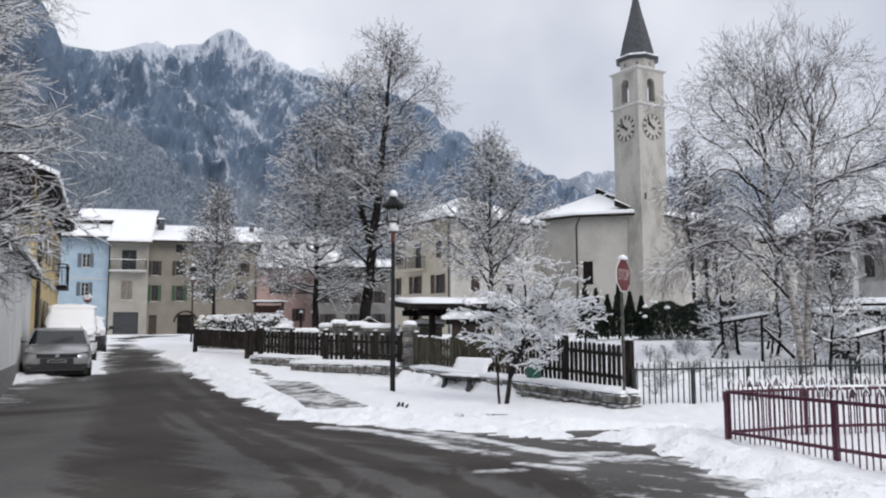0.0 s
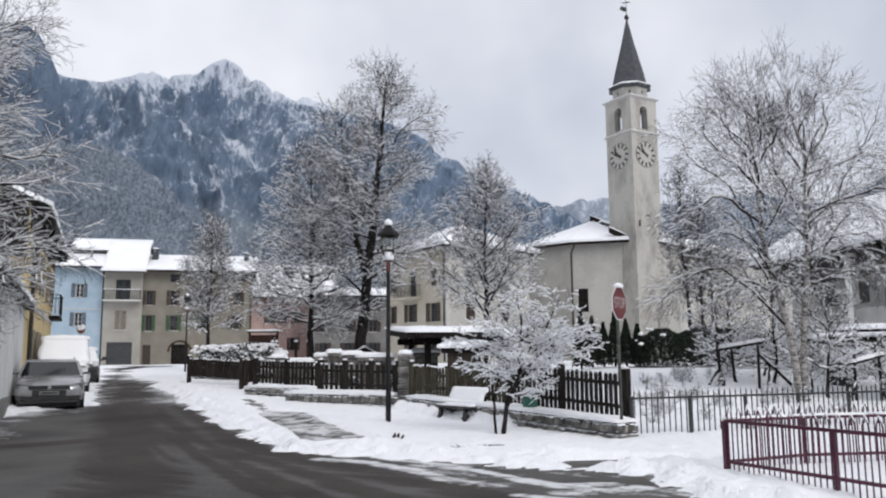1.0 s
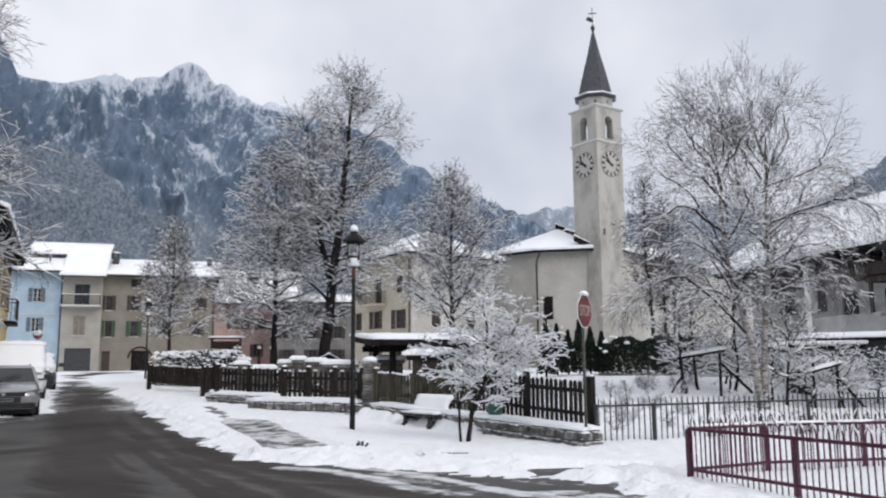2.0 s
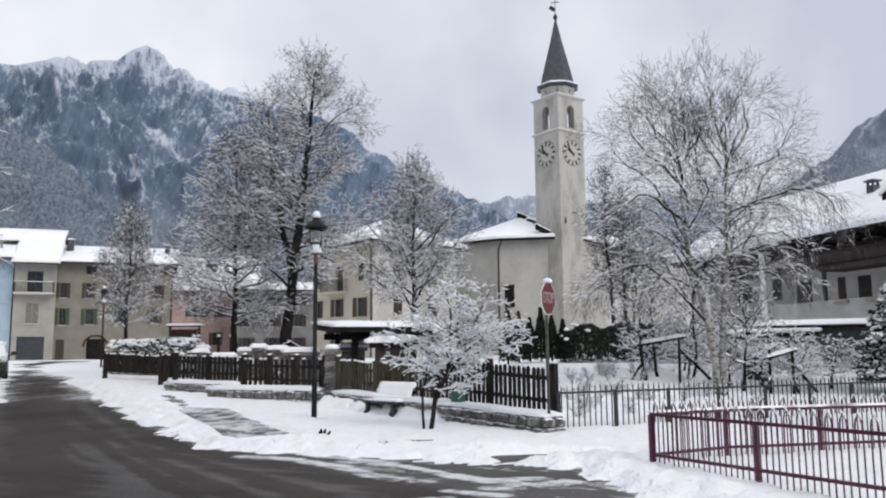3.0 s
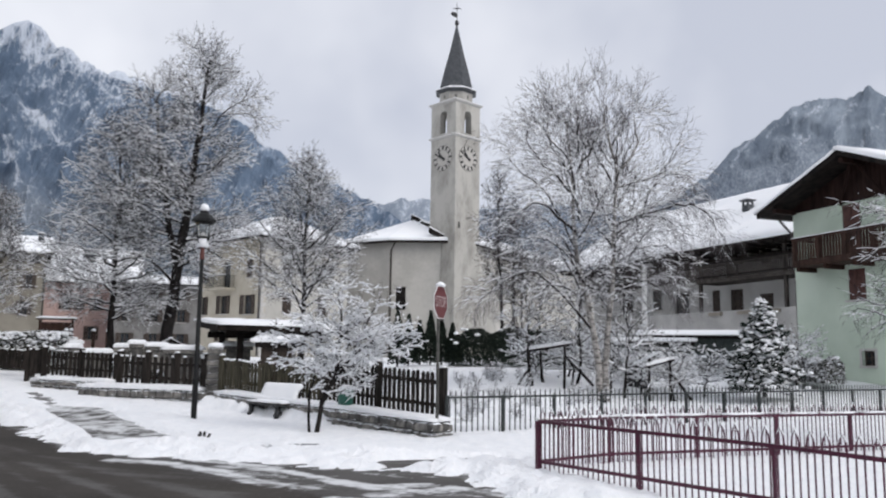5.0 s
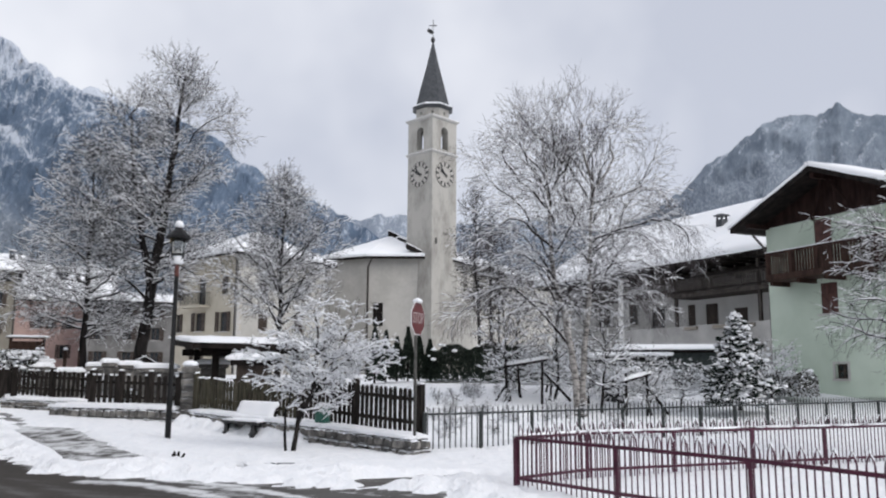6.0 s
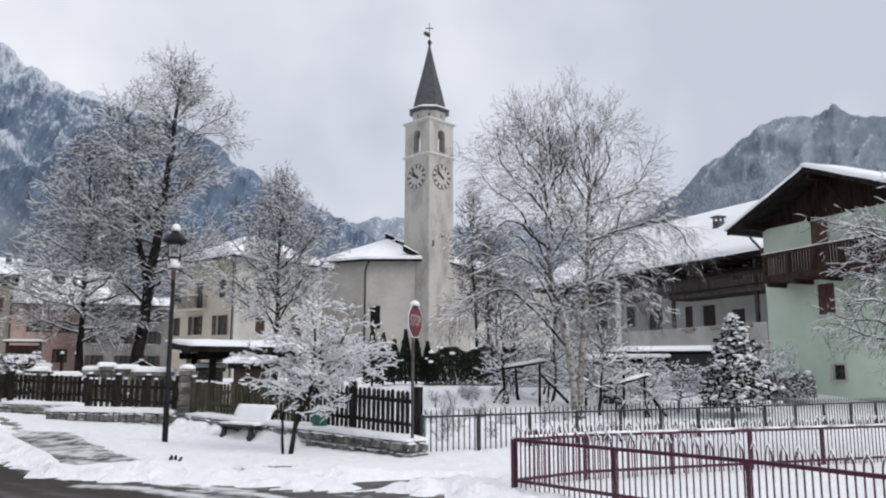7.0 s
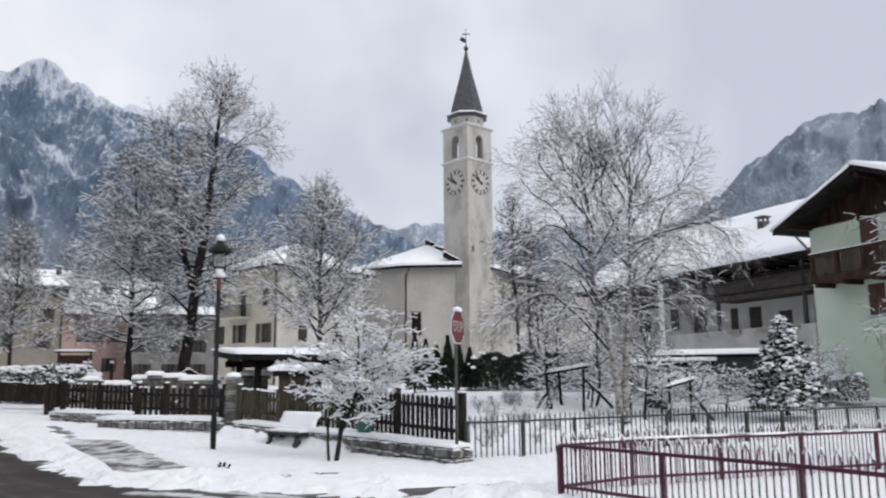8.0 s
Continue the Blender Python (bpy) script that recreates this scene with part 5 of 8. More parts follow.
    me = MB().box(0, 0.095, -0.93, -0.905, z0 + 0.1, z0 + 0.92).mesh("slat", BROWN_WOOD)
    for k in range(46):
        part("slat", me, BROWN_WOOD, bal, m=Matrix.Translation((u0 + 0.03 + 0.132 * k, 0, 0)))
    for k in range(5):
        part("bracket", MB().box(u0 + 0.1 + 1.3 * k, u0 + 0.24 + 1.3 * k, -0.9, 0.0, z0 - 0.28, z0 - 0.12), BROWN_WOOD, bal)
    part("snow", MB().box(u0 - 0.02, 7.0, -0.98, -0.86, z0 + 0.99, z0 + 1.03), SNOW_ROOF, bal, bevel=0.02)


def farmhouse():
    h = thing("farmhouse", Matrix.Translation((26.7, 44.5, 1.6)) @ pose(0, 0, 0, 0, 0, -78.3), "old grey farmhouse with dark timber galleries under a snowy roof", "house")
    b, k_ = 1.6, 1.12
    zz = lambda v: k_ * (v - 1.6)
    r = 1.7
    wins = [(-1.40, -0.75, zz(4.41), zz(5.63)), (0.15, 1.15, zz(4.0), zz(5.58)), (2.45, 3.45, zz(4.43), zz(5.22)), (5.0, 5.55, zz(4.41), zz(5.19)), (2.55, 3.45, zz(6.75), zz(7.5)), (-7.9, -6.2, zz(4.75), zz(6.0)), (-4.9, -3.5, zz(4.3), zz(5.7)), (-0.2, 0.8, zz(6.3), zz(7.5)), (-10.6, -9.2, zz(4.75), zz(6.0))]
    part("wall", wall_mesh(7.0, 7.9, 0.4, wins, u0=-14), GREYWALL, h, "grey white plaster set back behind the galleries", m=Matrix.Translation((0, r, 0)))
    for q in wins:
        add_window(h, *q, frame=SHUTTER_BROWN, shutters=SHUTTER_BROWN if q[2] < 5 and q[1] - q[0] < 1.2 else None, open_=False, y=r, bars=2)
    part("wall", MB().box(-14, -13.6, r + 0.4, 11, 0, 7.9), GREYWALL, h)
    part("wall", MB().box(6.6, 7.0, 0, 11, 0, 7.9), GREYWALL, h)
    part("wall", MB().box(-14, 7, 10.6, 11, 0, 7.9), GREYWALL, h)
    part("base_wall", MB().box(-14, 6.6, -0.1, r, 0, zz(3.9)), FARM, h)
    part("parapet", MB().box(-5.3, 6.6, -0.1, 0.06, zz(3.9), zz(4.32)), FARM, h, "low plastered parapet")
    for u in (-5.75, -13.5):
        part("pillar", MB().box(u - 0.26, u + 0.26, -0.12, 0.4, 0, 7.0), WHITEWALL, h, "white plastered pillar", bevel=0.02)
    for u in (-0.6, 5.9):
        part("post", MB().box(u - 0.09, u + 0.09, -0.05, 0.13, zz(3.9), 7.3), GREY_WOOD, h)
    part("boarding", MB().box(-13.6, 6.6, r - 0.06, r - 0.003, zz(6.95), zz(6.95) + 0.5).box(-13.6, 6.6, r - 0.06, r - 0.003, 6.75, 7.85), GREY_WOOD, h, "dark boarded upper storey")
    gal = part("gallery", MB().box(-0.8, 6.6, -0.15, r, zz(5.86), zz(5.86) + 0.22), GREY_WOOD, h, "dark weathered timber gallery")
    part("handrail", MB().box(-0.8, 6.6, -0.14, -0.04, zz(6.85), zz(6.85) + 0.1).box(-0.8, 6.6, -0.12, -0.06, zz(6.15), zz(6.15) + 0.08), DARK_WOOD, gal)
    me = MB().box(0, 0.10, -0.10, -0.075, zz(5.95), zz(6.88)).mesh("slat", GREY_WOOD)
    for k in range(48):
        part("slat", me, DARK_WOOD, gal, m=Matrix.Translation((-0.78 + 0.153 * k, 0, 0)))
    gal2 = part("gallery", MB().box(-14, -0.8, -0.1, r, zz(6.2), zz(6.2) + 0.2), GREY_WOOD, h, "dark timber gallery in the shade of the eaves")
    part("handrail", MB().box(-14, -0.8, -0.1, 0.0, zz(7.1), zz(7.1) + 0.1), DARK_WOOD, gal2)
    for k in range(60):
        part("slat", me, DARK_WOOD, gal2, m=Matrix.Translation((-13.9 + 0.22 * k, 0.05, zz(6.2) - zz(5.86))))
    for u in (0.3, 2.6, 4.6):
        part("flower_box", MB().box(u, u + 1.0, -0.28, -0.1, zz(4.1), zz(4.1) + 0.18), SHUTTER_GREY, h)
    add_roof(h, [(-14.6, -1.2, zz(7.66)), (7.4, -1.2, zz(7.66)), (7.4, 5.2, 11.0), (-14.6, 5.2, 11.0)], 40, n=28)
    add_roof(h, [(-14.6, 11.8, 7.1), (7.4, 11.8, 7.1), (7.4, 5.2, 11.0), (-14.6, 5.2, 11.0)], 41, n=20)
    for k in range(24):
        part("rafter", MB().box(-14.3 + 0.93 * k, -14.2 + 0.93 * k, -1.1, r, zz(7.36), zz(7.50)), DARK_WOOD, h)
    part("gable", MB().loft([[(-13.9, r, 7.9), (-13.9, 11, 7.9), (-13.9, 5.2, 10.7)], [(6.9, r, 7.9), (6.9, 11, 7.9), (6.9, 5.2, 10.7)]]), GREYWALL, h)
    add_chimney(h, 1.3, 2.2, 8.5, 9.6, 0.5, SLATE)


def sheds():
    for name, x, y, w, d, h0, h1, lab in (("shed", 14.9, 33.4, 3.4, 2.6, 1.55, 1.75, "low dark garden shed with a flat snowy roof"), ("shed", 18.3, 36.4, 4.4, 3.2, 1.95, 2.3, "grey green boarded shed with a snowy roof")):
        s = thing(name, Matrix.Translation((x, y, 0.95)) @ pose(0, 0, 0, 0, 0, -30), lab, "shed", "garden sheds")
        part("wall", MB().box(0, w, 0, d, 0, h0), SHED_GREEN, s)
        for k in range(int(w / 0.2)):
            part("board", MB().box(0.02 + 0.2 * k, 0.2 + 0.2 * k, -0.025, 0.0, 0, h0), SHED_GREEN, s)
        add_roof(s, [(-0.35, -0.5, h0), (w + 0.35, -0.5, h0), (w + 0.35, d + 0.3, h1), (-0.35, d + 0.3, h1)], 50, snow=0.08, n=8)


# ---- the wall side of the road ----
def left_houses():
    h = thing("house", Matrix.Translation((-8.72, 15.75, 0.1)) @ pose(0, 0, 0, 0, 0, 113.6), "low off-white plastered house along the road", "house", "houses by the road")
    holes = [(4.6, 4.85, 1.6, 3.0), (7.6, 7.85, 1.6, 3.0), (1.2, 1.45, 1.6, 3.0)]
    hh, L = 3.5, 12.1
    part("wall", wall_mesh(L, hh, 0.4, holes), WHITEWALL, h)
    part("wall", MB().box(0, 0.4, 0.4, 6, 0, hh), WHITEWALL, h)
    part("wall", MB().box(L - 0.4, L, 0.4, 6, 0, hh), WHITEWALL, h)
    part("wall", MB().box(0, L, 5.6, 6, 0, hh), WHITEWALL, h)
    for o in holes:
        part("window", MB().box(o[0], o[1], 0.16, 0.22, o[2], o[3]), BLACK, h, "narrow dark window slit")
    part("plinth", MB().box(0, L, -0.05, 0.0, 0, 0.75), MORTAR, h, "damp grey plinth")
    add_roof(h, [(-0.2, -0.2, hh), (L, -0.2, hh), (L, 3.0, hh + 0.7), (-0.2, 3.0, hh + 0.7)], 62)
    add_roof(h, [(-0.2, 6.2, hh), (L, 6.2, hh), (L, 3.0, hh + 0.7), (-0.2, 3.0, hh + 0.7)], 63)
    y = thing("house", Matrix.Translation((-13.62, 26.95, 0.55)) @ pose(0, 0, 0, 0, 0, 112.1), "ochre yellow house with dark wide eaves", "house", "houses by the road")
    part("wall", MB().box(0, 14.5, 0, 7, 0, 6.5), YELLOW, y)
    part("gable_board", MB().box(-0.03, 0.0, 0.05, 6.95, 4.7, 6.5), DARK_WOOD, y)
    part("boarding", MB().box(0.0, 14.5, -0.03, 0.0, 5.75, 6.5), DARK_WOOD, y, "dark boarding under the eaves")
    part("band", MB().box(0, 14.5, -0.05, 0.0, 3.1, 3.3), STONE_TRIM, y)
    for u in (2.2, 5.6, 9.6, 12.2):
        for z in (0.9, 3.9):
            w = part("window", MB().box(u, u + 0.9, -0.03, 0.0, z, z + 1.5), BLACK, y)
            for s in (-0.5, 0.92):
                part("shutter", MB().box(u + s, u + s + 0.48, -0.09, -0.04, z, z + 1.5), SHUTTER_GREY, w)
    add_balcony(y, 11.6, 13.8, 3.4, 0.5, 1.0, slab=DARK_WOOD, bar=DARK_WOOD, gap=0.16)
    add_pipe(y, [(1.4, -0.5, 6.4), (1.4, -0.1, 6.0), (1.4, -0.1, 0.1)], 0.07)
    add_roof(y, [(-0.2, -0.55, 6.45), (15.2, -0.55, 6.45), (15.2, 3.5, 8.2), (-0.2, 3.5, 8.2)], 60)
    add_roof(y, [(-0.2, 8.0, 6.35), (15.2, 8.0, 6.35), (15.2, 3.5, 8.2), (-0.2, 3.5, 8.2)], 61)
    for k in range(16):
        part("rafter", MB().box(-0.1 + 0.93 * k, 0.93 * k, -0.5, 0, 6.16, 6.3), DARK_WOOD, y)
    part("gable", MB().loft([[(0.05, 0, 6.5), (0.05, 7, 6.5), (0.05, 3.5, 8.0)], [(14.4, 0, 6.5), (14.4, 7, 6.5), (14.4, 3.5, 8.0)]]), DARK_WOOD, y, "dark boarded gable")


blue_house(), balcony_house(), beige_house(), pink_house(), villa(), church(), chalet(), farmhouse(), sheds(), left_houses()


# ---- trees ----
def grow(seed, base, height, r0, lean=(0, 0), k=(20, 9, 7), start=(0.25, 0.15, 0.1), angle=(55, 50, 50), ratio=(0.42, 0.45, 0.40), n=(12, 6, 4, 2), lift=(0.02, 0.10, 0.05, 0.0), wob=(0.05, 0.14, 0.22, 0.25), shape=None, tip=0.18, min_r=0.006):
    """Grows a bare tree: a list of (from, to, radius, radius, level)."""
    rng, out = random.Random(seed), []
    top = len(k)

    def stem(p, d, L, r, lev):
        N = n[lev]
        step, turn = L / N, rng.uniform(0, math.tau)
        kids = []
        if lev < top:
            c = max(1, round(k[lev] * (1 if lev == 0 else rng.uniform(0.8, 1.2))))
            kids = sorted(start[lev] + (1 - start[lev]) * (j + rng.uniform(0.1, 0.9)) / c for j in range(c))
        done = 0
        for i in range(N):
            ra, rb = r * (1 - (1 - tip) * i / N), r * (1 - (1 - tip) * (i + 1) / N)
            w = wob[lev]
            d = Vector((d.x + rng.gauss(0, w), d.y + rng.gauss(0, w), d.z + rng.gauss(0, w * 0.7) + lift[lev])).normalized()
            q = p + d * step
            out.append((p, q, max(ra, min_r), max(rb, min_r * 0.8), lev))
            while done < len(kids) and kids[done] <= (i + 1) / N:
                f = kids[done]
                s = f * N - i
                turn += 2.4 + rng.uniform(-0.5, 0.5)
                a = math.radians(angle[lev] * rng.uniform(0.75, 1.25))
                side = d.cross(Vector((0, 0, 1)) if abs(d.z) < 0.95 else Vector((1, 0, 0))).normalized()
                side.rotate(Matrix.Rotation(turn, 3, d))
                nd = (d * math.cos(a) + side * math.sin(a)).normalized()
                g = shape(f) if (shape and lev == 0) else (1.15 - 0.6 * f)
                stem(p.lerp(q, s), nd, L * ratio[lev] * g * rng.uniform(0.75, 1.2), max(min_r, ra * (0.38, 0.36, 0.34)[lev]), lev + 1)
                done += 1
            p = q

    stem(Vector(base), Vector((lean[0], lean[1], 1)).normalized(), height, r0, 0)
    return out


def seg_mesh(name, segs, mat, sides, snow=None):
    """Little tapered tubes for many pieces of branch at once; with snow, the roll of snow that lies on them instead."""
    P = np.array([s[0] for s in segs])
    Q = np.array([s[1] for s in segs])
    ra, rb = np.array([s[2] for s in segs]), np.array([s[3] for s in segs])
    D = Q - P
    L = np.linalg.norm(D, axis=1, keepdims=True) + 1e-9
    D = D / L
    if snow:
        rng = np.random.default_rng(5)
        flat = 1 - np.abs(D[:, 2])
        t = snow * np.array([1.8 if q[4] == 1 else 1.0 for q in segs]) * (0.6 + 0.8 * rng.random(len(P))) * np.clip(flat * 1.8, 0.15, 1)
        for M, r in ((P, ra), (Q, rb)):
            M[:, 2] += r * 0.7 + t * 0.35
        ra, rb = ra * 0.75 + t, rb * 0.75 + t
    else:
        P, Q = P - D * ra[:, None] * 0.35, Q + D * rb[:, None] * 0.35
    ref = np.where(np.abs(D[:, 2:3]) < 0.9, np.array([[0, 0, 1.0]]), np.array([[1.0, 0, 0]]))
    A = np.cross(D, ref)
    A /= np.linalg.norm(A, axis=1, keepdims=True)
    Bn = np.cross(A, D)
    V = np.empty((len(P), 2, sides, 3))
    for j in range(sides):
        q = math.tau * j / sides + 0.5
        o = A * math.cos(q) + Bn * math.sin(q)
        V[:, 0, j], V[:, 1, j] = P + o * ra[:, None], Q + o * rb[:, None]
    base = (np.arange(len(P)) * 2 * sides)[:, None]
    F = np.concatenate([base + np.array([[j, sides + j, sides + (j + 1) % sides, (j + 1) % sides]]) for j in range(sides)], 0)
    return fast_mesh(name, V.reshape(-1, 3), F, mat, True)


def tree(label, group, segs, bark=BARK, twig=TWIG, snow=0.016, snow_levels=(1, 2, 3), base=None, limb=None, kept=0.85):
    b = Vector(base if base else segs[0][0])
    back = Matrix.Translation(-b)
    segs = [(back @ p, back @ q, ra, rb, lev) for p, q, ra, rb, lev in segs]
    t = thing("tree", Matrix.Translation(b), label, "tree", group)
    trunk, limbs, fine = [s for s in segs if s[4] == 0], [s for s in segs if s[4] == 1], [s for s in segs if s[4] >= 2]
    part("trunk", seg_mesh("trunk", trunk, bark, 9), bark, t)
    if limbs:
        tagged(part("branchwork", seg_mesh("branchwork", limbs, limb or bark, 5), limb or bark, t), kind="stuff")
    if fine:
        tagged(part("crown", seg_mesh("crown", fine, twig, 3), twig, t, "dense bare twigs dusted with snow"), kind="stuff")
    rng = random.Random(len(segs))
    on = [s for s in segs if s[4] in snow_levels and abs((s[1] - s[0]).normalized().z) < rng.uniform(0.45, 0.9) and rng.random() < kept]
    if snow and on:
        tagged(part("snow", seg_mesh("snow", on, SNOW_ROOF, 3, snow), SNOW_ROOF, t, "wet snow lying along the branches"), kind="stuff")
    return t


def along(rng, pts, n, wob):
    """A soft line through a few places, n steps long, wandering a little."""
    p = [Vector(q) for q in pts]
    p = [p[0] * 2 - p[1]] + p + [p[-1] * 2 - p[-2]]
    out, m = [], len(p) - 3
    for i in range(n + 1):
        u = min(i / n * m, m - 1e-6)
        k, t = int(u), u - int(u)
        a, b, c, d = p[k:k + 4]
        q = (b * 2 + (c - a) * t + (a * 2 - b * 5 + c * 4 - d) * t * t + (b * 3 - a - c * 3 + d) * t ** 3) * 0.5
        w = wob if 0 < i else 0
        out.append(q + Vector((rng.gauss(0, w), rng.gauss(0, w), rng.gauss(0, w))))
    return out


LIMB = 1  # order of a limb that springs from a stem


def shoots(rng, out, line, r0, r1, lev, st):
    """Adds a branch along a line and lets it shoot, order after order."""
    n = len(line) - 1
    total = sum((b - a).length for a, b in zip(line, line[1:]))
    for i in range(n):
        out.append((line[i], line[i + 1], max(r0 + (r1 - r0) * i / n, st["thin"]), max(r0 + (r1 - r0) * (i + 1) / n, st["thin"] * 0.8), lev))
    if lev >= st["orders"]:
        return
    kids = st["per_metre"][lev] * total
    kids = int(kids) + (rng.random() < kids % 1)
    turn = rng.uniform(0, math.tau)
    for j in range(kids):
        f = st["bare"][lev] + (1 - st["bare"][lev]) * (j + rng.random()) / kids
        u = min(f * n, n - 1e-4)
        a, b = line[int(u)], line[int(u) + 1]
        p, d = a.lerp(b, u - int(u)), (b - a).normalized()
        turn += 2.4 + rng.uniform(-0.5, 0.5)
        side = d.cross(Vector((0, 0, 1)) if abs(d.z) < 0.95 else Vector((1, 0, 0))).normalized()
        side.rotate(Matrix.Rotation(turn, 3, d))
        ang = math.radians(st["angle"][lev] * rng.uniform(0.7, 1.25))
        nd = (d * math.cos(ang) + side * math.sin(ang)).normalized()
        lo, hi = st["length"][lev]
        L = rng.uniform(lo, hi) * (1.1 - st["taper"] * f)
        N = st["steps"][lev]
        q, new_line = p, [p]
        for i in range(N):
            w, up = st["wander"][lev], st["lift"](q, lev)
            nd = Vector((nd.x + rng.gauss(0, w), nd.y + rng.gauss(0, w), nd.z + rng.gauss(0, w) * 0.7 + up)).normalized()
            q = q + nd * (L / N)
            new_line.append(q)
        rr = max(st["thin"], min(r0 * 0.6, L * st["stout"]))
        shoots(rng, out, new_line, rr, rr * 0.35, lev + 1, st)


def style(**over):
    st = dict(orders=4, per_metre=(2.2, 4.0, 7.0, 9.0), bare=(0.3, 0.2, 0.1, 0.08), angle=(55, 48, 44, 42), length=((1.6, 2.8), (0.7, 1.4), (0.35, 0.7), (0.16, 0.34)), steps=(7, 5, 3, 1), wander=(0.07, 0.10, 0.11, 0.1), lift=lambda p, lev: 0.03, thin=0.005, stout=0.014, taper=0.4)
    st.update(over)
    return st


def crown_tree(rng, base, height, r0, lean, limbs, first, reach, rise_, st, knees=6):
    """A trunk with limbs set round it: reach and rise_ give each limb's length and steepness by its height up the stem."""
    out, b = [], Vector(base)
    top = b + Vector((lean[0] * height, lean[1] * height, height))
    line = along(rng, [b, b.lerp(top, 0.33) + Vector((rng.uniform(-0.1, 0.1), 0, 0)), b.lerp(top, 0.66) + Vector((rng.uniform(-0.15, 0.15), 0, 0)), top], 14, 0.02)
    shoots(rng, out, line, r0, r0 * 0.10, 0, {**st, "per_metre": (0.0,) + st["per_metre"][1:]})
    turn = rng.uniform(0, math.tau)
    for k in range(limbs):
        f = first + (0.97 - first) * (k + rng.uniform(0.2, 0.8)) / limbs
        u = f * 14
        p = line[int(u)].lerp(line[min(int(u) + 1, 14)], u - int(u))
        turn += 2.4 + rng.uniform(-0.4, 0.4)
        e, L = math.radians(rise_(f) + rng.uniform(-8, 8)), reach(f) * rng.uniform(0.8, 1.15)
        d = Vector((math.cos(turn) * math.cos(e), math.sin(turn) * math.cos(e), math.sin(e)))
        bow = Vector((0, 0, L * rng.uniform(-0.05, 0.12)))
        ln = along(rng, [p, p + d * L * 0.5, p + d * L + bow], knees, 0.035 * min(1, L / 2))
        shoots(rng, out, ln, max(0.02, min(r0 * (1.05 - f) * 0.8, L * 0.019)), 0.009, LIMB, st)
    return out


def park_trees():
    # the forked lime: a tall leader with an open round head, a second leader, and a few bold low limbs
    rng = random.Random(11)
    st = style(per_metre=(0, 5.4, 8.0, 7.2), length=((2, 3), (0.6, 1.3), (0.3, 0.7), (0.14, 0.32)), angle=(50, 46, 44, 44), lift=lambda p, lev: 0.035 if p.z > 8 else 0.01, thin=0.0058)
    segs = []
    y = 32.8
    trunk = along(rng, [(-3.3, y, 0.75), (-3.12, y, 2.3), (-2.84, y, 5.2), (-2.58, y, 7.5), (-2.4, y, 9.6), (-2.22, y, 11.7), (-2.09, y, 13.3)], 16, 0.02)
    shoots(rng, segs, trunk, 0.27, 0.035, 0, st)
    lead = along(rng, [(-2.9, y, 4.9), (-3.5, y + 0.2, 7.6), (-3.88, y + 0.3, 10.0), (-4.08, y + 0.3, 11.7)], 10, 0.03)
    shoots(rng, segs, lead, 0.15, 0.03, 0, st)
    for pts, r in (([(-2.2, y, 9.9), (-1.5, y - 0.1, 11.1), (-0.76, y, 11.7), (-0.25, y, 12.0)], 0.035), ([(-1.5, y, 11.05), (-0.45, y - 0.1, 11.2), (-0.1, y - 0.1, 10.7)], 0.02), ([(-2.94, y, 5.8), (-1.6, y - 0.3, 6.75), (-0.6, y - 0.4, 7.0)], 0.06), ([(-2.6, y, 7.4), (-3.3, y - 0.3, 7.9), (-4.3, y - 0.4, 7.75), (-5.1, y - 0.5, 7.3)], 0.06), ([(-3.0, y, 4.4), (-4.1, y - 0.4, 5.4), (-5.3, y - 0.6, 5.3)], 0.06)):
        shoots(rng, segs, along(rng, pts, 7, 0.03), r, 0.012, LIMB, st)
    turn = 0.4
    for k in range(58):
        f = (k + 0.5) / 58
        stem, lo, hi = (lead, 0.10, 1.0) if k % 3 == 0 else (trunk, 0.30, 0.98)
        u = (lo + (hi - lo) * f) * (len(stem) - 1)
        p = stem[int(u)].lerp(stem[min(int(u) + 1, len(stem) - 1)], u - int(u))
        turn += 2.4 + rng.uniform(-0.4, 0.4)
        z = p.z
        L = np.interp(z, [4, 6, 8, 9.8, 10.4, 11.5, 13, 14], [2.7, 2.9, 2.4, 1.5, 0.8, 1.25, 1.0, 0.35]) if stem is trunk else np.interp(z, [5, 8, 11, 12.4], [2.0, 1.9, 1.2, 0.5])
        e = math.radians(np.interp(z, [4, 7, 10, 14], [8, 24, 40, 66]) + rng.uniform(-8, 8))
        L *= rng.uniform(0.8, 1.15)
        d = Vector((math.cos(turn) * math.cos(e), math.sin(turn) * math.cos(e), math.sin(e)))
        shoots(rng, segs, along(rng, [p, p + d * L * 0.5, p + d * L + Vector((0, 0, 0.05 * L))], 6, 0.04), max(0.02, L * 0.020), 0.010, LIMB, st)
    tree("tall bare forked lime tree with snow-laden branches in the park", "park trees", segs, snow=0.010, snow_levels=(1, 2, 3), kept=0.8)
    rng = random.Random(17)
    s = crown_tree(rng, (-5.2, 33.6, 0.8), 9.6, 0.15, (-0.02, 0.0), 42, 0.22, lambda f: np.interp(f, [0.2, 0.45, 0.8, 1], [2.6, 2.6, 1.6, 0.5]), lambda f: 2 + 62 * f ** 1.6, style(per_metre=(0, 5.0, 7.5, 6.5), lift=lambda p, lev: 0.0, thin=0.0062))
    tree("broad bare park tree with frosted twigs", "park trees", s, snow=0.010, snow_levels=(1, 2, 3), kept=0.8)
    rng = random.Random(130)
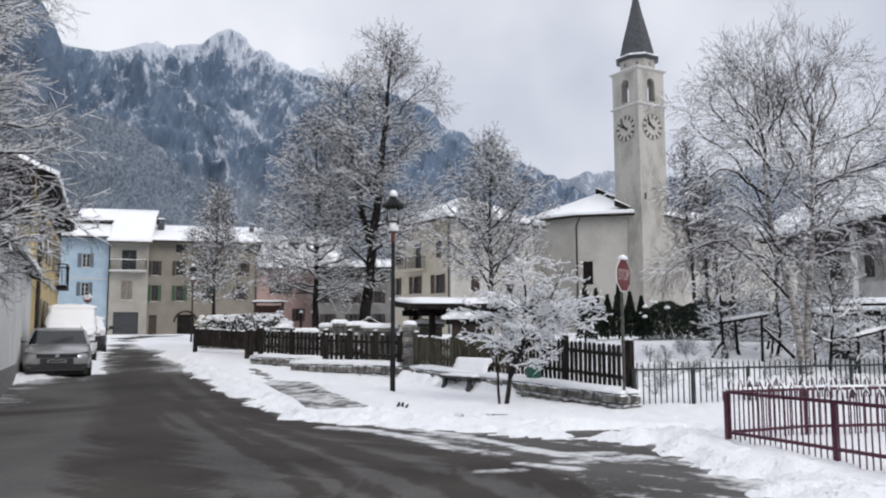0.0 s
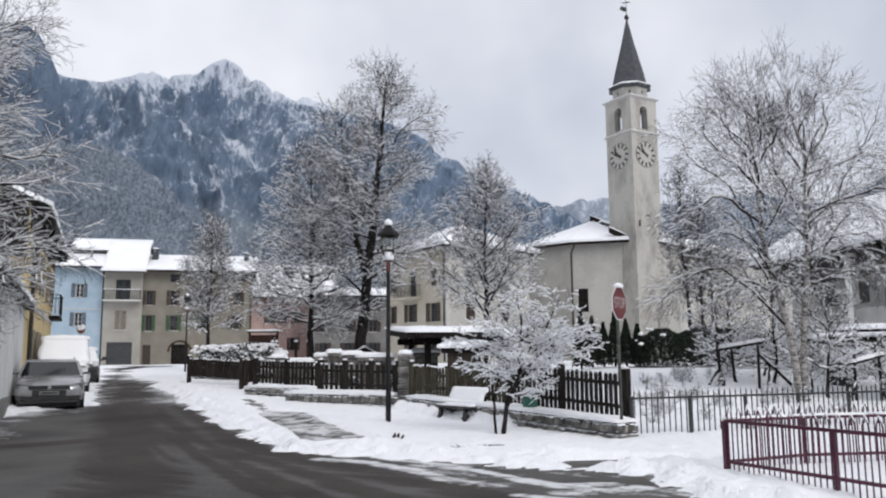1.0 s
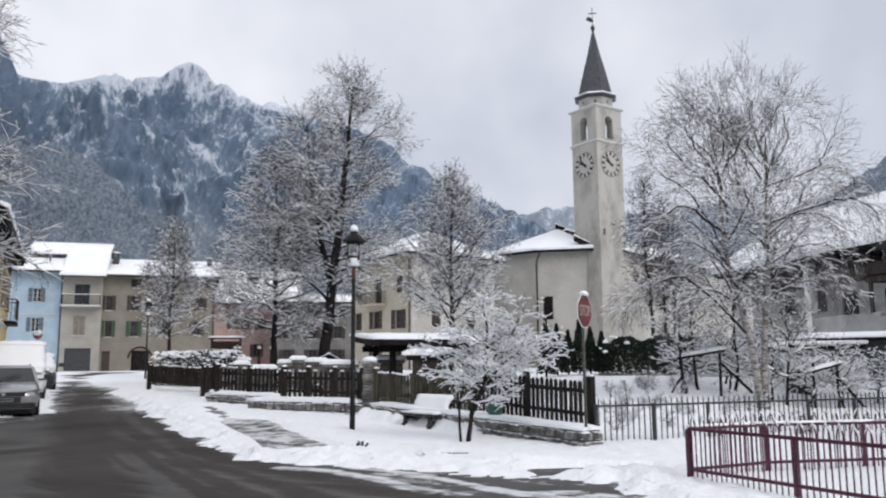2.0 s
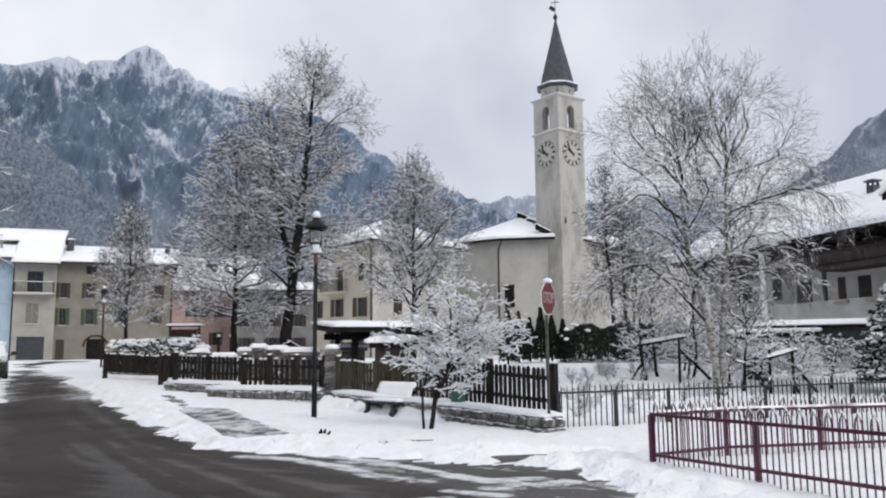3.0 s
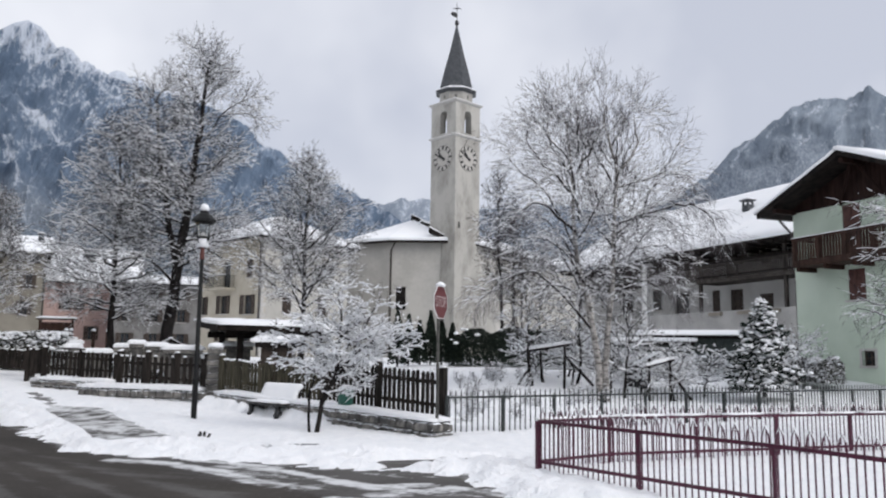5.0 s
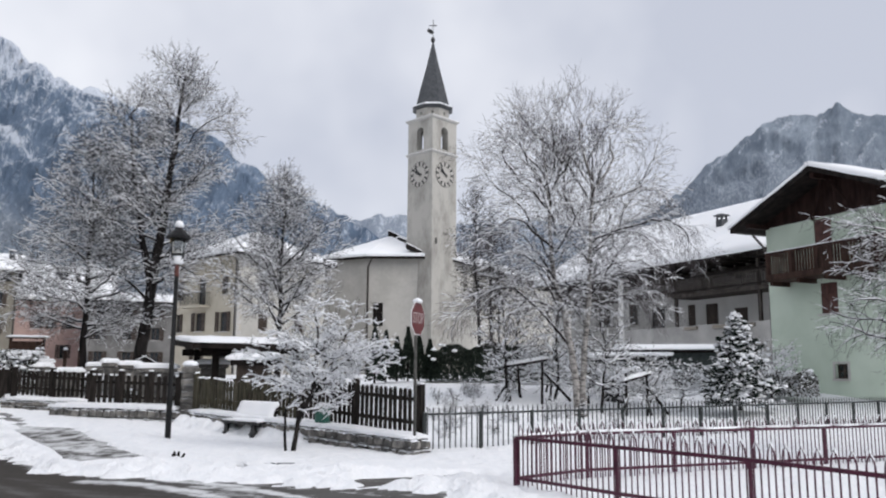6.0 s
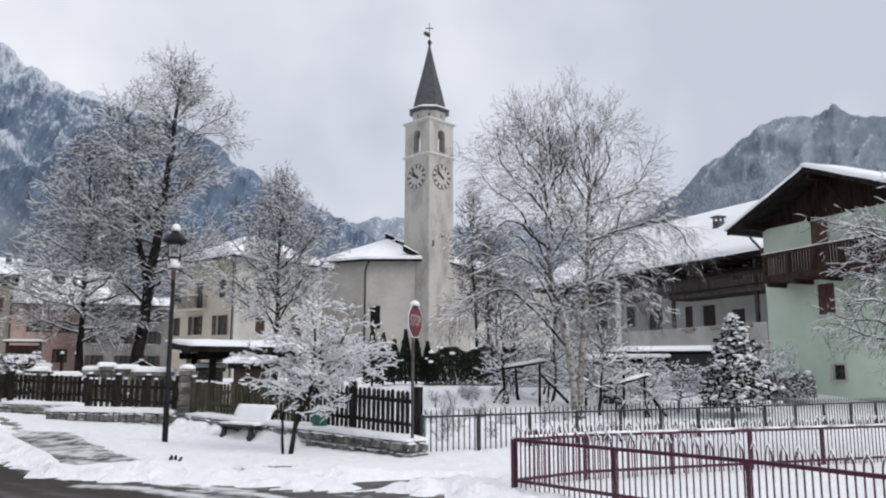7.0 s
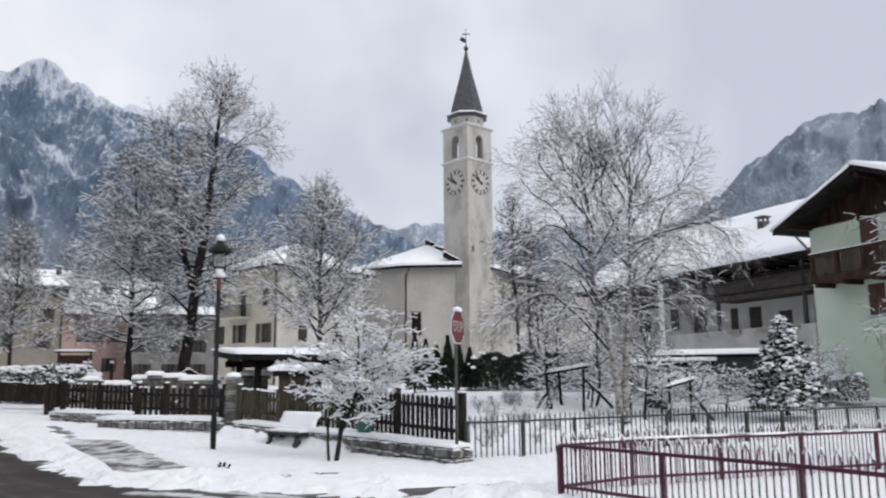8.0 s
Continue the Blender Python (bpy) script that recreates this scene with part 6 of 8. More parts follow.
    s = crown_tree(rng, (2.45, 41.9, 1.0), 10.5, 0.17, (0.01, 0.0), 40, 0.27, lambda f: np.interp(f, [0.25, 0.5, 0.75, 1], [3.8, 3.7, 1.9, 0.4]), lambda f: 18 + 46 * f, style(per_metre=(0, 4.6, 7.5, 6.0), thin=0.0075, lift=lambda p, lev: 0.02))
    tree("rounded bare tree before the villa, grey with frost", "park trees", s, snow=0.012, snow_levels=(1, 2, 3), kept=0.8)
    rng = random.Random(14)
    s = crown_tree(rng, (-14.0, 50.0, 1.2), 9.2, 0.13, (0, 0), 38, 0.25, lambda f: np.interp(f, [0.25, 0.5, 0.8, 1], [2.0, 2.0, 1.3, 0.4]), lambda f: 18 + 48 * f, style(per_metre=(0, 5.0, 8.0, 6.0), thin=0.011, length=((2, 3), (0.6, 1.1), (0.3, 0.6), (0.16, 0.3))))
    tree("slim bare tree by the houses, thick with snow", "park trees", s, snow=0.013, snow_levels=(1, 2, 3), kept=0.75)
    for seed, x, yy, h in ((15, 13.35, 43.6, 10.8), (16, 14.6, 45.0, 9.6)):
        rng = random.Random(seed)
        s = crown_tree(rng, (x, yy, 1.2), h, 0.12, (0.0, 0.0), 26, 0.3, lambda f: np.interp(f, [0.3, 0.6, 1], [1.5, 1.5, 0.5]), lambda f: 40 + 30 * f, style(per_metre=(0, 3.6, 6.0, 6.0), thin=0.008))
        tree("bare upright tree behind the birch beside the church", "park trees", s, twig=DARK_TWIG, snow=0.010, snow_levels=(1, 2), kept=0.6)


def birch_tree():
    # two pale stems that fork into steep leaders; brush-like upright tops, hanging sprays on the outer and lower boughs
    rng, y = random.Random(21), 23.2
    ax = 10.35

    def hang(p, lev):
        out_ = min(1.0, abs(p.x - ax) / 3.2)
        up = 0.20 if p.z > 8.0 else 0.20 - 0.10 * (8.0 - p.z)
        return max(-0.20, up - 0.30 * out_) * (0.35 if lev < 2 else 1.0)

    st = style(per_metre=(0.9, 4.4, 9.0, 8.0), bare=(0.4, 0.12, 0.1, 0.1), angle=(44, 42, 38, 34), length=((0.7, 1.4), (0.5, 1.1), (0.35, 0.8), (0.2, 0.45)), steps=(7, 6, 4, 3), wander=(0.06, 0.07, 0.07, 0.07), lift=hang, thin=0.0036, stout=0.010)
    segs = []
    stems = (([(10.16, 0, 0.25), (10.0, 0, 2.2), (9.62, 0.05, 4.0), (9.42, 0.1, 5.1), (9.37, 0.15, 6.85), (9.28, 0.2, 8.46), (9.12, 0.25, 9.32)], 0.115, 0.014),
             ([(10.34, 0, 0.25), (10.36, 0, 2.3), (10.57, -0.05, 4.0), (10.58, -0.1, 5.3), (10.71, -0.15, 7.45)], 0.105, 0.045),
             ([(10.71, -0.15, 7.45), (10.36, -0.3, 8.46), (10.2, -0.35, 9.06), (10.3, -0.4, 9.4)], 0.05, 0.01),
             ([(10.71, -0.15, 7.36), (11.48, 0.1, 8.29), (11.53, 0.2, 8.97), (11.47, 0.25, 9.4)], 0.05, 0.01))
    for pts, r0, r1 in stems:
        shoots(rng, segs, along(rng, [(a, y + b, c) for a, b, c in pts], 3 * len(pts), 0.018), r0, r1, 0, st)
    limbs = (((10.58, 5.8), (10.05, 7.02), (10.0, 8.12), (9.95, 9.06)), ((10.69, 6.93), (11.8, 7.28), (12.22, 7.7), (12.4, 8.46)), ((11.3, 5.5), (11.75, 6.42), (12.2, 7.19), (13.0, 7.62), (13.6, 7.57), (13.9, 7.1)),
             ((10.67, 5.8), (12.3, 6.38), (13.2, 6.47), (13.8, 6.0), (14.1, 5.3)), ((10.41, 3.0), (10.8, 3.9), (11.3, 5.5), (11.9, 6.59), (12.1, 7.7)), ((9.45, 5.5), (8.15, 6.25), (7.2, 5.75), (6.6, 5.3)),
             ((9.86, 2.6), (8.2, 4.3), (7.1, 3.75), (6.6, 3.4)), ((9.4, 6.51), (7.9, 7.87), (7.6, 8.46)), ((9.25, 7.28), (8.65, 8.38), (8.6, 8.89), (8.4, 9.23)), ((9.4, 5.0), (8.5, 6.51), (7.4, 7.36), (7.0, 8.04)),
             ((10.6, 4.6), (11.9, 5.2), (13.0, 5.3), (13.9, 4.8)), ((9.7, 3.9), (8.9, 4.9), (7.8, 5.2), (7.2, 4.8)), ((10.55, 5.1), (11.5, 6.0), (12.8, 7.02), (13.5, 7.36)), ((9.38, 6.77), (9.0, 7.7), (8.2, 8.29), (8.0, 8.72)), ((9.8, 3.3), (9.0, 3.9), (8.2, 3.6), (7.6, 3.0)), ((10.45, 3.4), (11.3, 4.0), (12.2, 4.1), (12.9, 3.5)), ((10.0, 2.4), (9.5, 3.3), (9.0, 4.4), (8.6, 5.0)), ((10.5, 3.8), (11.1, 4.6), (11.6, 4.7), (12.2, 4.3)), ((9.6, 4.4), (8.8, 5.6), (8.0, 6.17), (7.2, 6.17)), ((10.6, 5.4), (11.3, 6.0), (12.1, 5.9), (12.7, 5.3)), ((10.7, 7.02), (10.9, 8.21), (10.85, 8.89), (10.9, 9.23)))
    for k, pts in enumerate(limbs):
        w = (0.25, -0.35, 0.15, -0.15, 0.4, -0.3)[k % 6]
        n = len(pts)
        shoots(rng, segs, along(rng, [(a, y + w * i, c) for i, (a, c) in enumerate(pts)], 3 * n, 0.03), 0.048 if k in (3, 4, 5, 6) else 0.032, 0.007, LIMB, st)
    turn = 0.0
    for k in range(22):
        z = 3.0 + 0.26 * k
        turn += 2.4
        x0, s_ = (9.5, 1) if k % 2 else (10.6, -1)
        dx, dy, L = 0.55 * math.cos(turn), math.sin(turn), rng.uniform(1.3, 2.1)
        shoots(rng, segs, along(rng, [(x0, y, z), (x0 + dx * L * 0.6, y + dy * L * 0.6, z + 0.55 * L), (x0 + dx * L, y + dy * L, z + 0.85 * L)], 7, 0.03), 0.03, 0.008, LIMB, st)
    tree("large twin-stemmed birch with drooping snowy twigs in the garden", "garden trees", segs, BIRCH, BIRCH_TWIG, snow=0.0105, snow_levels=(1, 2, 3), limb=DARK_TWIG, kept=0.6, base=(10.25, y, 0.25))
    shrub = style(per_metre=(3.0, 6.0, 7.0, 0), orders=3, length=((0.9, 1.7), (0.4, 0.8), (0.15, 0.4), (0.1, 0.2)), angle=(58, 52, 48, 40), thin=0.005, lift=lambda p, lev: 0.0)
    for j, (x, yy, h) in enumerate(((9.05, 26.2, 3.9), (9.9, 27.4, 3.6), (11.9, 25.2, 3.0), (11.0, 27.0, 3.4))):
        rng = random.Random(280 + j)
        s = crown_tree(rng, (x, yy, ground_z(x, yy)), h, 0.06, (-0.08 + 0.05 * j, 0.0), 15, 0.25, lambda f: 1.7 - 0.8 * f, lambda f: 15 + 40 * f, {**shrub, "orders": 4, "per_metre": (0, 4.5, 6.0, 6.0)})
        tree("tangled leafless shrub thick with snow under the birch", "garden trees", s, twig=DARK_TWIG, snow=0.019, snow_levels=(1, 2), kept=0.8)
    for j, (x, yy, h) in enumerate(((12.0, 26.5, 1.5), (13.2, 26.6, 1.4), (11.0, 27.6, 1.6), (14.6, 27.2, 1.5), (12.6, 28.6, 1.5), (18.6, 25.6, 1.4), (19.4, 26.6, 1.5), (13.8, 25.4, 1.3), (15.2, 26.0, 1.2), (10.2, 29.0, 1.2), (11.6, 29.4, 1.3))):
        rng = random.Random(60 + j)
        s = crown_tree(rng, (x, yy, ground_z(x, yy)), h, 0.05, (0.05 * (-1) ** j, 0), 12, 0.3, lambda f: 0.95, lambda f: -5 + 45 * f, shrub)
        tree("low pruned fruit tree under snow", "garden trees", s, twig=DARK_TWIG, snow=0.019, kept=0.7)
    rng = random.Random(8)
    for j in range(40):
        f = rng.random()
        x, yy = 4.3 + 6.0 * f + rng.uniform(-0.3, 0.3), 17.2 + 2.4 * f + rng.uniform(0, 4.5) + (6.5 if j > 22 else 0)
        s = []
        for q in range(5):
            s += grow(700 + 9 * j + q, (x, yy, ground_z(x, yy)), rng.uniform(0.25, 0.55), 0.008, (rng.uniform(-0.6, 0.6), rng.uniform(-0.6, 0.6)), k=(6, 4), start=(0.2, 0.2), angle=(45, 45), ratio=(0.45, 0.5), n=(4, 3, 2), lift=(0, 0, 0), wob=(0.15, 0.2, 0.2), min_r=0.004)
        tree("dry garden plant poking through the snow", "garden plants", s, snow=0.007)


def snow_bush():
    # one leaning stem with a wide flat-topped head in layers
    rng, y = random.Random(31), 16.3
    st = style(orders=3, per_metre=(3.2, 10.0, 16.0, 0), bare=(0.42, 0.15, 0.05, 0.1), angle=(60, 56, 50, 40), length=((0.35, 0.75), (0.22, 0.5), (0.1, 0.24), (0.1, 0.2)), steps=(6, 5, 3, 2), wander=(0.12, 0.17, 0.2, 0.1), lift=lambda p, lev: 0.02, thin=0.0035, stout=0.013)
    segs = []
    for pts, r in (([(1.24, 0, 0.15), (1.33, 0, 0.8), (1.49, 0.03, 1.13), (1.81, 0.05, 1.6), (2.14, 0.1, 2.28), (2.45, 0.1, 2.85)], 0.05), ([(1.12, 0.05, 0.15), (1.08, 0.05, 0.8), (1.19, 0.1, 1.26), (1.1, 0.1, 1.6)], 0.03), ([(1.33, 0, 0.75), (1.63, -0.1, 1.54), (1.62, -0.2, 2.4), (1.57, -0.2, 2.9)], 0.04)):
        shoots(rng, segs, along(rng, [(a, y + b, c) for a, b, c in pts], 10, 0.015), r, 0.01, 0, st)
    for k, pts in enumerate((((1.57, 1.33), (1.05, 1.84), (0.62, 2.05), (0.35, 2.15)), ((1.81, 1.58), (2.42, 1.76), (3.08, 1.9)), ((1.4, 0.95), (1.93, 1.05), (2.27, 1.32)), ((1.7, 1.45), (2.2, 1.95), (2.8, 2.3)), ((1.62, 1.8), (1.15, 2.2), (0.8, 2.5)), ((1.62, 1.9), (1.9, 2.4), (2.0, 2.7)), ((1.5, 1.2), (0.9, 1.5), (0.5, 1.65)), ((1.9, 1.75), (2.5, 2.05), (3.0, 2.1)), ((1.6, 1.4), (1.3, 2.0), (1.2, 2.6)))):
        w = (0.3, -0.3, 0.12, -0.5, 0.5, -0.15)[k % 6]
        shoots(rng, segs, along(rng, [(a, y + w * i, c) for i, (a, c) in enumerate(pts)], 8, 0.03), 0.024, 0.007, LIMB, st)
    turn = 1.0
    for k in range(13):
        turn += 2.4
        L, z = rng.uniform(0.7, 1.3) * (1.0 if k < 9 else 0.6), 1.35 + 0.08 * k
        d = Vector((math.cos(turn), math.sin(turn), 0.3))
        p = Vector((1.6 + 0.03 * k, y, z))
        shoots(rng, segs, along(rng, [p, p + d * L * 0.5, p + d * L], 7, 0.03), 0.02, 0.006, LIMB, st)
    tree("small ornamental tree smothered in fresh snow", "garden trees", segs, BARK, DARK_TWIG, snow=0.0125, kept=1.0, snow_levels=(1, 2, 3))


def side_trees():
    rng = random.Random(41)
    s = crown_tree(rng, (-8.6, 12.6, 0.1), 6.7, 0.16, (0.03, 0.02), 52, 0.34, lambda f: 3.1 - 1.3 * f, lambda f: -6 + 38 * f, style(per_metre=(0, 7.0, 10.0, 8.0), length=((2, 3), (0.5, 1.1), (0.25, 0.55), (0.12, 0.26)), angle=(60, 40, 38, 38), thin=0.0036, lift=lambda p, lev: -0.015), knees=8)
    tree("roadside tree with long snow-covered branches", "roadside trees", s, snow=0.0065, snow_levels=(1, 2, 3), kept=0.9)
    rng = random.Random(43)
    s = crown_tree(rng, (12.75, 12.3, 0.3), 4.4, 0.12, (-0.04, 0.05), 30, 0.42, lambda f: 2.4 - 0.8 * f, lambda f: 6 + 14 * f, style(per_metre=(0, 5.0, 9.0, 8.0), length=((2, 3), (0.45, 1.0), (0.22, 0.5), (0.12, 0.26)), thin=0.0028, wander=(0.1, 0.15, 0.16, 0.14), lift=lambda p, lev: -0.10), knees=8)
    tree("garden tree with heavy snow on drooping boughs", "garden trees", s, twig=DARK_TWIG, snow=0.0055, snow_levels=(1, 2, 3), kept=0.8)


def leaves(rng, pts, size, name, mat):
    """Many small leaf-like blades about the given places."""
    V, F = [], []
    for p in pts:
        a, b = Vector((rng.gauss(0, 1), rng.gauss(0, 1), rng.gauss(0, 0.6))).normalized(), Vector((rng.gauss(0, 1), rng.gauss(0, 1), rng.gauss(0, 1))).normalized()
        s = size * rng.uniform(0.6, 1.3)
        c = a.cross(b).normalized() * s * 0.5
        i = len(V)
        V += [p - a * s, p + c, p + a * s, p - c]
        F.append((i, i + 1, i + 2, i + 3))
    return fast_mesh(name, V, F, mat)


def evergreens():
    rng = random.Random(71)
    for j in range(6):
        f = j / 5
        x, y = 5.85 + 2.2 * f, 33.6 - 0.5 * f
        h = (2.3, 2.0, 1.7, 2.1, 1.8, 1.6)[j]
        t = thing("cypress", Matrix.Translation((x, y, ground_z(x, y) + 0.1)), "small dark upright cypress before the church", "tree", "row of cypresses")
        part("trunk", MB().tube([(0, 0, 0), (0, 0, h * 0.8)], [0.05, 0.015], 6), BARK, t)
        pts = []
        for q in range(2200):
            z = h * rng.random() ** 0.8
            r = 0.42 * (1 - (z / h) ** 1.3) * math.sqrt(rng.uniform(0.25, 1))
            a = rng.uniform(0, math.tau)
            pts.append(Vector((r * math.cos(a), r * math.sin(a), z + 0.1)))
        tagged(part("crown", leaves(rng, pts, 0.07, "crown", LEAF), LEAF, t), kind="stuff")
    for (x0, y0, x1, y1, h, w, mat, lab, snow_n) in ((7.9, 33.2, 13.0, 32.0, 1.5, 0.9, LEAF, "dark clipped laurel hedge specked with snow", 26), (-10.1, 34.6, -6.5, 32.6, 1.35, 0.6, HEDGE, "box hedge under a lumpy cap of snow", 330), (13.2, 31.4, 18.6, 29.2, 0.75, 0.4, FROST, "low frosted garden hedge below the sheds", 50), (18.9, 27.0, 19.7, 24.6, 0.9, 0.45, FROST, "frosted low shrubs along the chalet wall", 20)):
        t = thing("hedge", Matrix.Translation((x0, y0, ground_z(x0, y0) + 0.05)), lab, "hedge")
        L = math.hypot(x1 - x0, y1 - y0)
        d, nrm = Vector((x1 - x0, y1 - y0, 0)) / L, Vector((y0 - y1, x1 - x0, 0)) / L
        pts = []
        for q in range(int(2600 * L * h)):
            s = rng.random() * L
            hh = h * (0.78 + 0.34 * float(value_noise(np.array(s * 2.3), np.array(h), 5)))
            f = rng.random() ** 0.75
            half = w * (1 - f ** 3) ** 0.5 * (0.8 + 0.3 * float(value_noise(np.array(s * 3.1), np.array(f * 3), 6)))
            end = min(1, (s / 0.35) ** 0.5, ((L - s) / 0.35) ** 0.5)
            pts.append(d * s + nrm * half * rng.choice((-1, 1)) * math.sqrt(rng.uniform(0.2, 1)) * end + Vector((0, 0, 0.02 + hh * f * (0.6 + 0.4 * end))))
        tagged(part("foliage", leaves(rng, pts, 0.055, "foliage", mat), mat, t), kind="stuff")
        for q in range(int(L / 0.5)):
            s = 0.25 + 0.5 * q
            part("stem", MB().tube([d * s, d * s + Vector((rng.uniform(-0.1, 0.1), rng.uniform(-0.1, 0.1), h * 0.75))], [0.03, 0.012], 5), BARK, t)
        cap = MB()
        for q in range(snow_n):
            s, u = rng.random() * L, rng.uniform(-w, w) * 0.85
            c = d * s + nrm * u + Vector((0, 0, h * (1.02 - 0.25 * (u / w) ** 2 - 0.4 * rng.random() ** 4)))
            r = rng.uniform(0.05, 0.125)
            cap.loft([[c + Vector((r * k * math.cos(math.tau * j / 7), r * k * math.sin(math.tau * j / 7), zz * r)) for j in range(7)] for k, zz in ((0.6, -0.45), (1.0, -0.1), (0.75, 0.35), (0.2, 0.5))])
        if snow_n:
            tagged(part("snow", cap, SNOW_ROOF, t, "lumps of snow", smooth=True), kind="stuff")
    x, y = 16.4, 24.3
    t = thing("fir_tree", Matrix.Translation((x, y, 0.55)), "young fir tree with clods of snow on its boughs", "tree", "garden trees")
    H = 3.1
    part("trunk", MB().tube([(0, 0, 0), (0, 0, H)], [0.07, 0.01], 7), BARK, t)
    pts, cap = [], MB()
    for j in range(96):
        f = (j + 0.5) / 96
        z, ang = 0.25 + (H - 0.3) * f, j * 2.4
        L = 1.32 * (1 - f) ** 0.85 + 0.08
        L *= rng.uniform(0.5, 1.35)
        tipz = -0.12 + 0.3 * f
        for q in range(int(170 * L) + 20):
            s = rng.random() ** 0.7
            side = rng.gauss(0, 0.13 * L * (1.1 - s) + 0.03)
            pts.append(Vector((L * s * math.cos(ang) - side * math.sin(ang), L * s * math.sin(ang) + side * math.cos(ang), z + tipz * s + rng.gauss(0, 0.035))))
        for side_ in range(2):
            s = rng.uniform(0.35, 1.0)
            c = Vector((L * s * math.cos(ang), L * s * math.sin(ang), z + tipz * s + 0.05))
            for q in range(4):
                r = rng.uniform(0.035, 0.12) * (1.15 - 0.5 * f)
                o = c + Vector((rng.gauss(0, 0.16), rng.gauss(0, 0.16), rng.gauss(0, 0.07))) * (1.2 - f)
                wv = [rng.uniform(0.75, 1.25) for i in range(7)]
                cap.loft([[o + Vector((r * k * wv[i] * math.cos(math.tau * i / 7), r * k * wv[i] * math.sin(math.tau * i / 7), zz * r)) for i in range(7)] for k, zz in ((0.6, -0.4), (1.05, -0.1), (0.75, 0.35), (0.2, 0.5))])
    tagged(part("foliage", leaves(rng, pts, 0.075, "foliage", FIR), FIR, t), kind="stuff")
    tagged(part("snow", cap, SNOW_ROOF, t, "clods of snow", smooth=True), kind="stuff")


# ---- fences ----
def run(p, q):
    """A frame along a fence run from p to q: x along it, z up, with its length."""
    p, q = Vector(p), Vector(q)
    d = q - p
    return Matrix.Translation(p) @ pose(0, 0, 0, 0, 0, math.degrees(math.atan2(d.y, d.x))), math.hypot(d.x, d.y), d.z


def picket_fence(p, q, h, mat, label, pitch=0.135, w=0.09, posts=2.2, post_h=0.1, seed=0):
    m, L, dz = run(p, q)
    f = thing("picket_fence", m, label, "fence", "wooden park fences")
    rng = random.Random(seed)
    me = MB().loft([[(-w / 2, 0, 0), (w / 2, 0, 0), (w / 2, 0.022, 0), (-w / 2, 0.022, 0)], [(-w / 2, 0, h - 0.05), (w / 2, 0, h - 0.05), (w / 2, 0.022, h - 0.05), (-w / 2, 0.022, h - 0.05)], [(-w * 0.22, 0, h), (w * 0.22, 0, h), (w * 0.22, 0.022, h), (-w * 0.22, 0.022, h)]]).mesh("picket", mat)
    cap = MB().box(-w * 0.4, w * 0.4, -0.012, 0.034, h - 0.008, h + 0.035).mesh("snow", SNOW_ROOF)
    n = int(L / pitch)
    for k in range(n):
        u = pitch * (k + 0.5)
        pk = part("picket", me, mat, f, m=Matrix.Translation((u, -0.03, dz * u / L + rng.uniform(-0.015, 0.015))) @ pose(0, 0, 0, 0, rng.uniform(-1.2, 1.2), 0))
        if rng.random() < 0.6:
            part("snow", cap, SNOW_ROOF, pk)
    for z in (0.18, h - 0.24):
        part("rail", MB().loft([[(0, 0.0, z), (0, 0.05, z), (0, 0.05, z + 0.08), (0, 0.0, z + 0.08)], [(L, 0.0, z + dz), (L, 0.05, z + dz), (L, 0.05, z + dz + 0.08), (L, 0.0, z + dz + 0.08)]]), mat, f)
    k = 0
    cnt = max(1, round(L / posts))
    for k in range(cnt + 1):
        u = L * k / cnt
        po = part("post", MB().box(u - 0.06, u + 0.06, -0.045, 0.09, dz * u / L - 0.45, dz * u / L + h + post_h), mat, f, bevel=0.008)
        part("snow", MB().lathe(u, 0.02, [(0.07, dz * u / L + h + post_h), (0.06, dz * u / L + h + post_h + 0.025), (0.02, dz * u / L + h + post_h + 0.04)], 8), SNOW_ROOF, po, smooth=True)
    return f


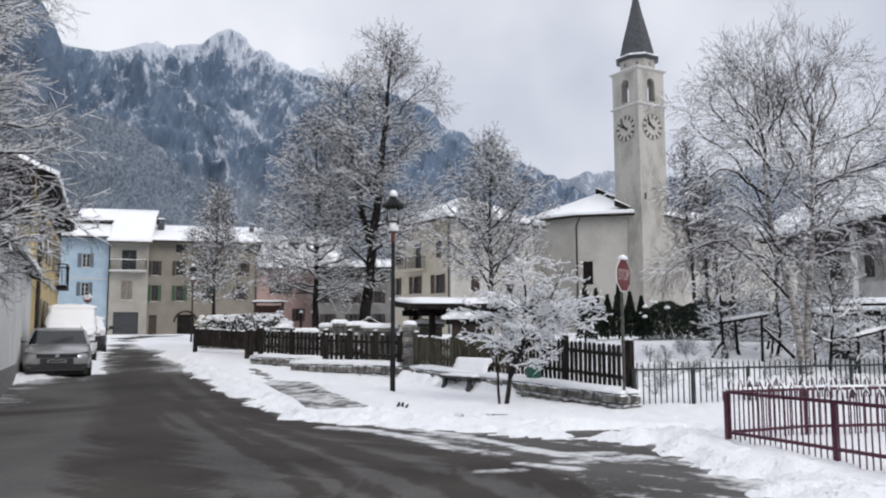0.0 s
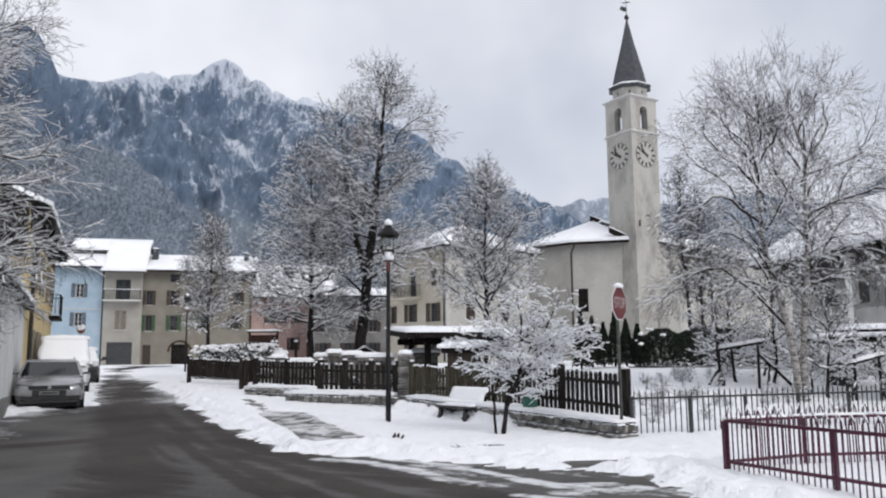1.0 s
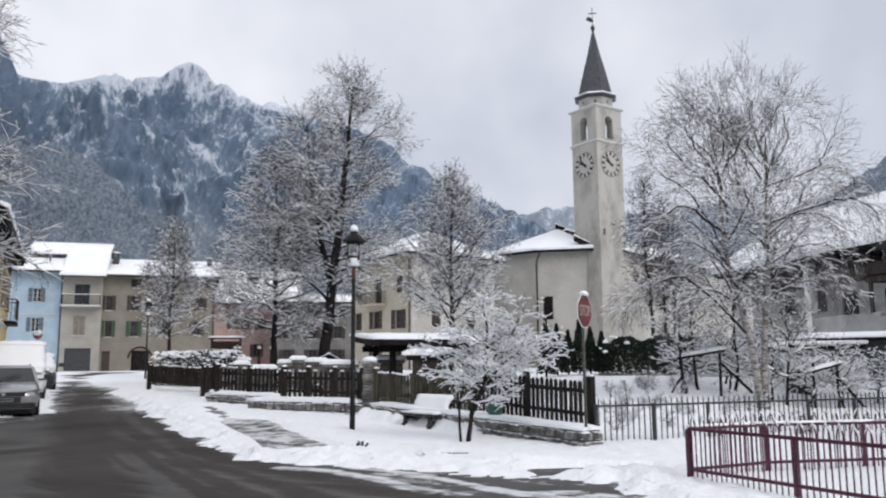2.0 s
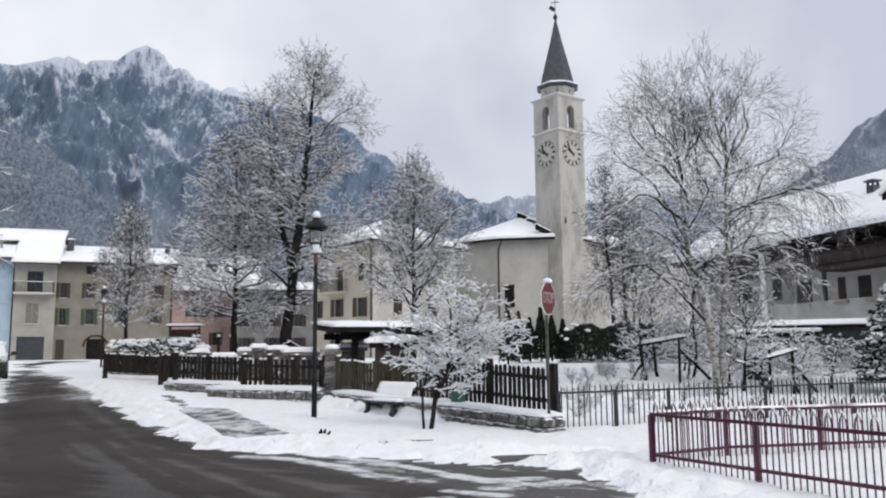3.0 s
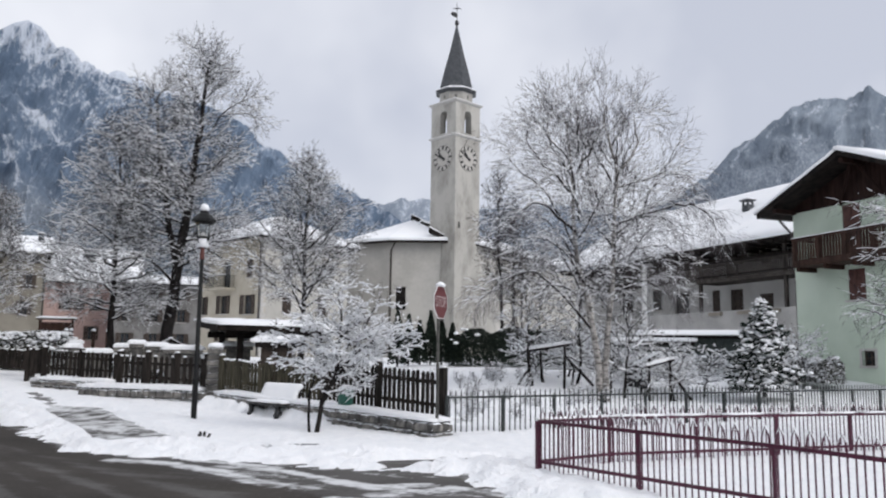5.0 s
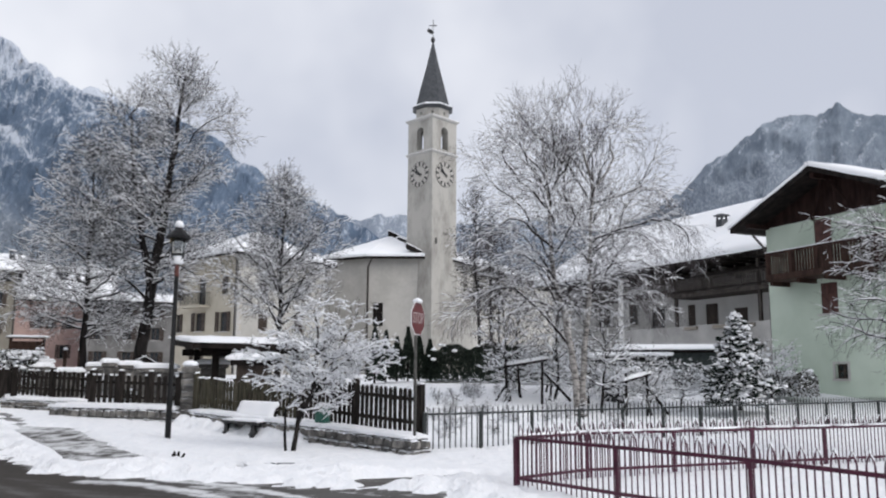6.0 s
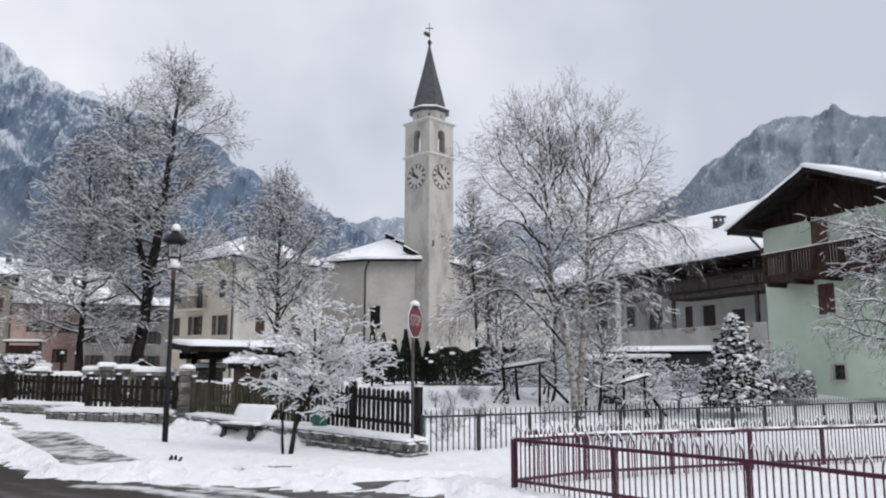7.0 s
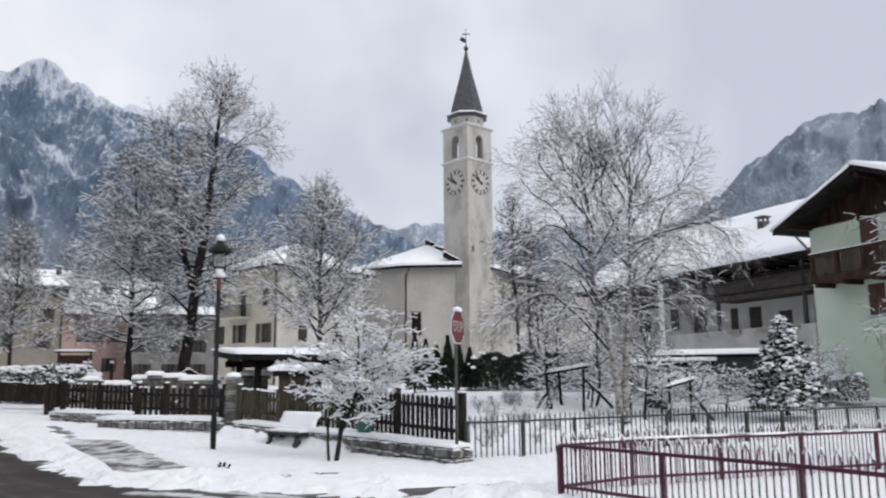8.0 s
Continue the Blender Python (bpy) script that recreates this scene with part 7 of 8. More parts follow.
def stone_wall(p, q, h, t, label, seed, sz=(0.26, 0.15), cap=0.12):
    """A low dry wall: a core with separate uneven stones on its faces and snow on its top."""
    m, L, dz = run(p, q)
    w = thing("stone_wall", m, label, "wall", "low stone walls")
    rng = random.Random(seed)
    part("core", MB().loft([[(0.04, -t / 2 + 0.04, -0.3), (0.04, t / 2 - 0.04, -0.3), (0.04, t / 2 - 0.04, h - 0.03), (0.04, -t / 2 + 0.04, h - 0.03)], [(L - 0.04, -t / 2 + 0.04, -0.3 + dz), (L - 0.04, t / 2 - 0.04, -0.3 + dz), (L - 0.04, t / 2 - 0.04, h - 0.03 + dz), (L - 0.04, -t / 2 + 0.04, h - 0.03 + dz)]]), MORTAR, w)
    kinds = []
    for k in range(8):
        mb, rr = MB(), random.Random(seed * 10 + k)
        pts = [[(x * (1 + rr.uniform(-0.12, 0.05)), y, z * (1 + rr.uniform(-0.12, 0.05))) for x, z in ((-0.5, -0.42), (-0.3, -0.5), (0.35, -0.5), (0.5, -0.35), (0.5, 0.3), (0.3, 0.5), (-0.35, 0.48), (-0.5, 0.3))] for y in (0.5, -0.25)]
        pts.append([(x * 0.8, -0.5 + rr.uniform(-0.1, 0.1), z * 0.8) for x, _, z in pts[1]])
        kinds.append(mb.loft(pts).mesh("stone", STONE))
    rows = max(1, round(h / sz[1]))
    for face in (-1, 1):
        for r in range(rows + 1):
            u = -0.05
            while u < L:
                ln = sz[0] * rng.uniform(0.6, 1.35)
                hh = h / rows
                z = (r - 0.5) * hh + dz * min(1, max(0, u / L)) + rng.uniform(-0.015, 0.015)
                part("stone", rng.choice(kinds), STONE, w, m=Matrix.Translation((min(u + ln / 2, L), face * (t / 2 - 0.01), z)) @ pose(0, 0, 0, 0, rng.uniform(-4, 4), 180 if face > 0 else 0) @ Matrix.Diagonal((ln * 0.95, 0.14, hh * 0.93, 1)))
                u += ln
    for u in (0, L):
        for r in range(rows + 1):
            z = (r - 0.5) * h / rows + (dz if u else 0)
            for y in (-t / 4, t / 4):
                part("stone", rng.choice(kinds), STONE, w, m=Matrix.Translation((u, y, z)) @ pose(0, 0, 0, 0, 0, 90 if u else -90) @ Matrix.Diagonal((t * 0.48, 0.14, h / rows * 0.93, 1)))
    if cap:
        part("snow", snow_slab([(0, -t / 2, h + 0.02), (L, -t / 2, h + dz + 0.02), (L, t / 2, h + dz + 0.02), (0, t / 2, h + 0.02)], cap, 0.04, seed, n=max(8, int(L / 0.35))), SNOW, w, "rounded cap of snow", smooth=True)
    return w


def park_edge():
    mid = (1.55, 19.05, 0.72)
    picket_fence((-0.75, 22.4, 0.82), (mid[0], mid[1], 0.64), 0.75, MOSS_WOOD, "weathered olive brown picket fence on the stone wall", seed=1)
    picket_fence(mid, (3.62, 16.0, 0.52), 0.86, FENCE_WOOD, "dark stained picket fence ending at the stop sign", seed=2)
    stone_wall((-0.65, 21.95, 0.35), (3.45, 15.35, 0.12), 0.36, 0.42, "low rubble stone wall below the picket fence", 3, cap=0.09)
    picket_fence((-3.57, 24.75, 0.83), (-1.14, 22.97, 0.78), 0.80, FENCE_WOOD, "dark picket gate between stout posts", pitch=0.2, w=0.11, posts=1.2, post_h=0.12, seed=4)
    picket_fence((-6.45, 28.9, 1.0), (-3.8, 26.6, 0.92), 0.76, FENCE_WOOD, "dark picket fence with wide gaps along the park", pitch=0.2, w=0.12, seed=5)
    picket_fence((-6.99, 29.2, 1.0), (-6.45, 29.0, 1.0), 0.78, FENCE_WOOD, "close-boarded end panel of the park fence", pitch=0.12, w=0.118, posts=0.5, seed=6)
    picket_fence((-9.6, 31.7, 1.22), (-7.1, 30.3, 1.08), 0.66, FENCE_WOOD, "dark close picket fence before the snowy hedge", pitch=0.13, w=0.11, seed=16)
    stone_wall((-4.5, 25.3, 0.50), (-1.15, 23.0, 0.50), 0.22, 0.4, "low stone edging of the gateway", 7, cap=0.14)
    stone_wall((-6.3, 27.8, 0.58), (-3.9, 25.9, 0.55), 0.28, 0.4, "low stone plinth under the fence", 8, cap=0.10)
    pst = thing("stone_post", Matrix.Translation((-0.93, 22.85, 0.45)), "square rubble stone gatepost capped with snow", "post")
    rng = random.Random(9)
    part("core", MB().box(-0.15, 0.15, -0.15, 0.15, 0, 1.42), MORTAR, pst)
    for k in range(9):
        for a in range(4):
            sx = rng.uniform(0.75, 1.0)
            part("stone", MB().loft([[(-0.18, -0.19, 0.01), (0.16, -0.19, 0.0), (0.17, -0.19, 0.145), (-0.17, -0.19, 0.14)], [(-0.19, -0.12, 0), (0.19, -0.12, 0), (0.19, -0.12, 0.15), (-0.19, -0.12, 0.15)]]), STONE, pst, m=Matrix.Translation((0, 0, 0.157 * k)) @ pose(0, 0, 0, 0, rng.uniform(-2, 2), 90 * a + rng.uniform(-3, 3)) @ Matrix.Diagonal((sx, rng.uniform(0.97, 1.1), rng.uniform(0.78, 0.97), 1)))
    part("snow", MB().lathe(0, 0, [(0.20, 1.42), (0.20, 1.47), (0.15, 1.53), (0.03, 1.55)], 10), SNOW_ROOF, pst, smooth=True)


def iron_fence():
    p, q = (3.68, 15.85, 0.02), (19.6, 21.15, 0.06)
    m, L, dz = run(p, q)
    f = thing("iron_fence", m, "dark green iron bar fence round the snowy garden", "fence")
    sq = lambda r, z: [(-r, -r, z), (r, -r, z), (r, r, z), (-r, r, z)]
    bar = MB().loft([sq(0.009, 0.02), sq(0.009, 0.98), sq(0.002, 1.04)]).mesh("bar", IRON)
    n = int(L / 0.13)
    for k in range(n):
        u = 0.13 * (k + 0.5)
        part("bar", bar, IRON, f, m=Matrix.Translation((u, 0, dz * u / L)))
    for z in (0.12, 0.87):
        part("rail", MB().loft([[(0, -0.02, z), (0, 0.02, z), (0, 0.02, z + 0.04), (0, -0.02, z + 0.04)], [(L, -0.02, z + dz), (L, 0.02, z + dz), (L, 0.02, z + 0.04 + dz), (L, -0.02, z + 0.04 + dz)]]), IRON, f)
    for k in range(int(L / 1.32) + 1):
        u = 1.32 * k
        part("post", MB().box(u - 0.028, u + 0.028, -0.028, 0.028, -0.35, 0.93), IRON, f)
    part("kerb", MB().box(0, L, -0.10, 0.10, -0.5, 0.0), MORTAR, f, "low concrete base")


def red_fence():
    hoop_pts = [(-0.043, 0, 0.08), (-0.043, 0, 0.80), (-0.041, 0, 0.87), (-0.028, 0, 0.93), (0, 0, 0.985), (0.028, 0, 0.93), (0.041, 0, 0.87), (0.043, 0, 0.80), (0.043, 0, 0.08)]
    hoop = MB().tube(hoop_pts, 0.0095, 5).mesh("hoop", RED_IRON)
    tuft = MB().tube([(-0.038, 0, 0.92), (0, 0, 0.998), (0.038, 0, 0.92)], [0.008, 0.0115, 0.008], 5).mesh("snow", SNOW_ROOF)
    runs = (((3.81, 11.08, 0.02), (5.13, 7.81, 0.02), 0.0), ((5.13, 7.81, 0.02), (5.95, 4.6, 0.0), 0.0), ((3.81, 11.08, 0.02), (5.25, 11.95, 0.0), 0.03), ((5.25, 11.95, 0.0), (11.5, 12.75, 0.0), 0.05))
    for j, (p, q, snow) in enumerate(runs):
        m, L, dz = run(p, q)
        f = thing("iron_railing", m, "wine red iron railing with pointed hoops" + (", snow on its rail" if snow else ""), "fence", "red railings")
        n = int(L / 0.172)
        for k in range(n):
            u = L * (k + 0.5) / n
            hp = part("hoop", hoop, RED_IRON, f, m=Matrix.Translation((u, 0, dz * u / L)))
            part("snow", tuft, SNOW_ROOF, hp)
        for z, w, mt in ((0.25, 0.016, RED_IRON), (0.78, 0.022, RED_IRON)):
            part("rail", MB().loft([[(0, -w, z), (0, w, z), (0, w, z + 0.04), (0, -w, z + 0.04)], [(L, -w, z + dz), (L, w, z + dz), (L, w, z + 0.04 + dz), (L, -w, z + 0.04 + dz)]]), mt, f)
        np_ = max(1, round(L / 1.75))
        for k in range(1 if j == 2 else 0, np_ + (0 if j in (0, 2) else 1)):
            u = L * k / np_
            w = 0.034 if (k == 0 and j == 0) else 0.018
            part("post", MB().box(u - w, u + w, -w, w, -0.3, 0.80), RED_IRON, f, bevel=0.004)
        if snow:
            part("snow", snow_slab([(0.05, -0.03, 0.822), (L, -0.03, 0.822 + dz), (L, 0.03, 0.822 + dz), (0.05, 0.03, 0.822)], 0.03, 0.006, j, n=max(10, int(L / 0.12))), SNOW_ROOF, f, smooth=True)


# ---- street furniture ----
def lamp_post(x, y, z, s=1.0, full=True, label="dark iron lamp post with a snow-capped lantern"):
    l = thing("street_lamp", Matrix.Translation((x, y, z)) @ Matrix.Scale(s, 4), label, "lamp", "street lamps")
    part("pole", MB().lathe(0, 0, [(0.062, -0.3), (0.062, 0.9), (0.052, 0.95), (0.044, 3.53)], 12), LAMP_IRON, l, smooth=True)
    part("collar", MB().lathe(0, 0, [(0.048, 3.52), (0.052, 3.54), (0.048, 3.68), (0.045, 3.8)], 12), RUST, l, "faded red band", smooth=True)
    part("snow", MB().lathe(0, 0, [(0.06, 3.78), (0.14, 3.80), (0.10, 3.95), (0.03, 4.12)], 10), SNOW_ROOF, l, "cone of snow in the fork", smooth=True)
    for k in range(4):
        a = math.radians(45 + 90 * k)
        part("arm", MB().tube([(0.05 * math.cos(a), 0.05 * math.sin(a), 3.75), (0.17 * math.cos(a), 0.17 * math.sin(a), 3.98), (0.19 * math.cos(a), 0.19 * math.sin(a), 4.35)], 0.014, 6), LAMP_IRON, l)
    part("bracket", MB().tube([(0.03, 0, 3.78), (0.42, -0.02, 3.56)], 0.014, 6), LAMP_IRON, l)
    hexa = lambda r, h: [(r * math.cos(math.tau * j / 6), r * math.sin(math.tau * j / 6), h) for j in range(6)]
    lan = part("lantern", MB().loft([hexa(0.13, 3.98), hexa(0.14, 4.02)]), LAMP_IRON, l, "six-sided lantern")
    part("rim", MB().loft([hexa(0.20, 4.34), hexa(0.21, 4.38)]), LAMP_IRON, lan)
    gl = part("pane", MB().loft([hexa(0.125, 4.02), hexa(0.19, 4.34)]), LANTERN, lan)
    gl.visible_shadow = False
    part("hood", MB().loft([hexa(0.27, 4.36), hexa(0.26, 4.41), hexa(0.15, 4.52), hexa(0.09, 4.56), hexa(0.09, 4.62), hexa(0.03, 4.68)]), LAMP_IRON, lan)
    part("cap", MB().lathe(0, 0, [(0.085, 4.60), (0.10, 4.66), (0.075, 4.74), (0.02, 4.77)], 10), SNOW_ROOF, l, "ball of snow on the hood", smooth=True)


def bench():
    p, q = Vector((0.12, 20.25, 0)), Vector((0.92, 19.05, 0))
    m = Matrix.Translation((p + q) / 2 + Vector((0, 0, 0.285))) @ pose(0, 0, 0, 0, 0, math.degrees(math.atan2(q.y - p.y, q.x - p.x))) @ Matrix.Diagonal((0.92, 0.92, 0.84, 1))
    b = thing("bench", m, "park bench with black iron legs under a cushion of snow", "bench")
    for k in range(4):
        part("slat", MB().box(-0.74, 0.74, -0.30 + 0.125 * k, -0.20 + 0.125 * k, 0.33, 0.395), BLACK, b, bevel=0.006)
    for k in range(3):
        part("slat", MB().box(-0.74, 0.74, -0.05, 0.05, -0.015, 0.02), FENCE_WOOD, b, m=Matrix.Translation((0, 0.25 + 0.045 * k, 0.50 + 0.13 * k)) @ pose(0, 0, 0, 72, 0, 0), bevel=0.006)
    for u in (-0.55, 0.55):
        lg = MB()
        for pts in ([(u, -0.34, -0.3), (u, -0.28, 0.06), (u, -0.24, 0.35)], [(u, 0.30, -0.3), (u, 0.16, 0.12), (u, 0.20, 0.36), (u, 0.36, 0.85)], [(u, -0.32, 0.34), (u, 0.22, 0.34)], [(u, -0.34, 0.05), (u, 0.0, 0.18), (u, 0.26, 0.05)]):
            lg.tube(pts, 0.068, 6)
        part("leg", lg, BLACK, b, "black cast iron support", smooth=True)
    part("snow", snow_slab([(-0.72, -0.25, 0.395), (0.72, -0.25, 0.395), (0.74, 0.2, 0.395), (-0.74, 0.2, 0.395)], 0.07, 0.0, 3), SNOW_ROOF, b, "thick cushion of snow on the seat", smooth=True)
    part("back_snow", snow_slab([(-0.73, 0.12, 0.42), (0.73, 0.12, 0.42), (0.73, 0.325, 0.87), (-0.73, 0.325, 0.87)], 0.10, 0.02, 4), SNOW_ROOF, b, "snow plastered on the backrest", smooth=True)


def litter_bin():
    b = thing("litter_bin", Matrix.Translation((1.95, 17.75, 0.33)), "small green litter bin on a post, half in snow", "bin")
    part("post", MB().lathe(0, 0.15, [(0.025, -0.2), (0.025, 0.72)], 8), IRON, b)
    part("bin", MB().lathe(0, 0, [(0.13, 0.22), (0.15, 0.26), (0.17, 0.62), (0.175, 0.64), (0.16, 0.64), (0.15, 0.5)], 14), BIN_GREEN, b, smooth=True)
    part("snow", MB().lathe(0, 0, [(0.165, 0.62), (0.16, 0.69), (0.08, 0.74), (0.01, 0.75)], 12), SNOW_ROOF, b, smooth=True)


def stop_sign():
    s = thing("stop_sign", Matrix.Translation((3.40, 15.33, 0.0)) @ pose(0, 0, 0, 0, 0, 323.6 + 90), "red octagonal stop sign on a grey pole", "sign")
    part("pole", MB().lathe(0, 0.035, [(0.03, -0.1), (0.03, 2.98)], 10), SIGN_POST, s, smooth=True)
    oct_ = lambda r, y: [(r * math.cos(math.radians(22.5 + 45 * j)), y, 2.70 + r * math.sin(math.radians(22.5 + 45 * j))) for j in range(8)]
    part("plate", MB().loft([oct_(0.335, 0.0), oct_(0.335, -0.012)]), WHITE_PAINT, s, "metal plate with a white rim")
    part("face", MB().loft([oct_(0.318, -0.0125), oct_(0.318, -0.0165)]), RED_SIGN, s)
    cu = bpy.data.curves.new("lettering", "FONT")
    cu.body, cu.size, cu.align_x, cu.align_y, cu.extrude = "STOP", 0.235, "CENTER", "CENTER", 0.002
    cu.materials.append(FADED_WHITE)
    tx = new("lettering", cu)
    tx.parent, tx.matrix_basis = s, Matrix.Translation((0, -0.019, 2.70)) @ pose(0, 0, 0, 90, 0, 0) @ Matrix.Diagonal((0.85, 1.25, 1, 1))
    tagged(tx, "faded white capitals")
    part("snow", MB().lathe(0, 0.0, [(0.10, 3.0), (0.085, 3.05), (0.04, 3.08), (0.01, 3.09)], 10), SNOW_ROOF, s, "tuft of snow on top", smooth=True)
    k = thing("road_sign", Matrix.Translation((-18.0, 41.3, 1.05)) @ pose(0, 0, 0, 0, 0, 20), "round red road sign plastered with snow by the houses", "sign")
    part("pole", MB().lathe(0, 0.03, [(0.03, 0), (0.03, 2.6)], 8), STEEL, k)
    ring = lambda r, y: [(r * math.cos(math.tau * j / 20), y, 2.4 + r * math.sin(math.tau * j / 20)) for j in range(20)]
    part("plate", MB().loft([ring(0.20, 0.0), ring(0.20, -0.02)]), RUST, k)
    part("bar", MB().box(-0.13, 0.13, -0.03, -0.02, 2.37, 2.43), WHITE_PAINT, k)
    rng = random.Random(93)
    for j in range(9):
        x, z, r = rng.uniform(-0.15, 0.15), 2.4 + rng.uniform(-0.02, 0.2), rng.uniform(0.05, 0.10)
        part("snow", MB().lathe(x, -0.03, [(r * 0.7, z - 0.4 * r), (r, z), (r * 0.6, z + 0.5 * r), (0.01, z + 0.7 * r)], 8), SNOW_ROOF, k, "snow clinging to the sign", smooth=True)


def shelter():
    s = thing("picnic_shelter", Matrix.Translation((-0.80, 24.3, 0.62)) @ pose(0, 0, 0, 0, 0, 10), "open dark timber picnic shelter with a snowy roof", "shelter")
    W, D = 3.3, 4.4
    for u in (0.55, W - 0.4):
        for v in (0.4, D - 0.4):
            part("post", MB().box(u - 0.09, u + 0.09, v - 0.09, v + 0.09, -0.3, 1.75), DARK_WOOD, s, bevel=0.01)
    for v in (0.3, D - 0.3):
        part("beam", MB().box(0.1, W - 0.1, v - 0.07, v + 0.07, 1.62, 1.82), DARK_WOOD, s)
    for k in range(6):
        part("rafter", MB().box(0.2 + 0.53 * k, 0.3 + 0.53 * k, -0.1, D, 1.80, 1.92), DARK_WOOD, s)
    pts = [(-0.15, -0.3, 1.90), (W + 0.35, -0.3, 1.90), (W + 0.35, D + 0.4, 2.2), (-0.15, D + 0.4, 2.2)]
    add_roof(s, pts, 70, snow=0.13, n=16)
    part("fascia", MB().box(-0.19, W + 0.35, -0.36, -0.31, 1.74, 1.93), DARK_WOOD, s)
    part("fascia", MB().loft([[(-0.21, -0.36, 1.72), (-0.16, -0.36, 1.72), (-0.16, -0.36, 1.93), (-0.21, -0.36, 1.93)], [(-0.21, D + 0.4, 2.0), (-0.16, D + 0.4, 2.0), (-0.16, D + 0.4, 2.22), (-0.21, D + 0.4, 2.22)]]), DARK_WOOD, s)
    t = thing("picnic_table", Matrix.Translation((0.9, 27.2, 0.75)), "dark wooden picnic table inside the shelter", "table")
    part("tabletop", MB().box(-0.9, 0.9, -0.4, 0.4, 0.70, 0.76), DARK_WOOD, t)
    for u in (-0.6, 0.6):
        part("leg", MB().box(u - 0.05, u + 0.05, -0.3, 0.3, 0, 0.7), DARK_WOOD, t)
    for v in (-0.75, 0.75):
        part("seat", MB().box(-0.9, 0.9, v - 0.13, v + 0.13, 0.40, 0.45), DARK_WOOD, t)
    h = thing("wooden_hut", Matrix.Translation((0.25, 23.6, 0.6)) @ pose(0, 0, 0, 0, 0, -8), "small brown wooden hut with a snowy lid", "hut")
    part("body", MB().box(0, 0.85, 0, 0.7, -0.2, 1.45), SHUTTER_BROWN, h)
    for k in range(6):
        part("board", MB().box(0.005 + 0.142 * k, 0.135 + 0.142 * k, -0.02, 0, 0, 1.45), SHUTTER_BROWN, h)
    add_roof(h, [(-0.15, -0.2, 1.45), (1.0, -0.2, 1.45), (1.0, 0.85, 1.58), (-0.15, 0.85, 1.58)], 71, snow=0.13, n=8)


def park_things():
    g = ground_z
    for (x, y, w, d, h, rz, lab) in ((-2.0, 26.2, 1.15, 0.5, 1.2, 4, "stone slab table under a loaf of snow"), (-3.0, 28.5, 0.7, 0.5, 1.15, 10, "squat stone block capped with snow"), (-4.3, 30.5, 0.6, 0.5, 1.05, 0, "squat stone block capped with snow"), (-5.4, 31.2, 0.7, 0.5, 0.8, 15, "squat stone block capped with snow"), (-1.2, 29.5, 1.6, 0.5, 0.8, 5, "low stone wall piece capped with snow"), (-2.6, 31.0, 1.2, 0.5, 0.7, -8, "low stone wall piece capped with snow"), (-3.7, 29.3, 0.5, 0.45, 1.2, 5, "squat stone block capped with snow"), (-5.0, 29.6, 0.9, 0.4, 0.9, -12, "low stone wall piece capped with snow"), (-6.4, 33.0, 0.6, 0.5, 1.1, 8, "squat stone block capped with snow"), (-0.4, 26.6, 0.9, 0.45, 1.25, 2, "stone slab table under a loaf of snow"), (-3.3, 32.2, 1.5, 0.5, 1.0, 3, "low stone wall piece capped with snow"), (-1.9, 27.6, 0.5, 0.5, 1.0, 20, "squat stone block capped with snow"), (-6.0, 31.0, 0.5, 0.45, 1.0, -6, "squat stone block capped with snow")):
        z = g(x, y)
        b = thing("stone_block", Matrix.Translation((x, y, z)) @ pose(0, 0, 0, 0, 0, rz), lab, "stone", "park stones")
        part("base", MB().box(-w / 2 + 0.08, w / 2 - 0.08, -d / 2 + 0.05, d / 2 - 0.05, -0.2, h - 0.12), STONE, b, bevel=0.02)
        part("slab", MB().box(-w / 2, w / 2, -d / 2, d / 2, h - 0.12, h), STONE, b, bevel=0.02)
        part("snow", snow_slab([(-w / 2, -d / 2, h), (w / 2, -d / 2, h), (w / 2, d / 2, h), (-w / 2, d / 2, h)], 0.15, 0.03, int(x * 7) % 50), SNOW_ROOF, b, smooth=True)
    rng = random.Random(404)
    for x, y, r in ((-4.6, 31.6, 0.55), (-3.6, 30.9, 0.5), (-2.2, 30.2, 0.5), (-1.5, 28.6, 0.45), (-5.8, 32.4, 0.5), (-0.6, 30.4, 0.55), (-2.9, 27.4, 0.4), (-7.3, 34.0, 0.5)):
        b = thing("shrub", Matrix.Translation((x, y, g(x, y))), "dark clipped shrub with snow caught in its top", "shrub", "park shrubs")
        part("stem", MB().tube([(0, 0, -0.1), (0.03, 0, r)], [0.03, 0.012], 5), BARK, b)
        pts = []
        for q in range(700):
            a, e, k = rng.uniform(0, math.tau), math.asin(rng.uniform(-0.5, 1)), rng.uniform(0.6, 1.0)
            pts.append(Vector((r * k * math.cos(a) * math.cos(e), r * k * math.sin(a) * math.cos(e), 0.45 * r + 0.85 * r * k * math.sin(e))))
        tagged(part("foliage", leaves(rng, pts, 0.06, "foliage", HEDGE), HEDGE, b), kind="stuff")
    w = thing("timber_canopy", Matrix.Translation((-2.7, 29.8, g(-2.7, 29.8) - 0.05)) @ pose(0, 0, 0, 0, 0, 6) @ Matrix.Scale(0.66, 4), "small dark timber canopy with a thinly snowed gabled roof", "shelter")
    for u in (-0.55, 0.55):
        part("post", MB().box(u - 0.06, u + 0.06, -0.06, 0.06, -0.2, 1.75), DARK_WOOD, w)
    part("beam", MB().box(-0.62, 0.62, -0.05, 0.05, 1.62, 1.74), DARK_WOOD, w)
    for s in (-1, 1):
        add_roof(w, [(0, -0.45, 2.2), (0, 0.45, 2.2), (s * 0.95, 0.45, 1.7), (s * 0.95, -0.45, 1.7)], 90 + s, snow=0.04, n=8)
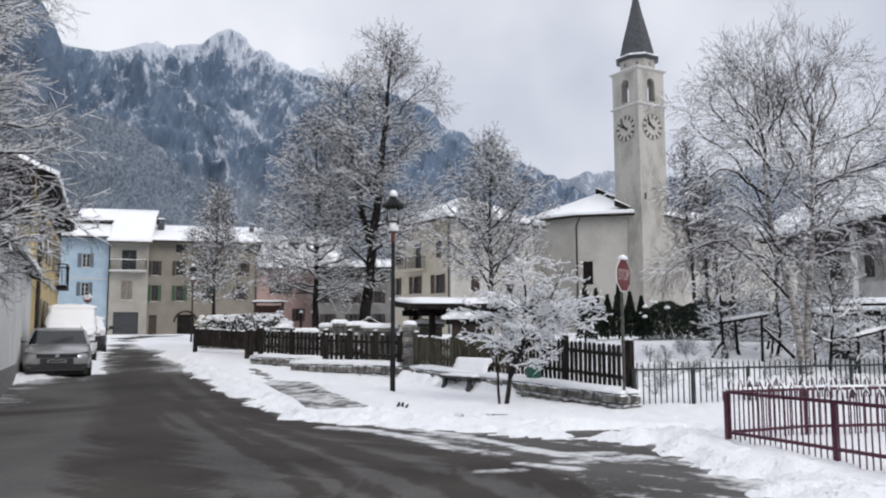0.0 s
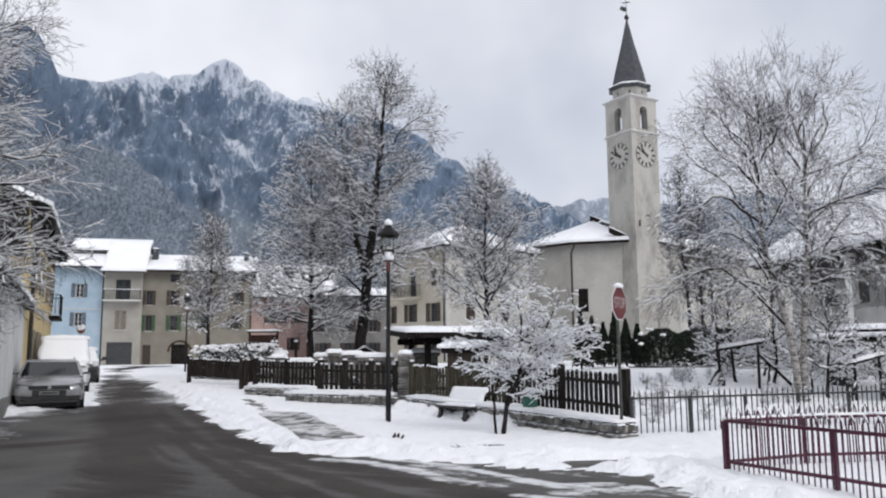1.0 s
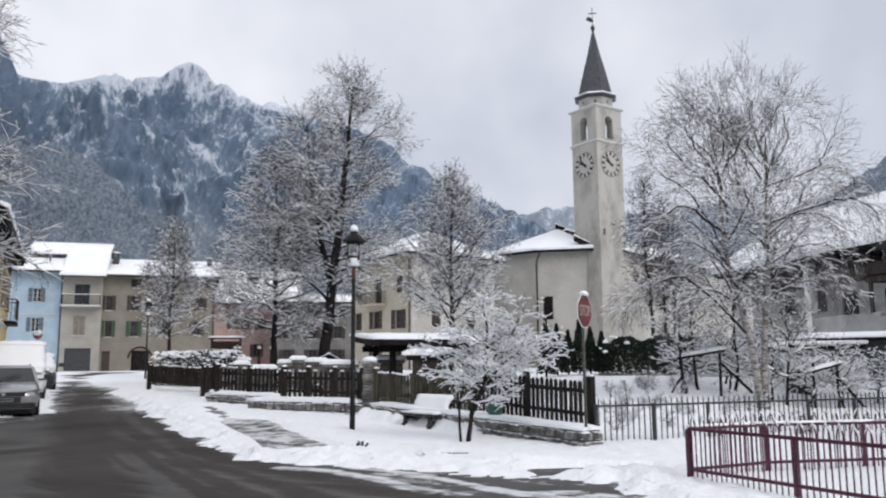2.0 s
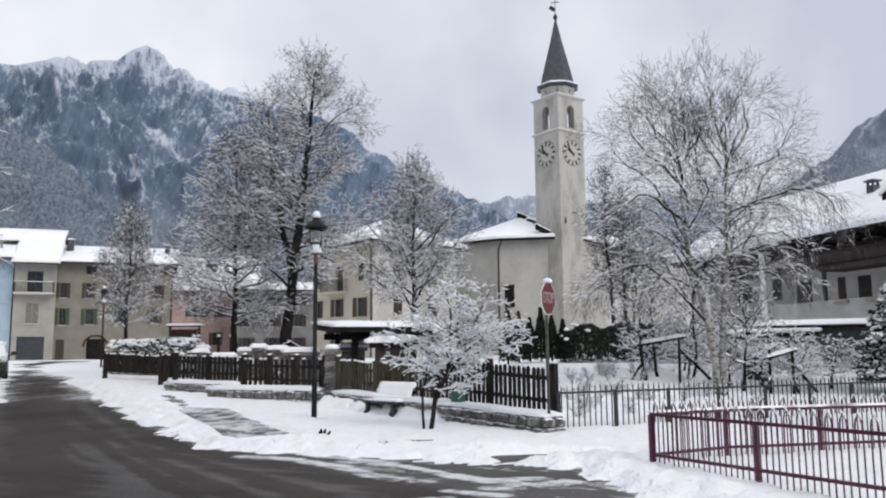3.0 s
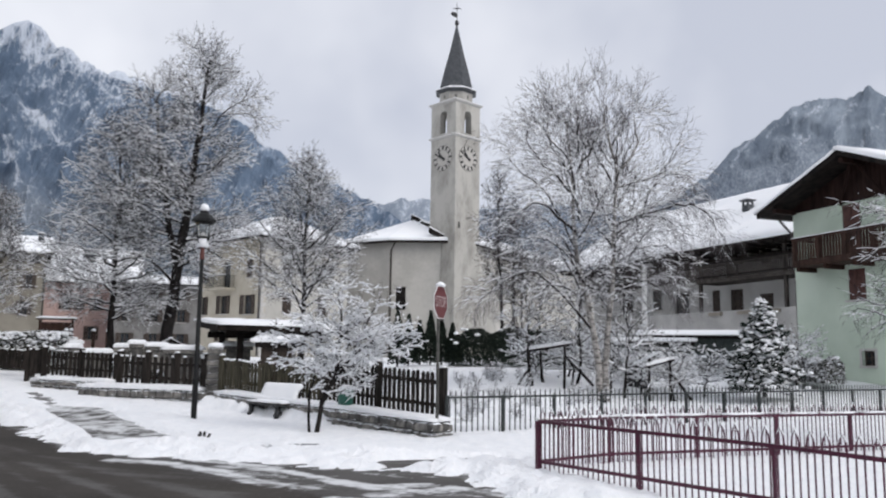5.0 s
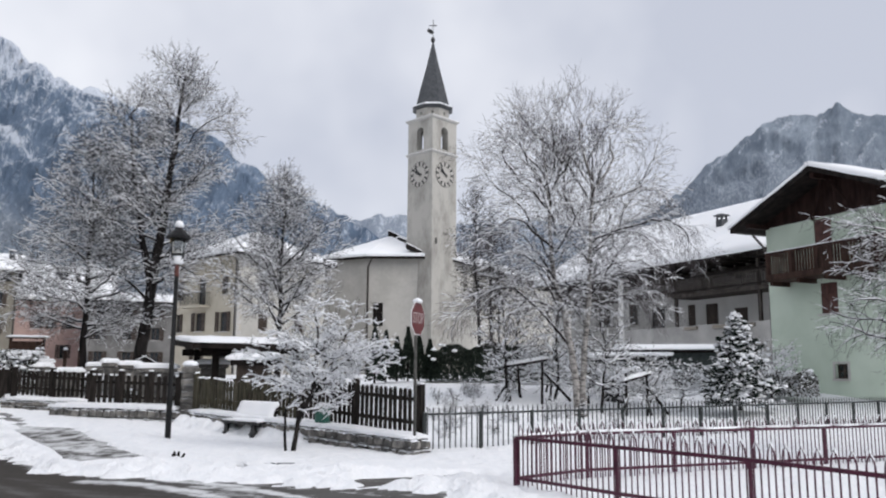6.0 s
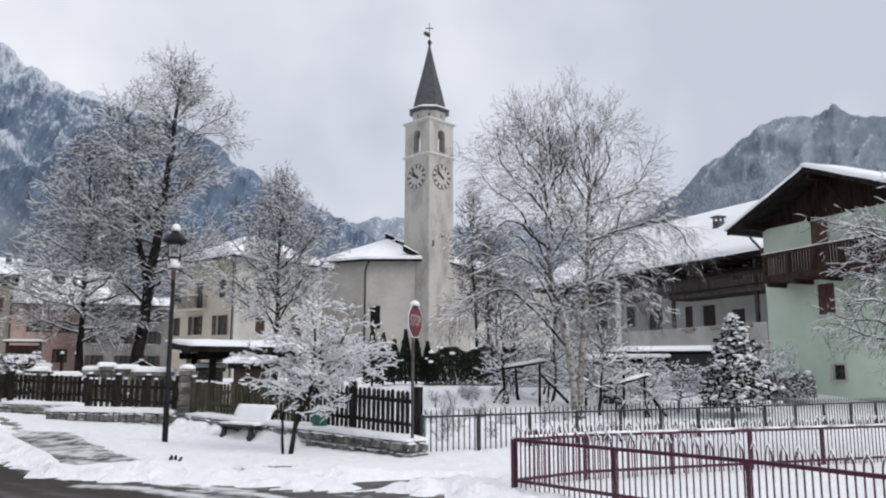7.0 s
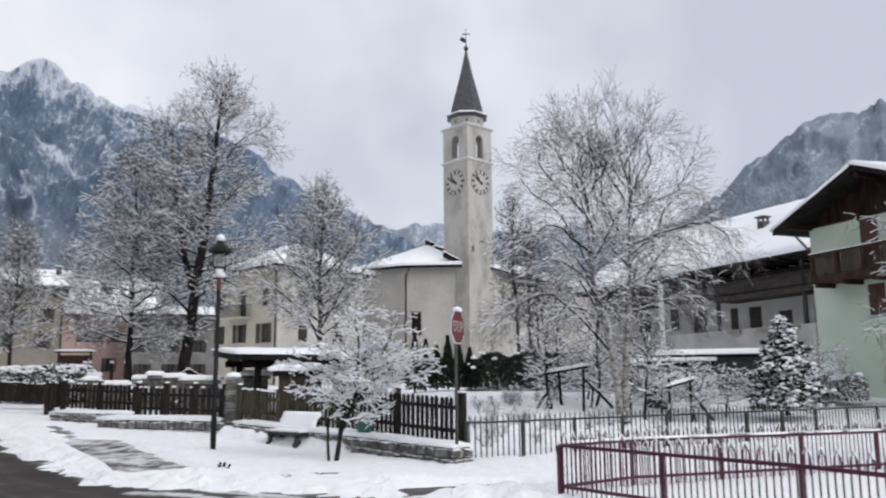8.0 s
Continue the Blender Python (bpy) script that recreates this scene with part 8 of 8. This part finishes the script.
    n = thing("notice_board", Matrix.Translation((-9.6, 41.5, 1.5)), "brown notice board with a snowy top", "board")
    for u in (0.05, 1.45):
        part("post", MB().box(u - 0.05, u + 0.05, -0.05, 0.05, -0.4, 1.75), BROWN_WOOD, n)
    part("panel", MB().box(0.1, 1.4, -0.03, 0.03, 1.0, 1.6), BROWN_WOOD, n)
    part("roof", MB().box(-0.1, 1.6, -0.15, 0.15, 1.72, 1.78), BROWN_WOOD, n)
    part("snow", snow_slab([(-0.1, -0.15, 1.78), (1.6, -0.15, 1.78), (1.6, 0.15, 1.78), (-0.1, 0.15, 1.78)], 0.1, 0.02, 5), SNOW_ROOF, n, smooth=True)
    for x, y in ((-7.6, 38.5), (-8.2, 40.5), (-6.6, 38.0), (-6.3, 39.6)):
        b = thing("bollard", Matrix.Translation((x, y, g(x, y))), "dark post capped with snow", "post", "park posts")
        part("shaft", MB().lathe(0, 0, [(0.07, -0.1), (0.07, 1.45), (0.09, 1.47), (0.06, 1.55)], 10), BROWN_WOOD, b)
        part("snow", MB().lathe(0, 0, [(0.09, 1.54), (0.08, 1.62), (0.02, 1.66)], 8), SNOW_ROOF, b, smooth=True)
    # garden trellises behind the iron fence
    for j, (x, y, rz, w) in enumerate(((9.0, 26.4, -12, 1.2), (12.6, 24.9, 20, 1.0))):
        z = g(x, y)
        t = thing("trellis", Matrix.Translation((x, y, z)) @ pose(0, 0, 0, 0, 0, rz), "weathered pole trellis with a snow-laden crossbar", "trellis", "garden trellises")
        for u in (0, w):
            part("pole", MB().tube([(u, 0, -0.2), (u + 0.03, 0, 1.5)], [0.05, 0.042], 7), BARK, t, smooth=True)
        part("crossbar", MB().tube([(-0.15, 0, 1.15), (w + 0.2, 0, 1.42)], [0.045, 0.05], 7), BARK, t, smooth=True)
        part("brace", MB().tube([(w + 0.05, 0.05, 1.05), (w + 0.95, -0.1, 0.05)], [0.045, 0.05], 7), BARK, t, smooth=True)
        part("brace", MB().tube([(0.1, 0, 0.75), (-0.35, -0.1, 0.05)], [0.042, 0.045], 7), BARK, t, smooth=True)
        part("snow", snow_slab([(-0.15, -0.05, 1.19), (w + 0.2, -0.05, 1.46), (w + 0.2, 0.05, 1.46), (-0.15, 0.05, 1.19)], 0.10, 0.02, j), SNOW_ROOF, t, smooth=True)
    c = thing("compost_bin", Matrix.Translation((13.9, 28.2, g(13.9, 28.2))) @ pose(0, 0, 0, 0, 0, -35), "dark compost bin with a tilted snowy lid", "bin")
    part("body", MB().loft([[(-0.45, -0.4, -0.1), (0.45, -0.4, -0.1), (0.45, 0.4, -0.1), (-0.45, 0.4, -0.1)], [(-0.38, -0.34, 0.85), (0.38, -0.34, 0.85), (0.38, 0.34, 1.2), (-0.38, 0.34, 1.2)]]), BLACK, c, bevel=0.03)
    part("snow", snow_slab([(-0.4, -0.36, 0.87), (0.4, -0.36, 0.87), (0.4, 0.36, 1.22), (-0.4, 0.36, 1.22)], 0.09, 0.0, 9), SNOW_ROOF, c, smooth=True)
    k = MB()
    for j in range(3):
        k.box(-0.02 + 0.68 * j, 0.64 + 0.68 * j, -0.06, 0.06, -0.1, 0.10)
    kb = solid("kerb", k, KERB, Matrix.Translation((1.95, 12.55, 0.0)) @ pose(0, 0, 0, 0, 0, 7), "wet grey kerb stones by the crossing", "kerb", kind="structure", bevel=0.015)


def snow_bits():
    """What pokes out of the snow by the lamp: a dead clump of stalks and a strip of edging stone."""
    def on_snow(x, y):
        return ground_z(x, y) + float(snow_depth(np.array([x]), np.array([y]))[0])

    rng, x, y = random.Random(77), -0.74, 14.7
    c = thing("dead_plant", Matrix.Translation((x, y, on_snow(x, y))), "dark dead clump of stalks in the snow", "plant")
    for k in range(9):
        a, r = rng.uniform(0, math.tau), rng.uniform(0.02, 0.12)
        part("stalk", MB().tube([(r * 0.4 * math.cos(a), r * 0.4 * math.sin(a), -0.05), (r * math.cos(a), r * math.sin(a), rng.uniform(0.05, 0.11))], [0.028, 0.018], 5), DARK_WOOD, c)
    m, L, dz = run((0.2, 14.35, on_snow(0.2, 14.35)), (1.3, 14.15, on_snow(1.3, 14.15)))
    e = thing("edging_stone", m, "thin dark edging stone showing through the snow", "stone")
    for k in range(3):
        part("stone", MB().box(0.32 * k, 0.32 * k + 0.29, -0.05, 0.05, -0.2, 0.035), SLATE, e, bevel=0.01)


# ---- vehicles ----
def wheel(car, x, y, r=0.32, w=0.21):
    prof = [(r * 0.62, -w / 2), (r * 0.9, -w / 2), (r, -w * 0.36), (r, w * 0.36), (r * 0.9, w / 2), (r * 0.62, w / 2)]
    n = 20
    mb = MB()
    for k in range(len(prof) - 1):
        mb.loft([[(rr * math.cos(math.tau * j / n), yy, rr * math.sin(math.tau * j / n)) for j in range(n)] for rr, yy in prof[k:k + 2]], caps=False)
    t = part("wheel", mb, TYRE, car, "black winter tyre", m=Matrix.Translation((x, y, r)), smooth=True)
    o = math.copysign(w * 0.42, y)
    rim = MB().loft([[(r * 0.64 * math.cos(math.tau * j / n), q, r * 0.64 * math.sin(math.tau * j / n)) for j in range(n)] for q in (o * 0.6, o * 0.85)])
    for k in range(5):
        a = math.tau * k / 5
        rim.box(-0.03, 0.03, min(o * 0.8, o * 1.02), max(o * 0.8, o * 1.02), 0, r * 0.62, Matrix.Rotation(a, 4, "Y"))
    part("rim", rim, CHROME, t, "alloy rim")


def car(m, paint, label, L=4.7, W=1.82, H=1.47, van=False, snowed=False):
    c = thing("van" if van else "car", m, label, "van" if van else "car", "parked vehicles")
    h = W / 2
    if van:
        st = [(0.0, 0.80, 0.32, 0.75), (0.10, 0.92, 0.25, 0.92), (0.5, 0.98, 0.22, 1.02), (1.1, 1.0, 0.22, 1.08), (2.5, 1.0, 0.22, 1.08), (L - 0.15, 0.99, 0.25, 1.08), (L, 0.92, 0.32, 1.0)]
        low, top, zb, zt = (0.95, L - 0.02, 0.97), (1.75, L - 0.12, 0.84), 1.06, H
    else:
        st = [(0.0, 0.74, 0.30, 0.60), (0.10, 0.89, 0.22, 0.70), (0.45, 0.97, 0.18, 0.80), (1.15, 1.0, 0.18, 0.93), (2.5, 1.0, 0.18, 0.96), (L - 0.45, 0.97, 0.2, 0.98), (L - 0.1, 0.90, 0.25, 0.95), (L, 0.78, 0.35, 0.85)]
        low, top, zb, zt = (1.10, L - 0.12, 0.95), (1.85, L - 0.55, 0.76), 0.945, H - 0.02
    rings = []
    for x, f, z0, z1 in st:
        w, zm = h * f, (z0 + z1) / 2
        rings.append([(x, -w * 0.9, z0), (x, -w, z0 + 0.10), (x, -w, zm + 0.05), (x, -w * 0.95, z1 - 0.03), (x, -w * 0.80, z1 + 0.02), (x, 0, z1 + 0.05), (x, w * 0.80, z1 + 0.02), (x, w * 0.95, z1 - 0.03), (x, w, zm + 0.05), (x, w, z0 + 0.10), (x, w * 0.9, z0), (x, 0, z0)])
    body = part("body", MB().loft(rings), paint, c, smooth=True)
    mod = body.modifiers.new("round", "SUBSURF")
    mod.levels = mod.render_levels = 1
    a, b, f = low
    a2, b2, f2 = top
    rect = lambda x0, x1, y, z: [(x0, -y, z), (x1, -y, z), (x1, y, z), (x0, y, z)]
    part("cabin", MB().loft([rect(a, b, h * f, zb - 0.04), rect(a2, b2, h * f2 + 0.02, zt - 0.05), rect(a2 + 0.12, b2 - 0.12, h * f2 - 0.08, zt)]), paint, c, bevel=0.03)

    def on(s, q, u0, u1, v0, v1, name, mat, lab=""):
        """A pane on a cabin side: s, q its lower and upper edges' ends."""
        (p0, p1), (p2, p3) = [[Vector(e) for e in w_] for w_ in (s, q)]
        at_ = lambda u, v: p0.lerp(p1, u).lerp(p2.lerp(p3, u), v)
        nrm = (p1 - p0).cross(p2 - p0).normalized()
        if nrm.dot((p0 + p1) / 2 - Vector((L / 2, 0, 1))) < 0:
            nrm = -nrm
        cs = [at_(u0, v0), at_(u1, v0), at_(u1, v1), at_(u0, v1)]
        return part(name, MB().loft([[q_ - nrm * 0.01 for q_ in cs], [q_ + nrm * 0.006 for q_ in cs]]), mat, c, lab)

    A, Bq = rect(a, b, h * f, zb - 0.04), rect(a2, b2, h * f2 + 0.02, zt - 0.05)
    on((A[0], A[3]), (Bq[0], Bq[3]), 0.05, 0.95, 0.06, 0.93, "windscreen", CAR_GLASS, "dark windscreen")
    on((A[1], A[2]), (Bq[1], Bq[2]), 0.1, 0.9, 0.3, 0.9, "rear_window", CAR_GLASS)
    for i, j in ((0, 1), (3, 2)):
        spans = ((0.12, 0.40),) if van else ((0.16, 0.44), (0.47, 0.70), (0.73, 0.93))
        for u0, u1 in spans:
            on((A[i], A[j]), (Bq[i], Bq[j]), u0, u1, 0.2, 0.88, "side_window", CAR_GLASS)
    for s in (-1, 1):
        wheel(c, 0.92, s * (h - 0.12))
        wheel(c, L - 0.95, s * (h - 0.12))
        part("headlight", MB().loft([[(0.03, s * h * 0.52, 0.56), (0.03, s * h * 0.52, 0.68), (0.20, s * h * 0.90, 0.74), (0.20, s * h * 0.92, 0.60)], [(0.14, s * h * 0.52, 0.56), (0.14, s * h * 0.52, 0.68), (0.34, s * h * 0.88, 0.74), (0.34, s * h * 0.88, 0.60)]]), HEADLAMP, c, "grey headlight")
        mirror = part("mirror", MB().loft([[(a + 0.34 + q, s * (h + e), z) for q, z in ((0, 0.99), (0.13, 1.0), (0.13, 1.14), (0, 1.15))] for e in (0.06, 0.16, 0.27)]), paint if van else BLACK, c, bevel=0.025)
        part("stalk", MB().box(a + 0.38, a + 0.46, min(s * (h - 0.1), s * (h + 0.1)), max(s * (h - 0.1), s * (h + 0.1)), 0.97, 1.02), BLACK, mirror)
        if not van:
            part("roof_rail", MB().tube([(a2 + 0.15, s * h * 0.66, zt - 0.02), (a2 + 0.3, s * h * 0.66, zt + 0.04), (b2 - 0.3, s * h * 0.66, zt + 0.04), (b2 - 0.15, s * h * 0.66, zt - 0.02)], 0.015, 6), BLACK, c)
    part("underbody", MB().box(0.16, L - 0.2, -h * 0.86, h * 0.86, 0.10, 0.30), BLACK, c)
    part("bumper_lip", MB().box(-0.02, 0.12, -h * 0.80, h * 0.80, 0.20, 0.255), BLACK, c, bevel=0.015)
    for s in (-1, 1):
        part("fog_light", MB().box(0.03, 0.14, min(s * h * 0.66, s * h * 0.84), max(s * h * 0.66, s * h * 0.84), 0.33, 0.40), BLACK, c, bevel=0.012)
        part("wiper", MB().tube([(a + 0.02, s * 0.08 + 0.15, zb + 0.03), (a + 0.30, s * 0.08 - 0.30, zb + 0.20)], 0.012, 5), BLACK, c)
    part("grille", MB().box(-0.012, 0.08, -h * 0.56, h * 0.56, 0.57, 0.675), BLACK, c)
    part("air_intake", MB().box(-0.008, 0.1, -h * 0.70, h * 0.70, 0.27, 0.39), BLACK, c)
    plate = part("number_plate", MB().box(-0.03, 0.02, -0.24, 0.24, 0.43, 0.52), STEEL, c, "grimy plate")
    part("bar", MB().box(-0.034, -0.03, -0.2, 0.2, 0.452, 0.5), BLACK, plate)
    part("plate_mount", MB().box(-0.02, 0.03, -0.42, 0.42, 0.40, 0.55), BLACK, c)
    for k in range(4):
        part("bonnet_line" if k else "badge", MB().lathe(0, 0, [(0.055, 0), (0.05, 0.012)], 12) if k == 0 else MB().box(0.5, 1.0, -h * 0.9 + 0.6 * k * h, -h * 0.9 + 0.6 * k * h + 0.004, 0.90, 0.901), CHROME if k == 0 else paint, c, m=Matrix.Translation((-0.012, 0, 0.625)) @ pose(0, 0, 0, 0, -90, 0) if k == 0 else None)
    if snowed:
        part("snow", snow_slab([(a2 + 0.05, -h * f2, zt), (b2 - 0.05, -h * f2, zt), (b2 - 0.05, h * f2, zt), (a2 + 0.05, h * f2, zt)], 0.16, 0.05, 81, n=14), SNOW_ROOF, c, "thick snow on the roof", smooth=True)
        part("snow", snow_slab([(a - 0.02, -h * f * 0.97, zb), (a - 0.02, h * f * 0.97, zb), (a2 - 0.02, h * f2, zt - 0.02), (a2 - 0.02, -h * f2, zt - 0.02)], 0.11, 0.0, 82, n=12), SNOW_ROOF, c, "snow over the windscreen", smooth=True)
        part("snow", snow_slab([(0.05, -h * 0.86, st[1][3] + 0.04), (0.05, h * 0.86, st[1][3] + 0.04), (a, h * 0.9, zb + 0.02), (a, -h * 0.9, zb + 0.02)], 0.12, 0.0, 83, n=12), SNOW_ROOF, c, "snow on the bonnet", smooth=True)
    return c


def vehicles():
    g = ground_z
    rz = 112.6
    car(Matrix.Translation((-10.6, 22.55, g(-10.6, 22.5) + 0.0)) @ pose(0, 0, 0, 0, 0, 114.3), SILVER, "silver estate car parked nose out along the wall", H=1.42)
    car(Matrix.Translation((-13.05, 28.6, g(-13, 28.6) + 0.02)) @ pose(0, 0, 0, 0, 0, rz), WHITE_CAR, "white van buried under thick snow", L=4.4, W=1.8, H=1.95, van=True, snowed=True)
    car(Matrix.Translation((-15.3, 34.9, g(-15.3, 34.9) + 0.02)) @ pose(0, 0, 0, 0, 0, rz), DARK_CAR, "dark car half covered with snow", L=4.2, snowed=True)


park_trees(), birch_tree(), snow_bush(), side_trees(), evergreens()
shelter(), park_things(), snow_bits(), vehicles()
lamp_post(-1.17, 19.08, 0.25)
lamp_post(-14.6, 47.5, 1.25, 0.95, label="dark iron lamp post by the hedge")
bench(), litter_bin(), stop_sign()
park_edge(), iron_fence(), red_fence()
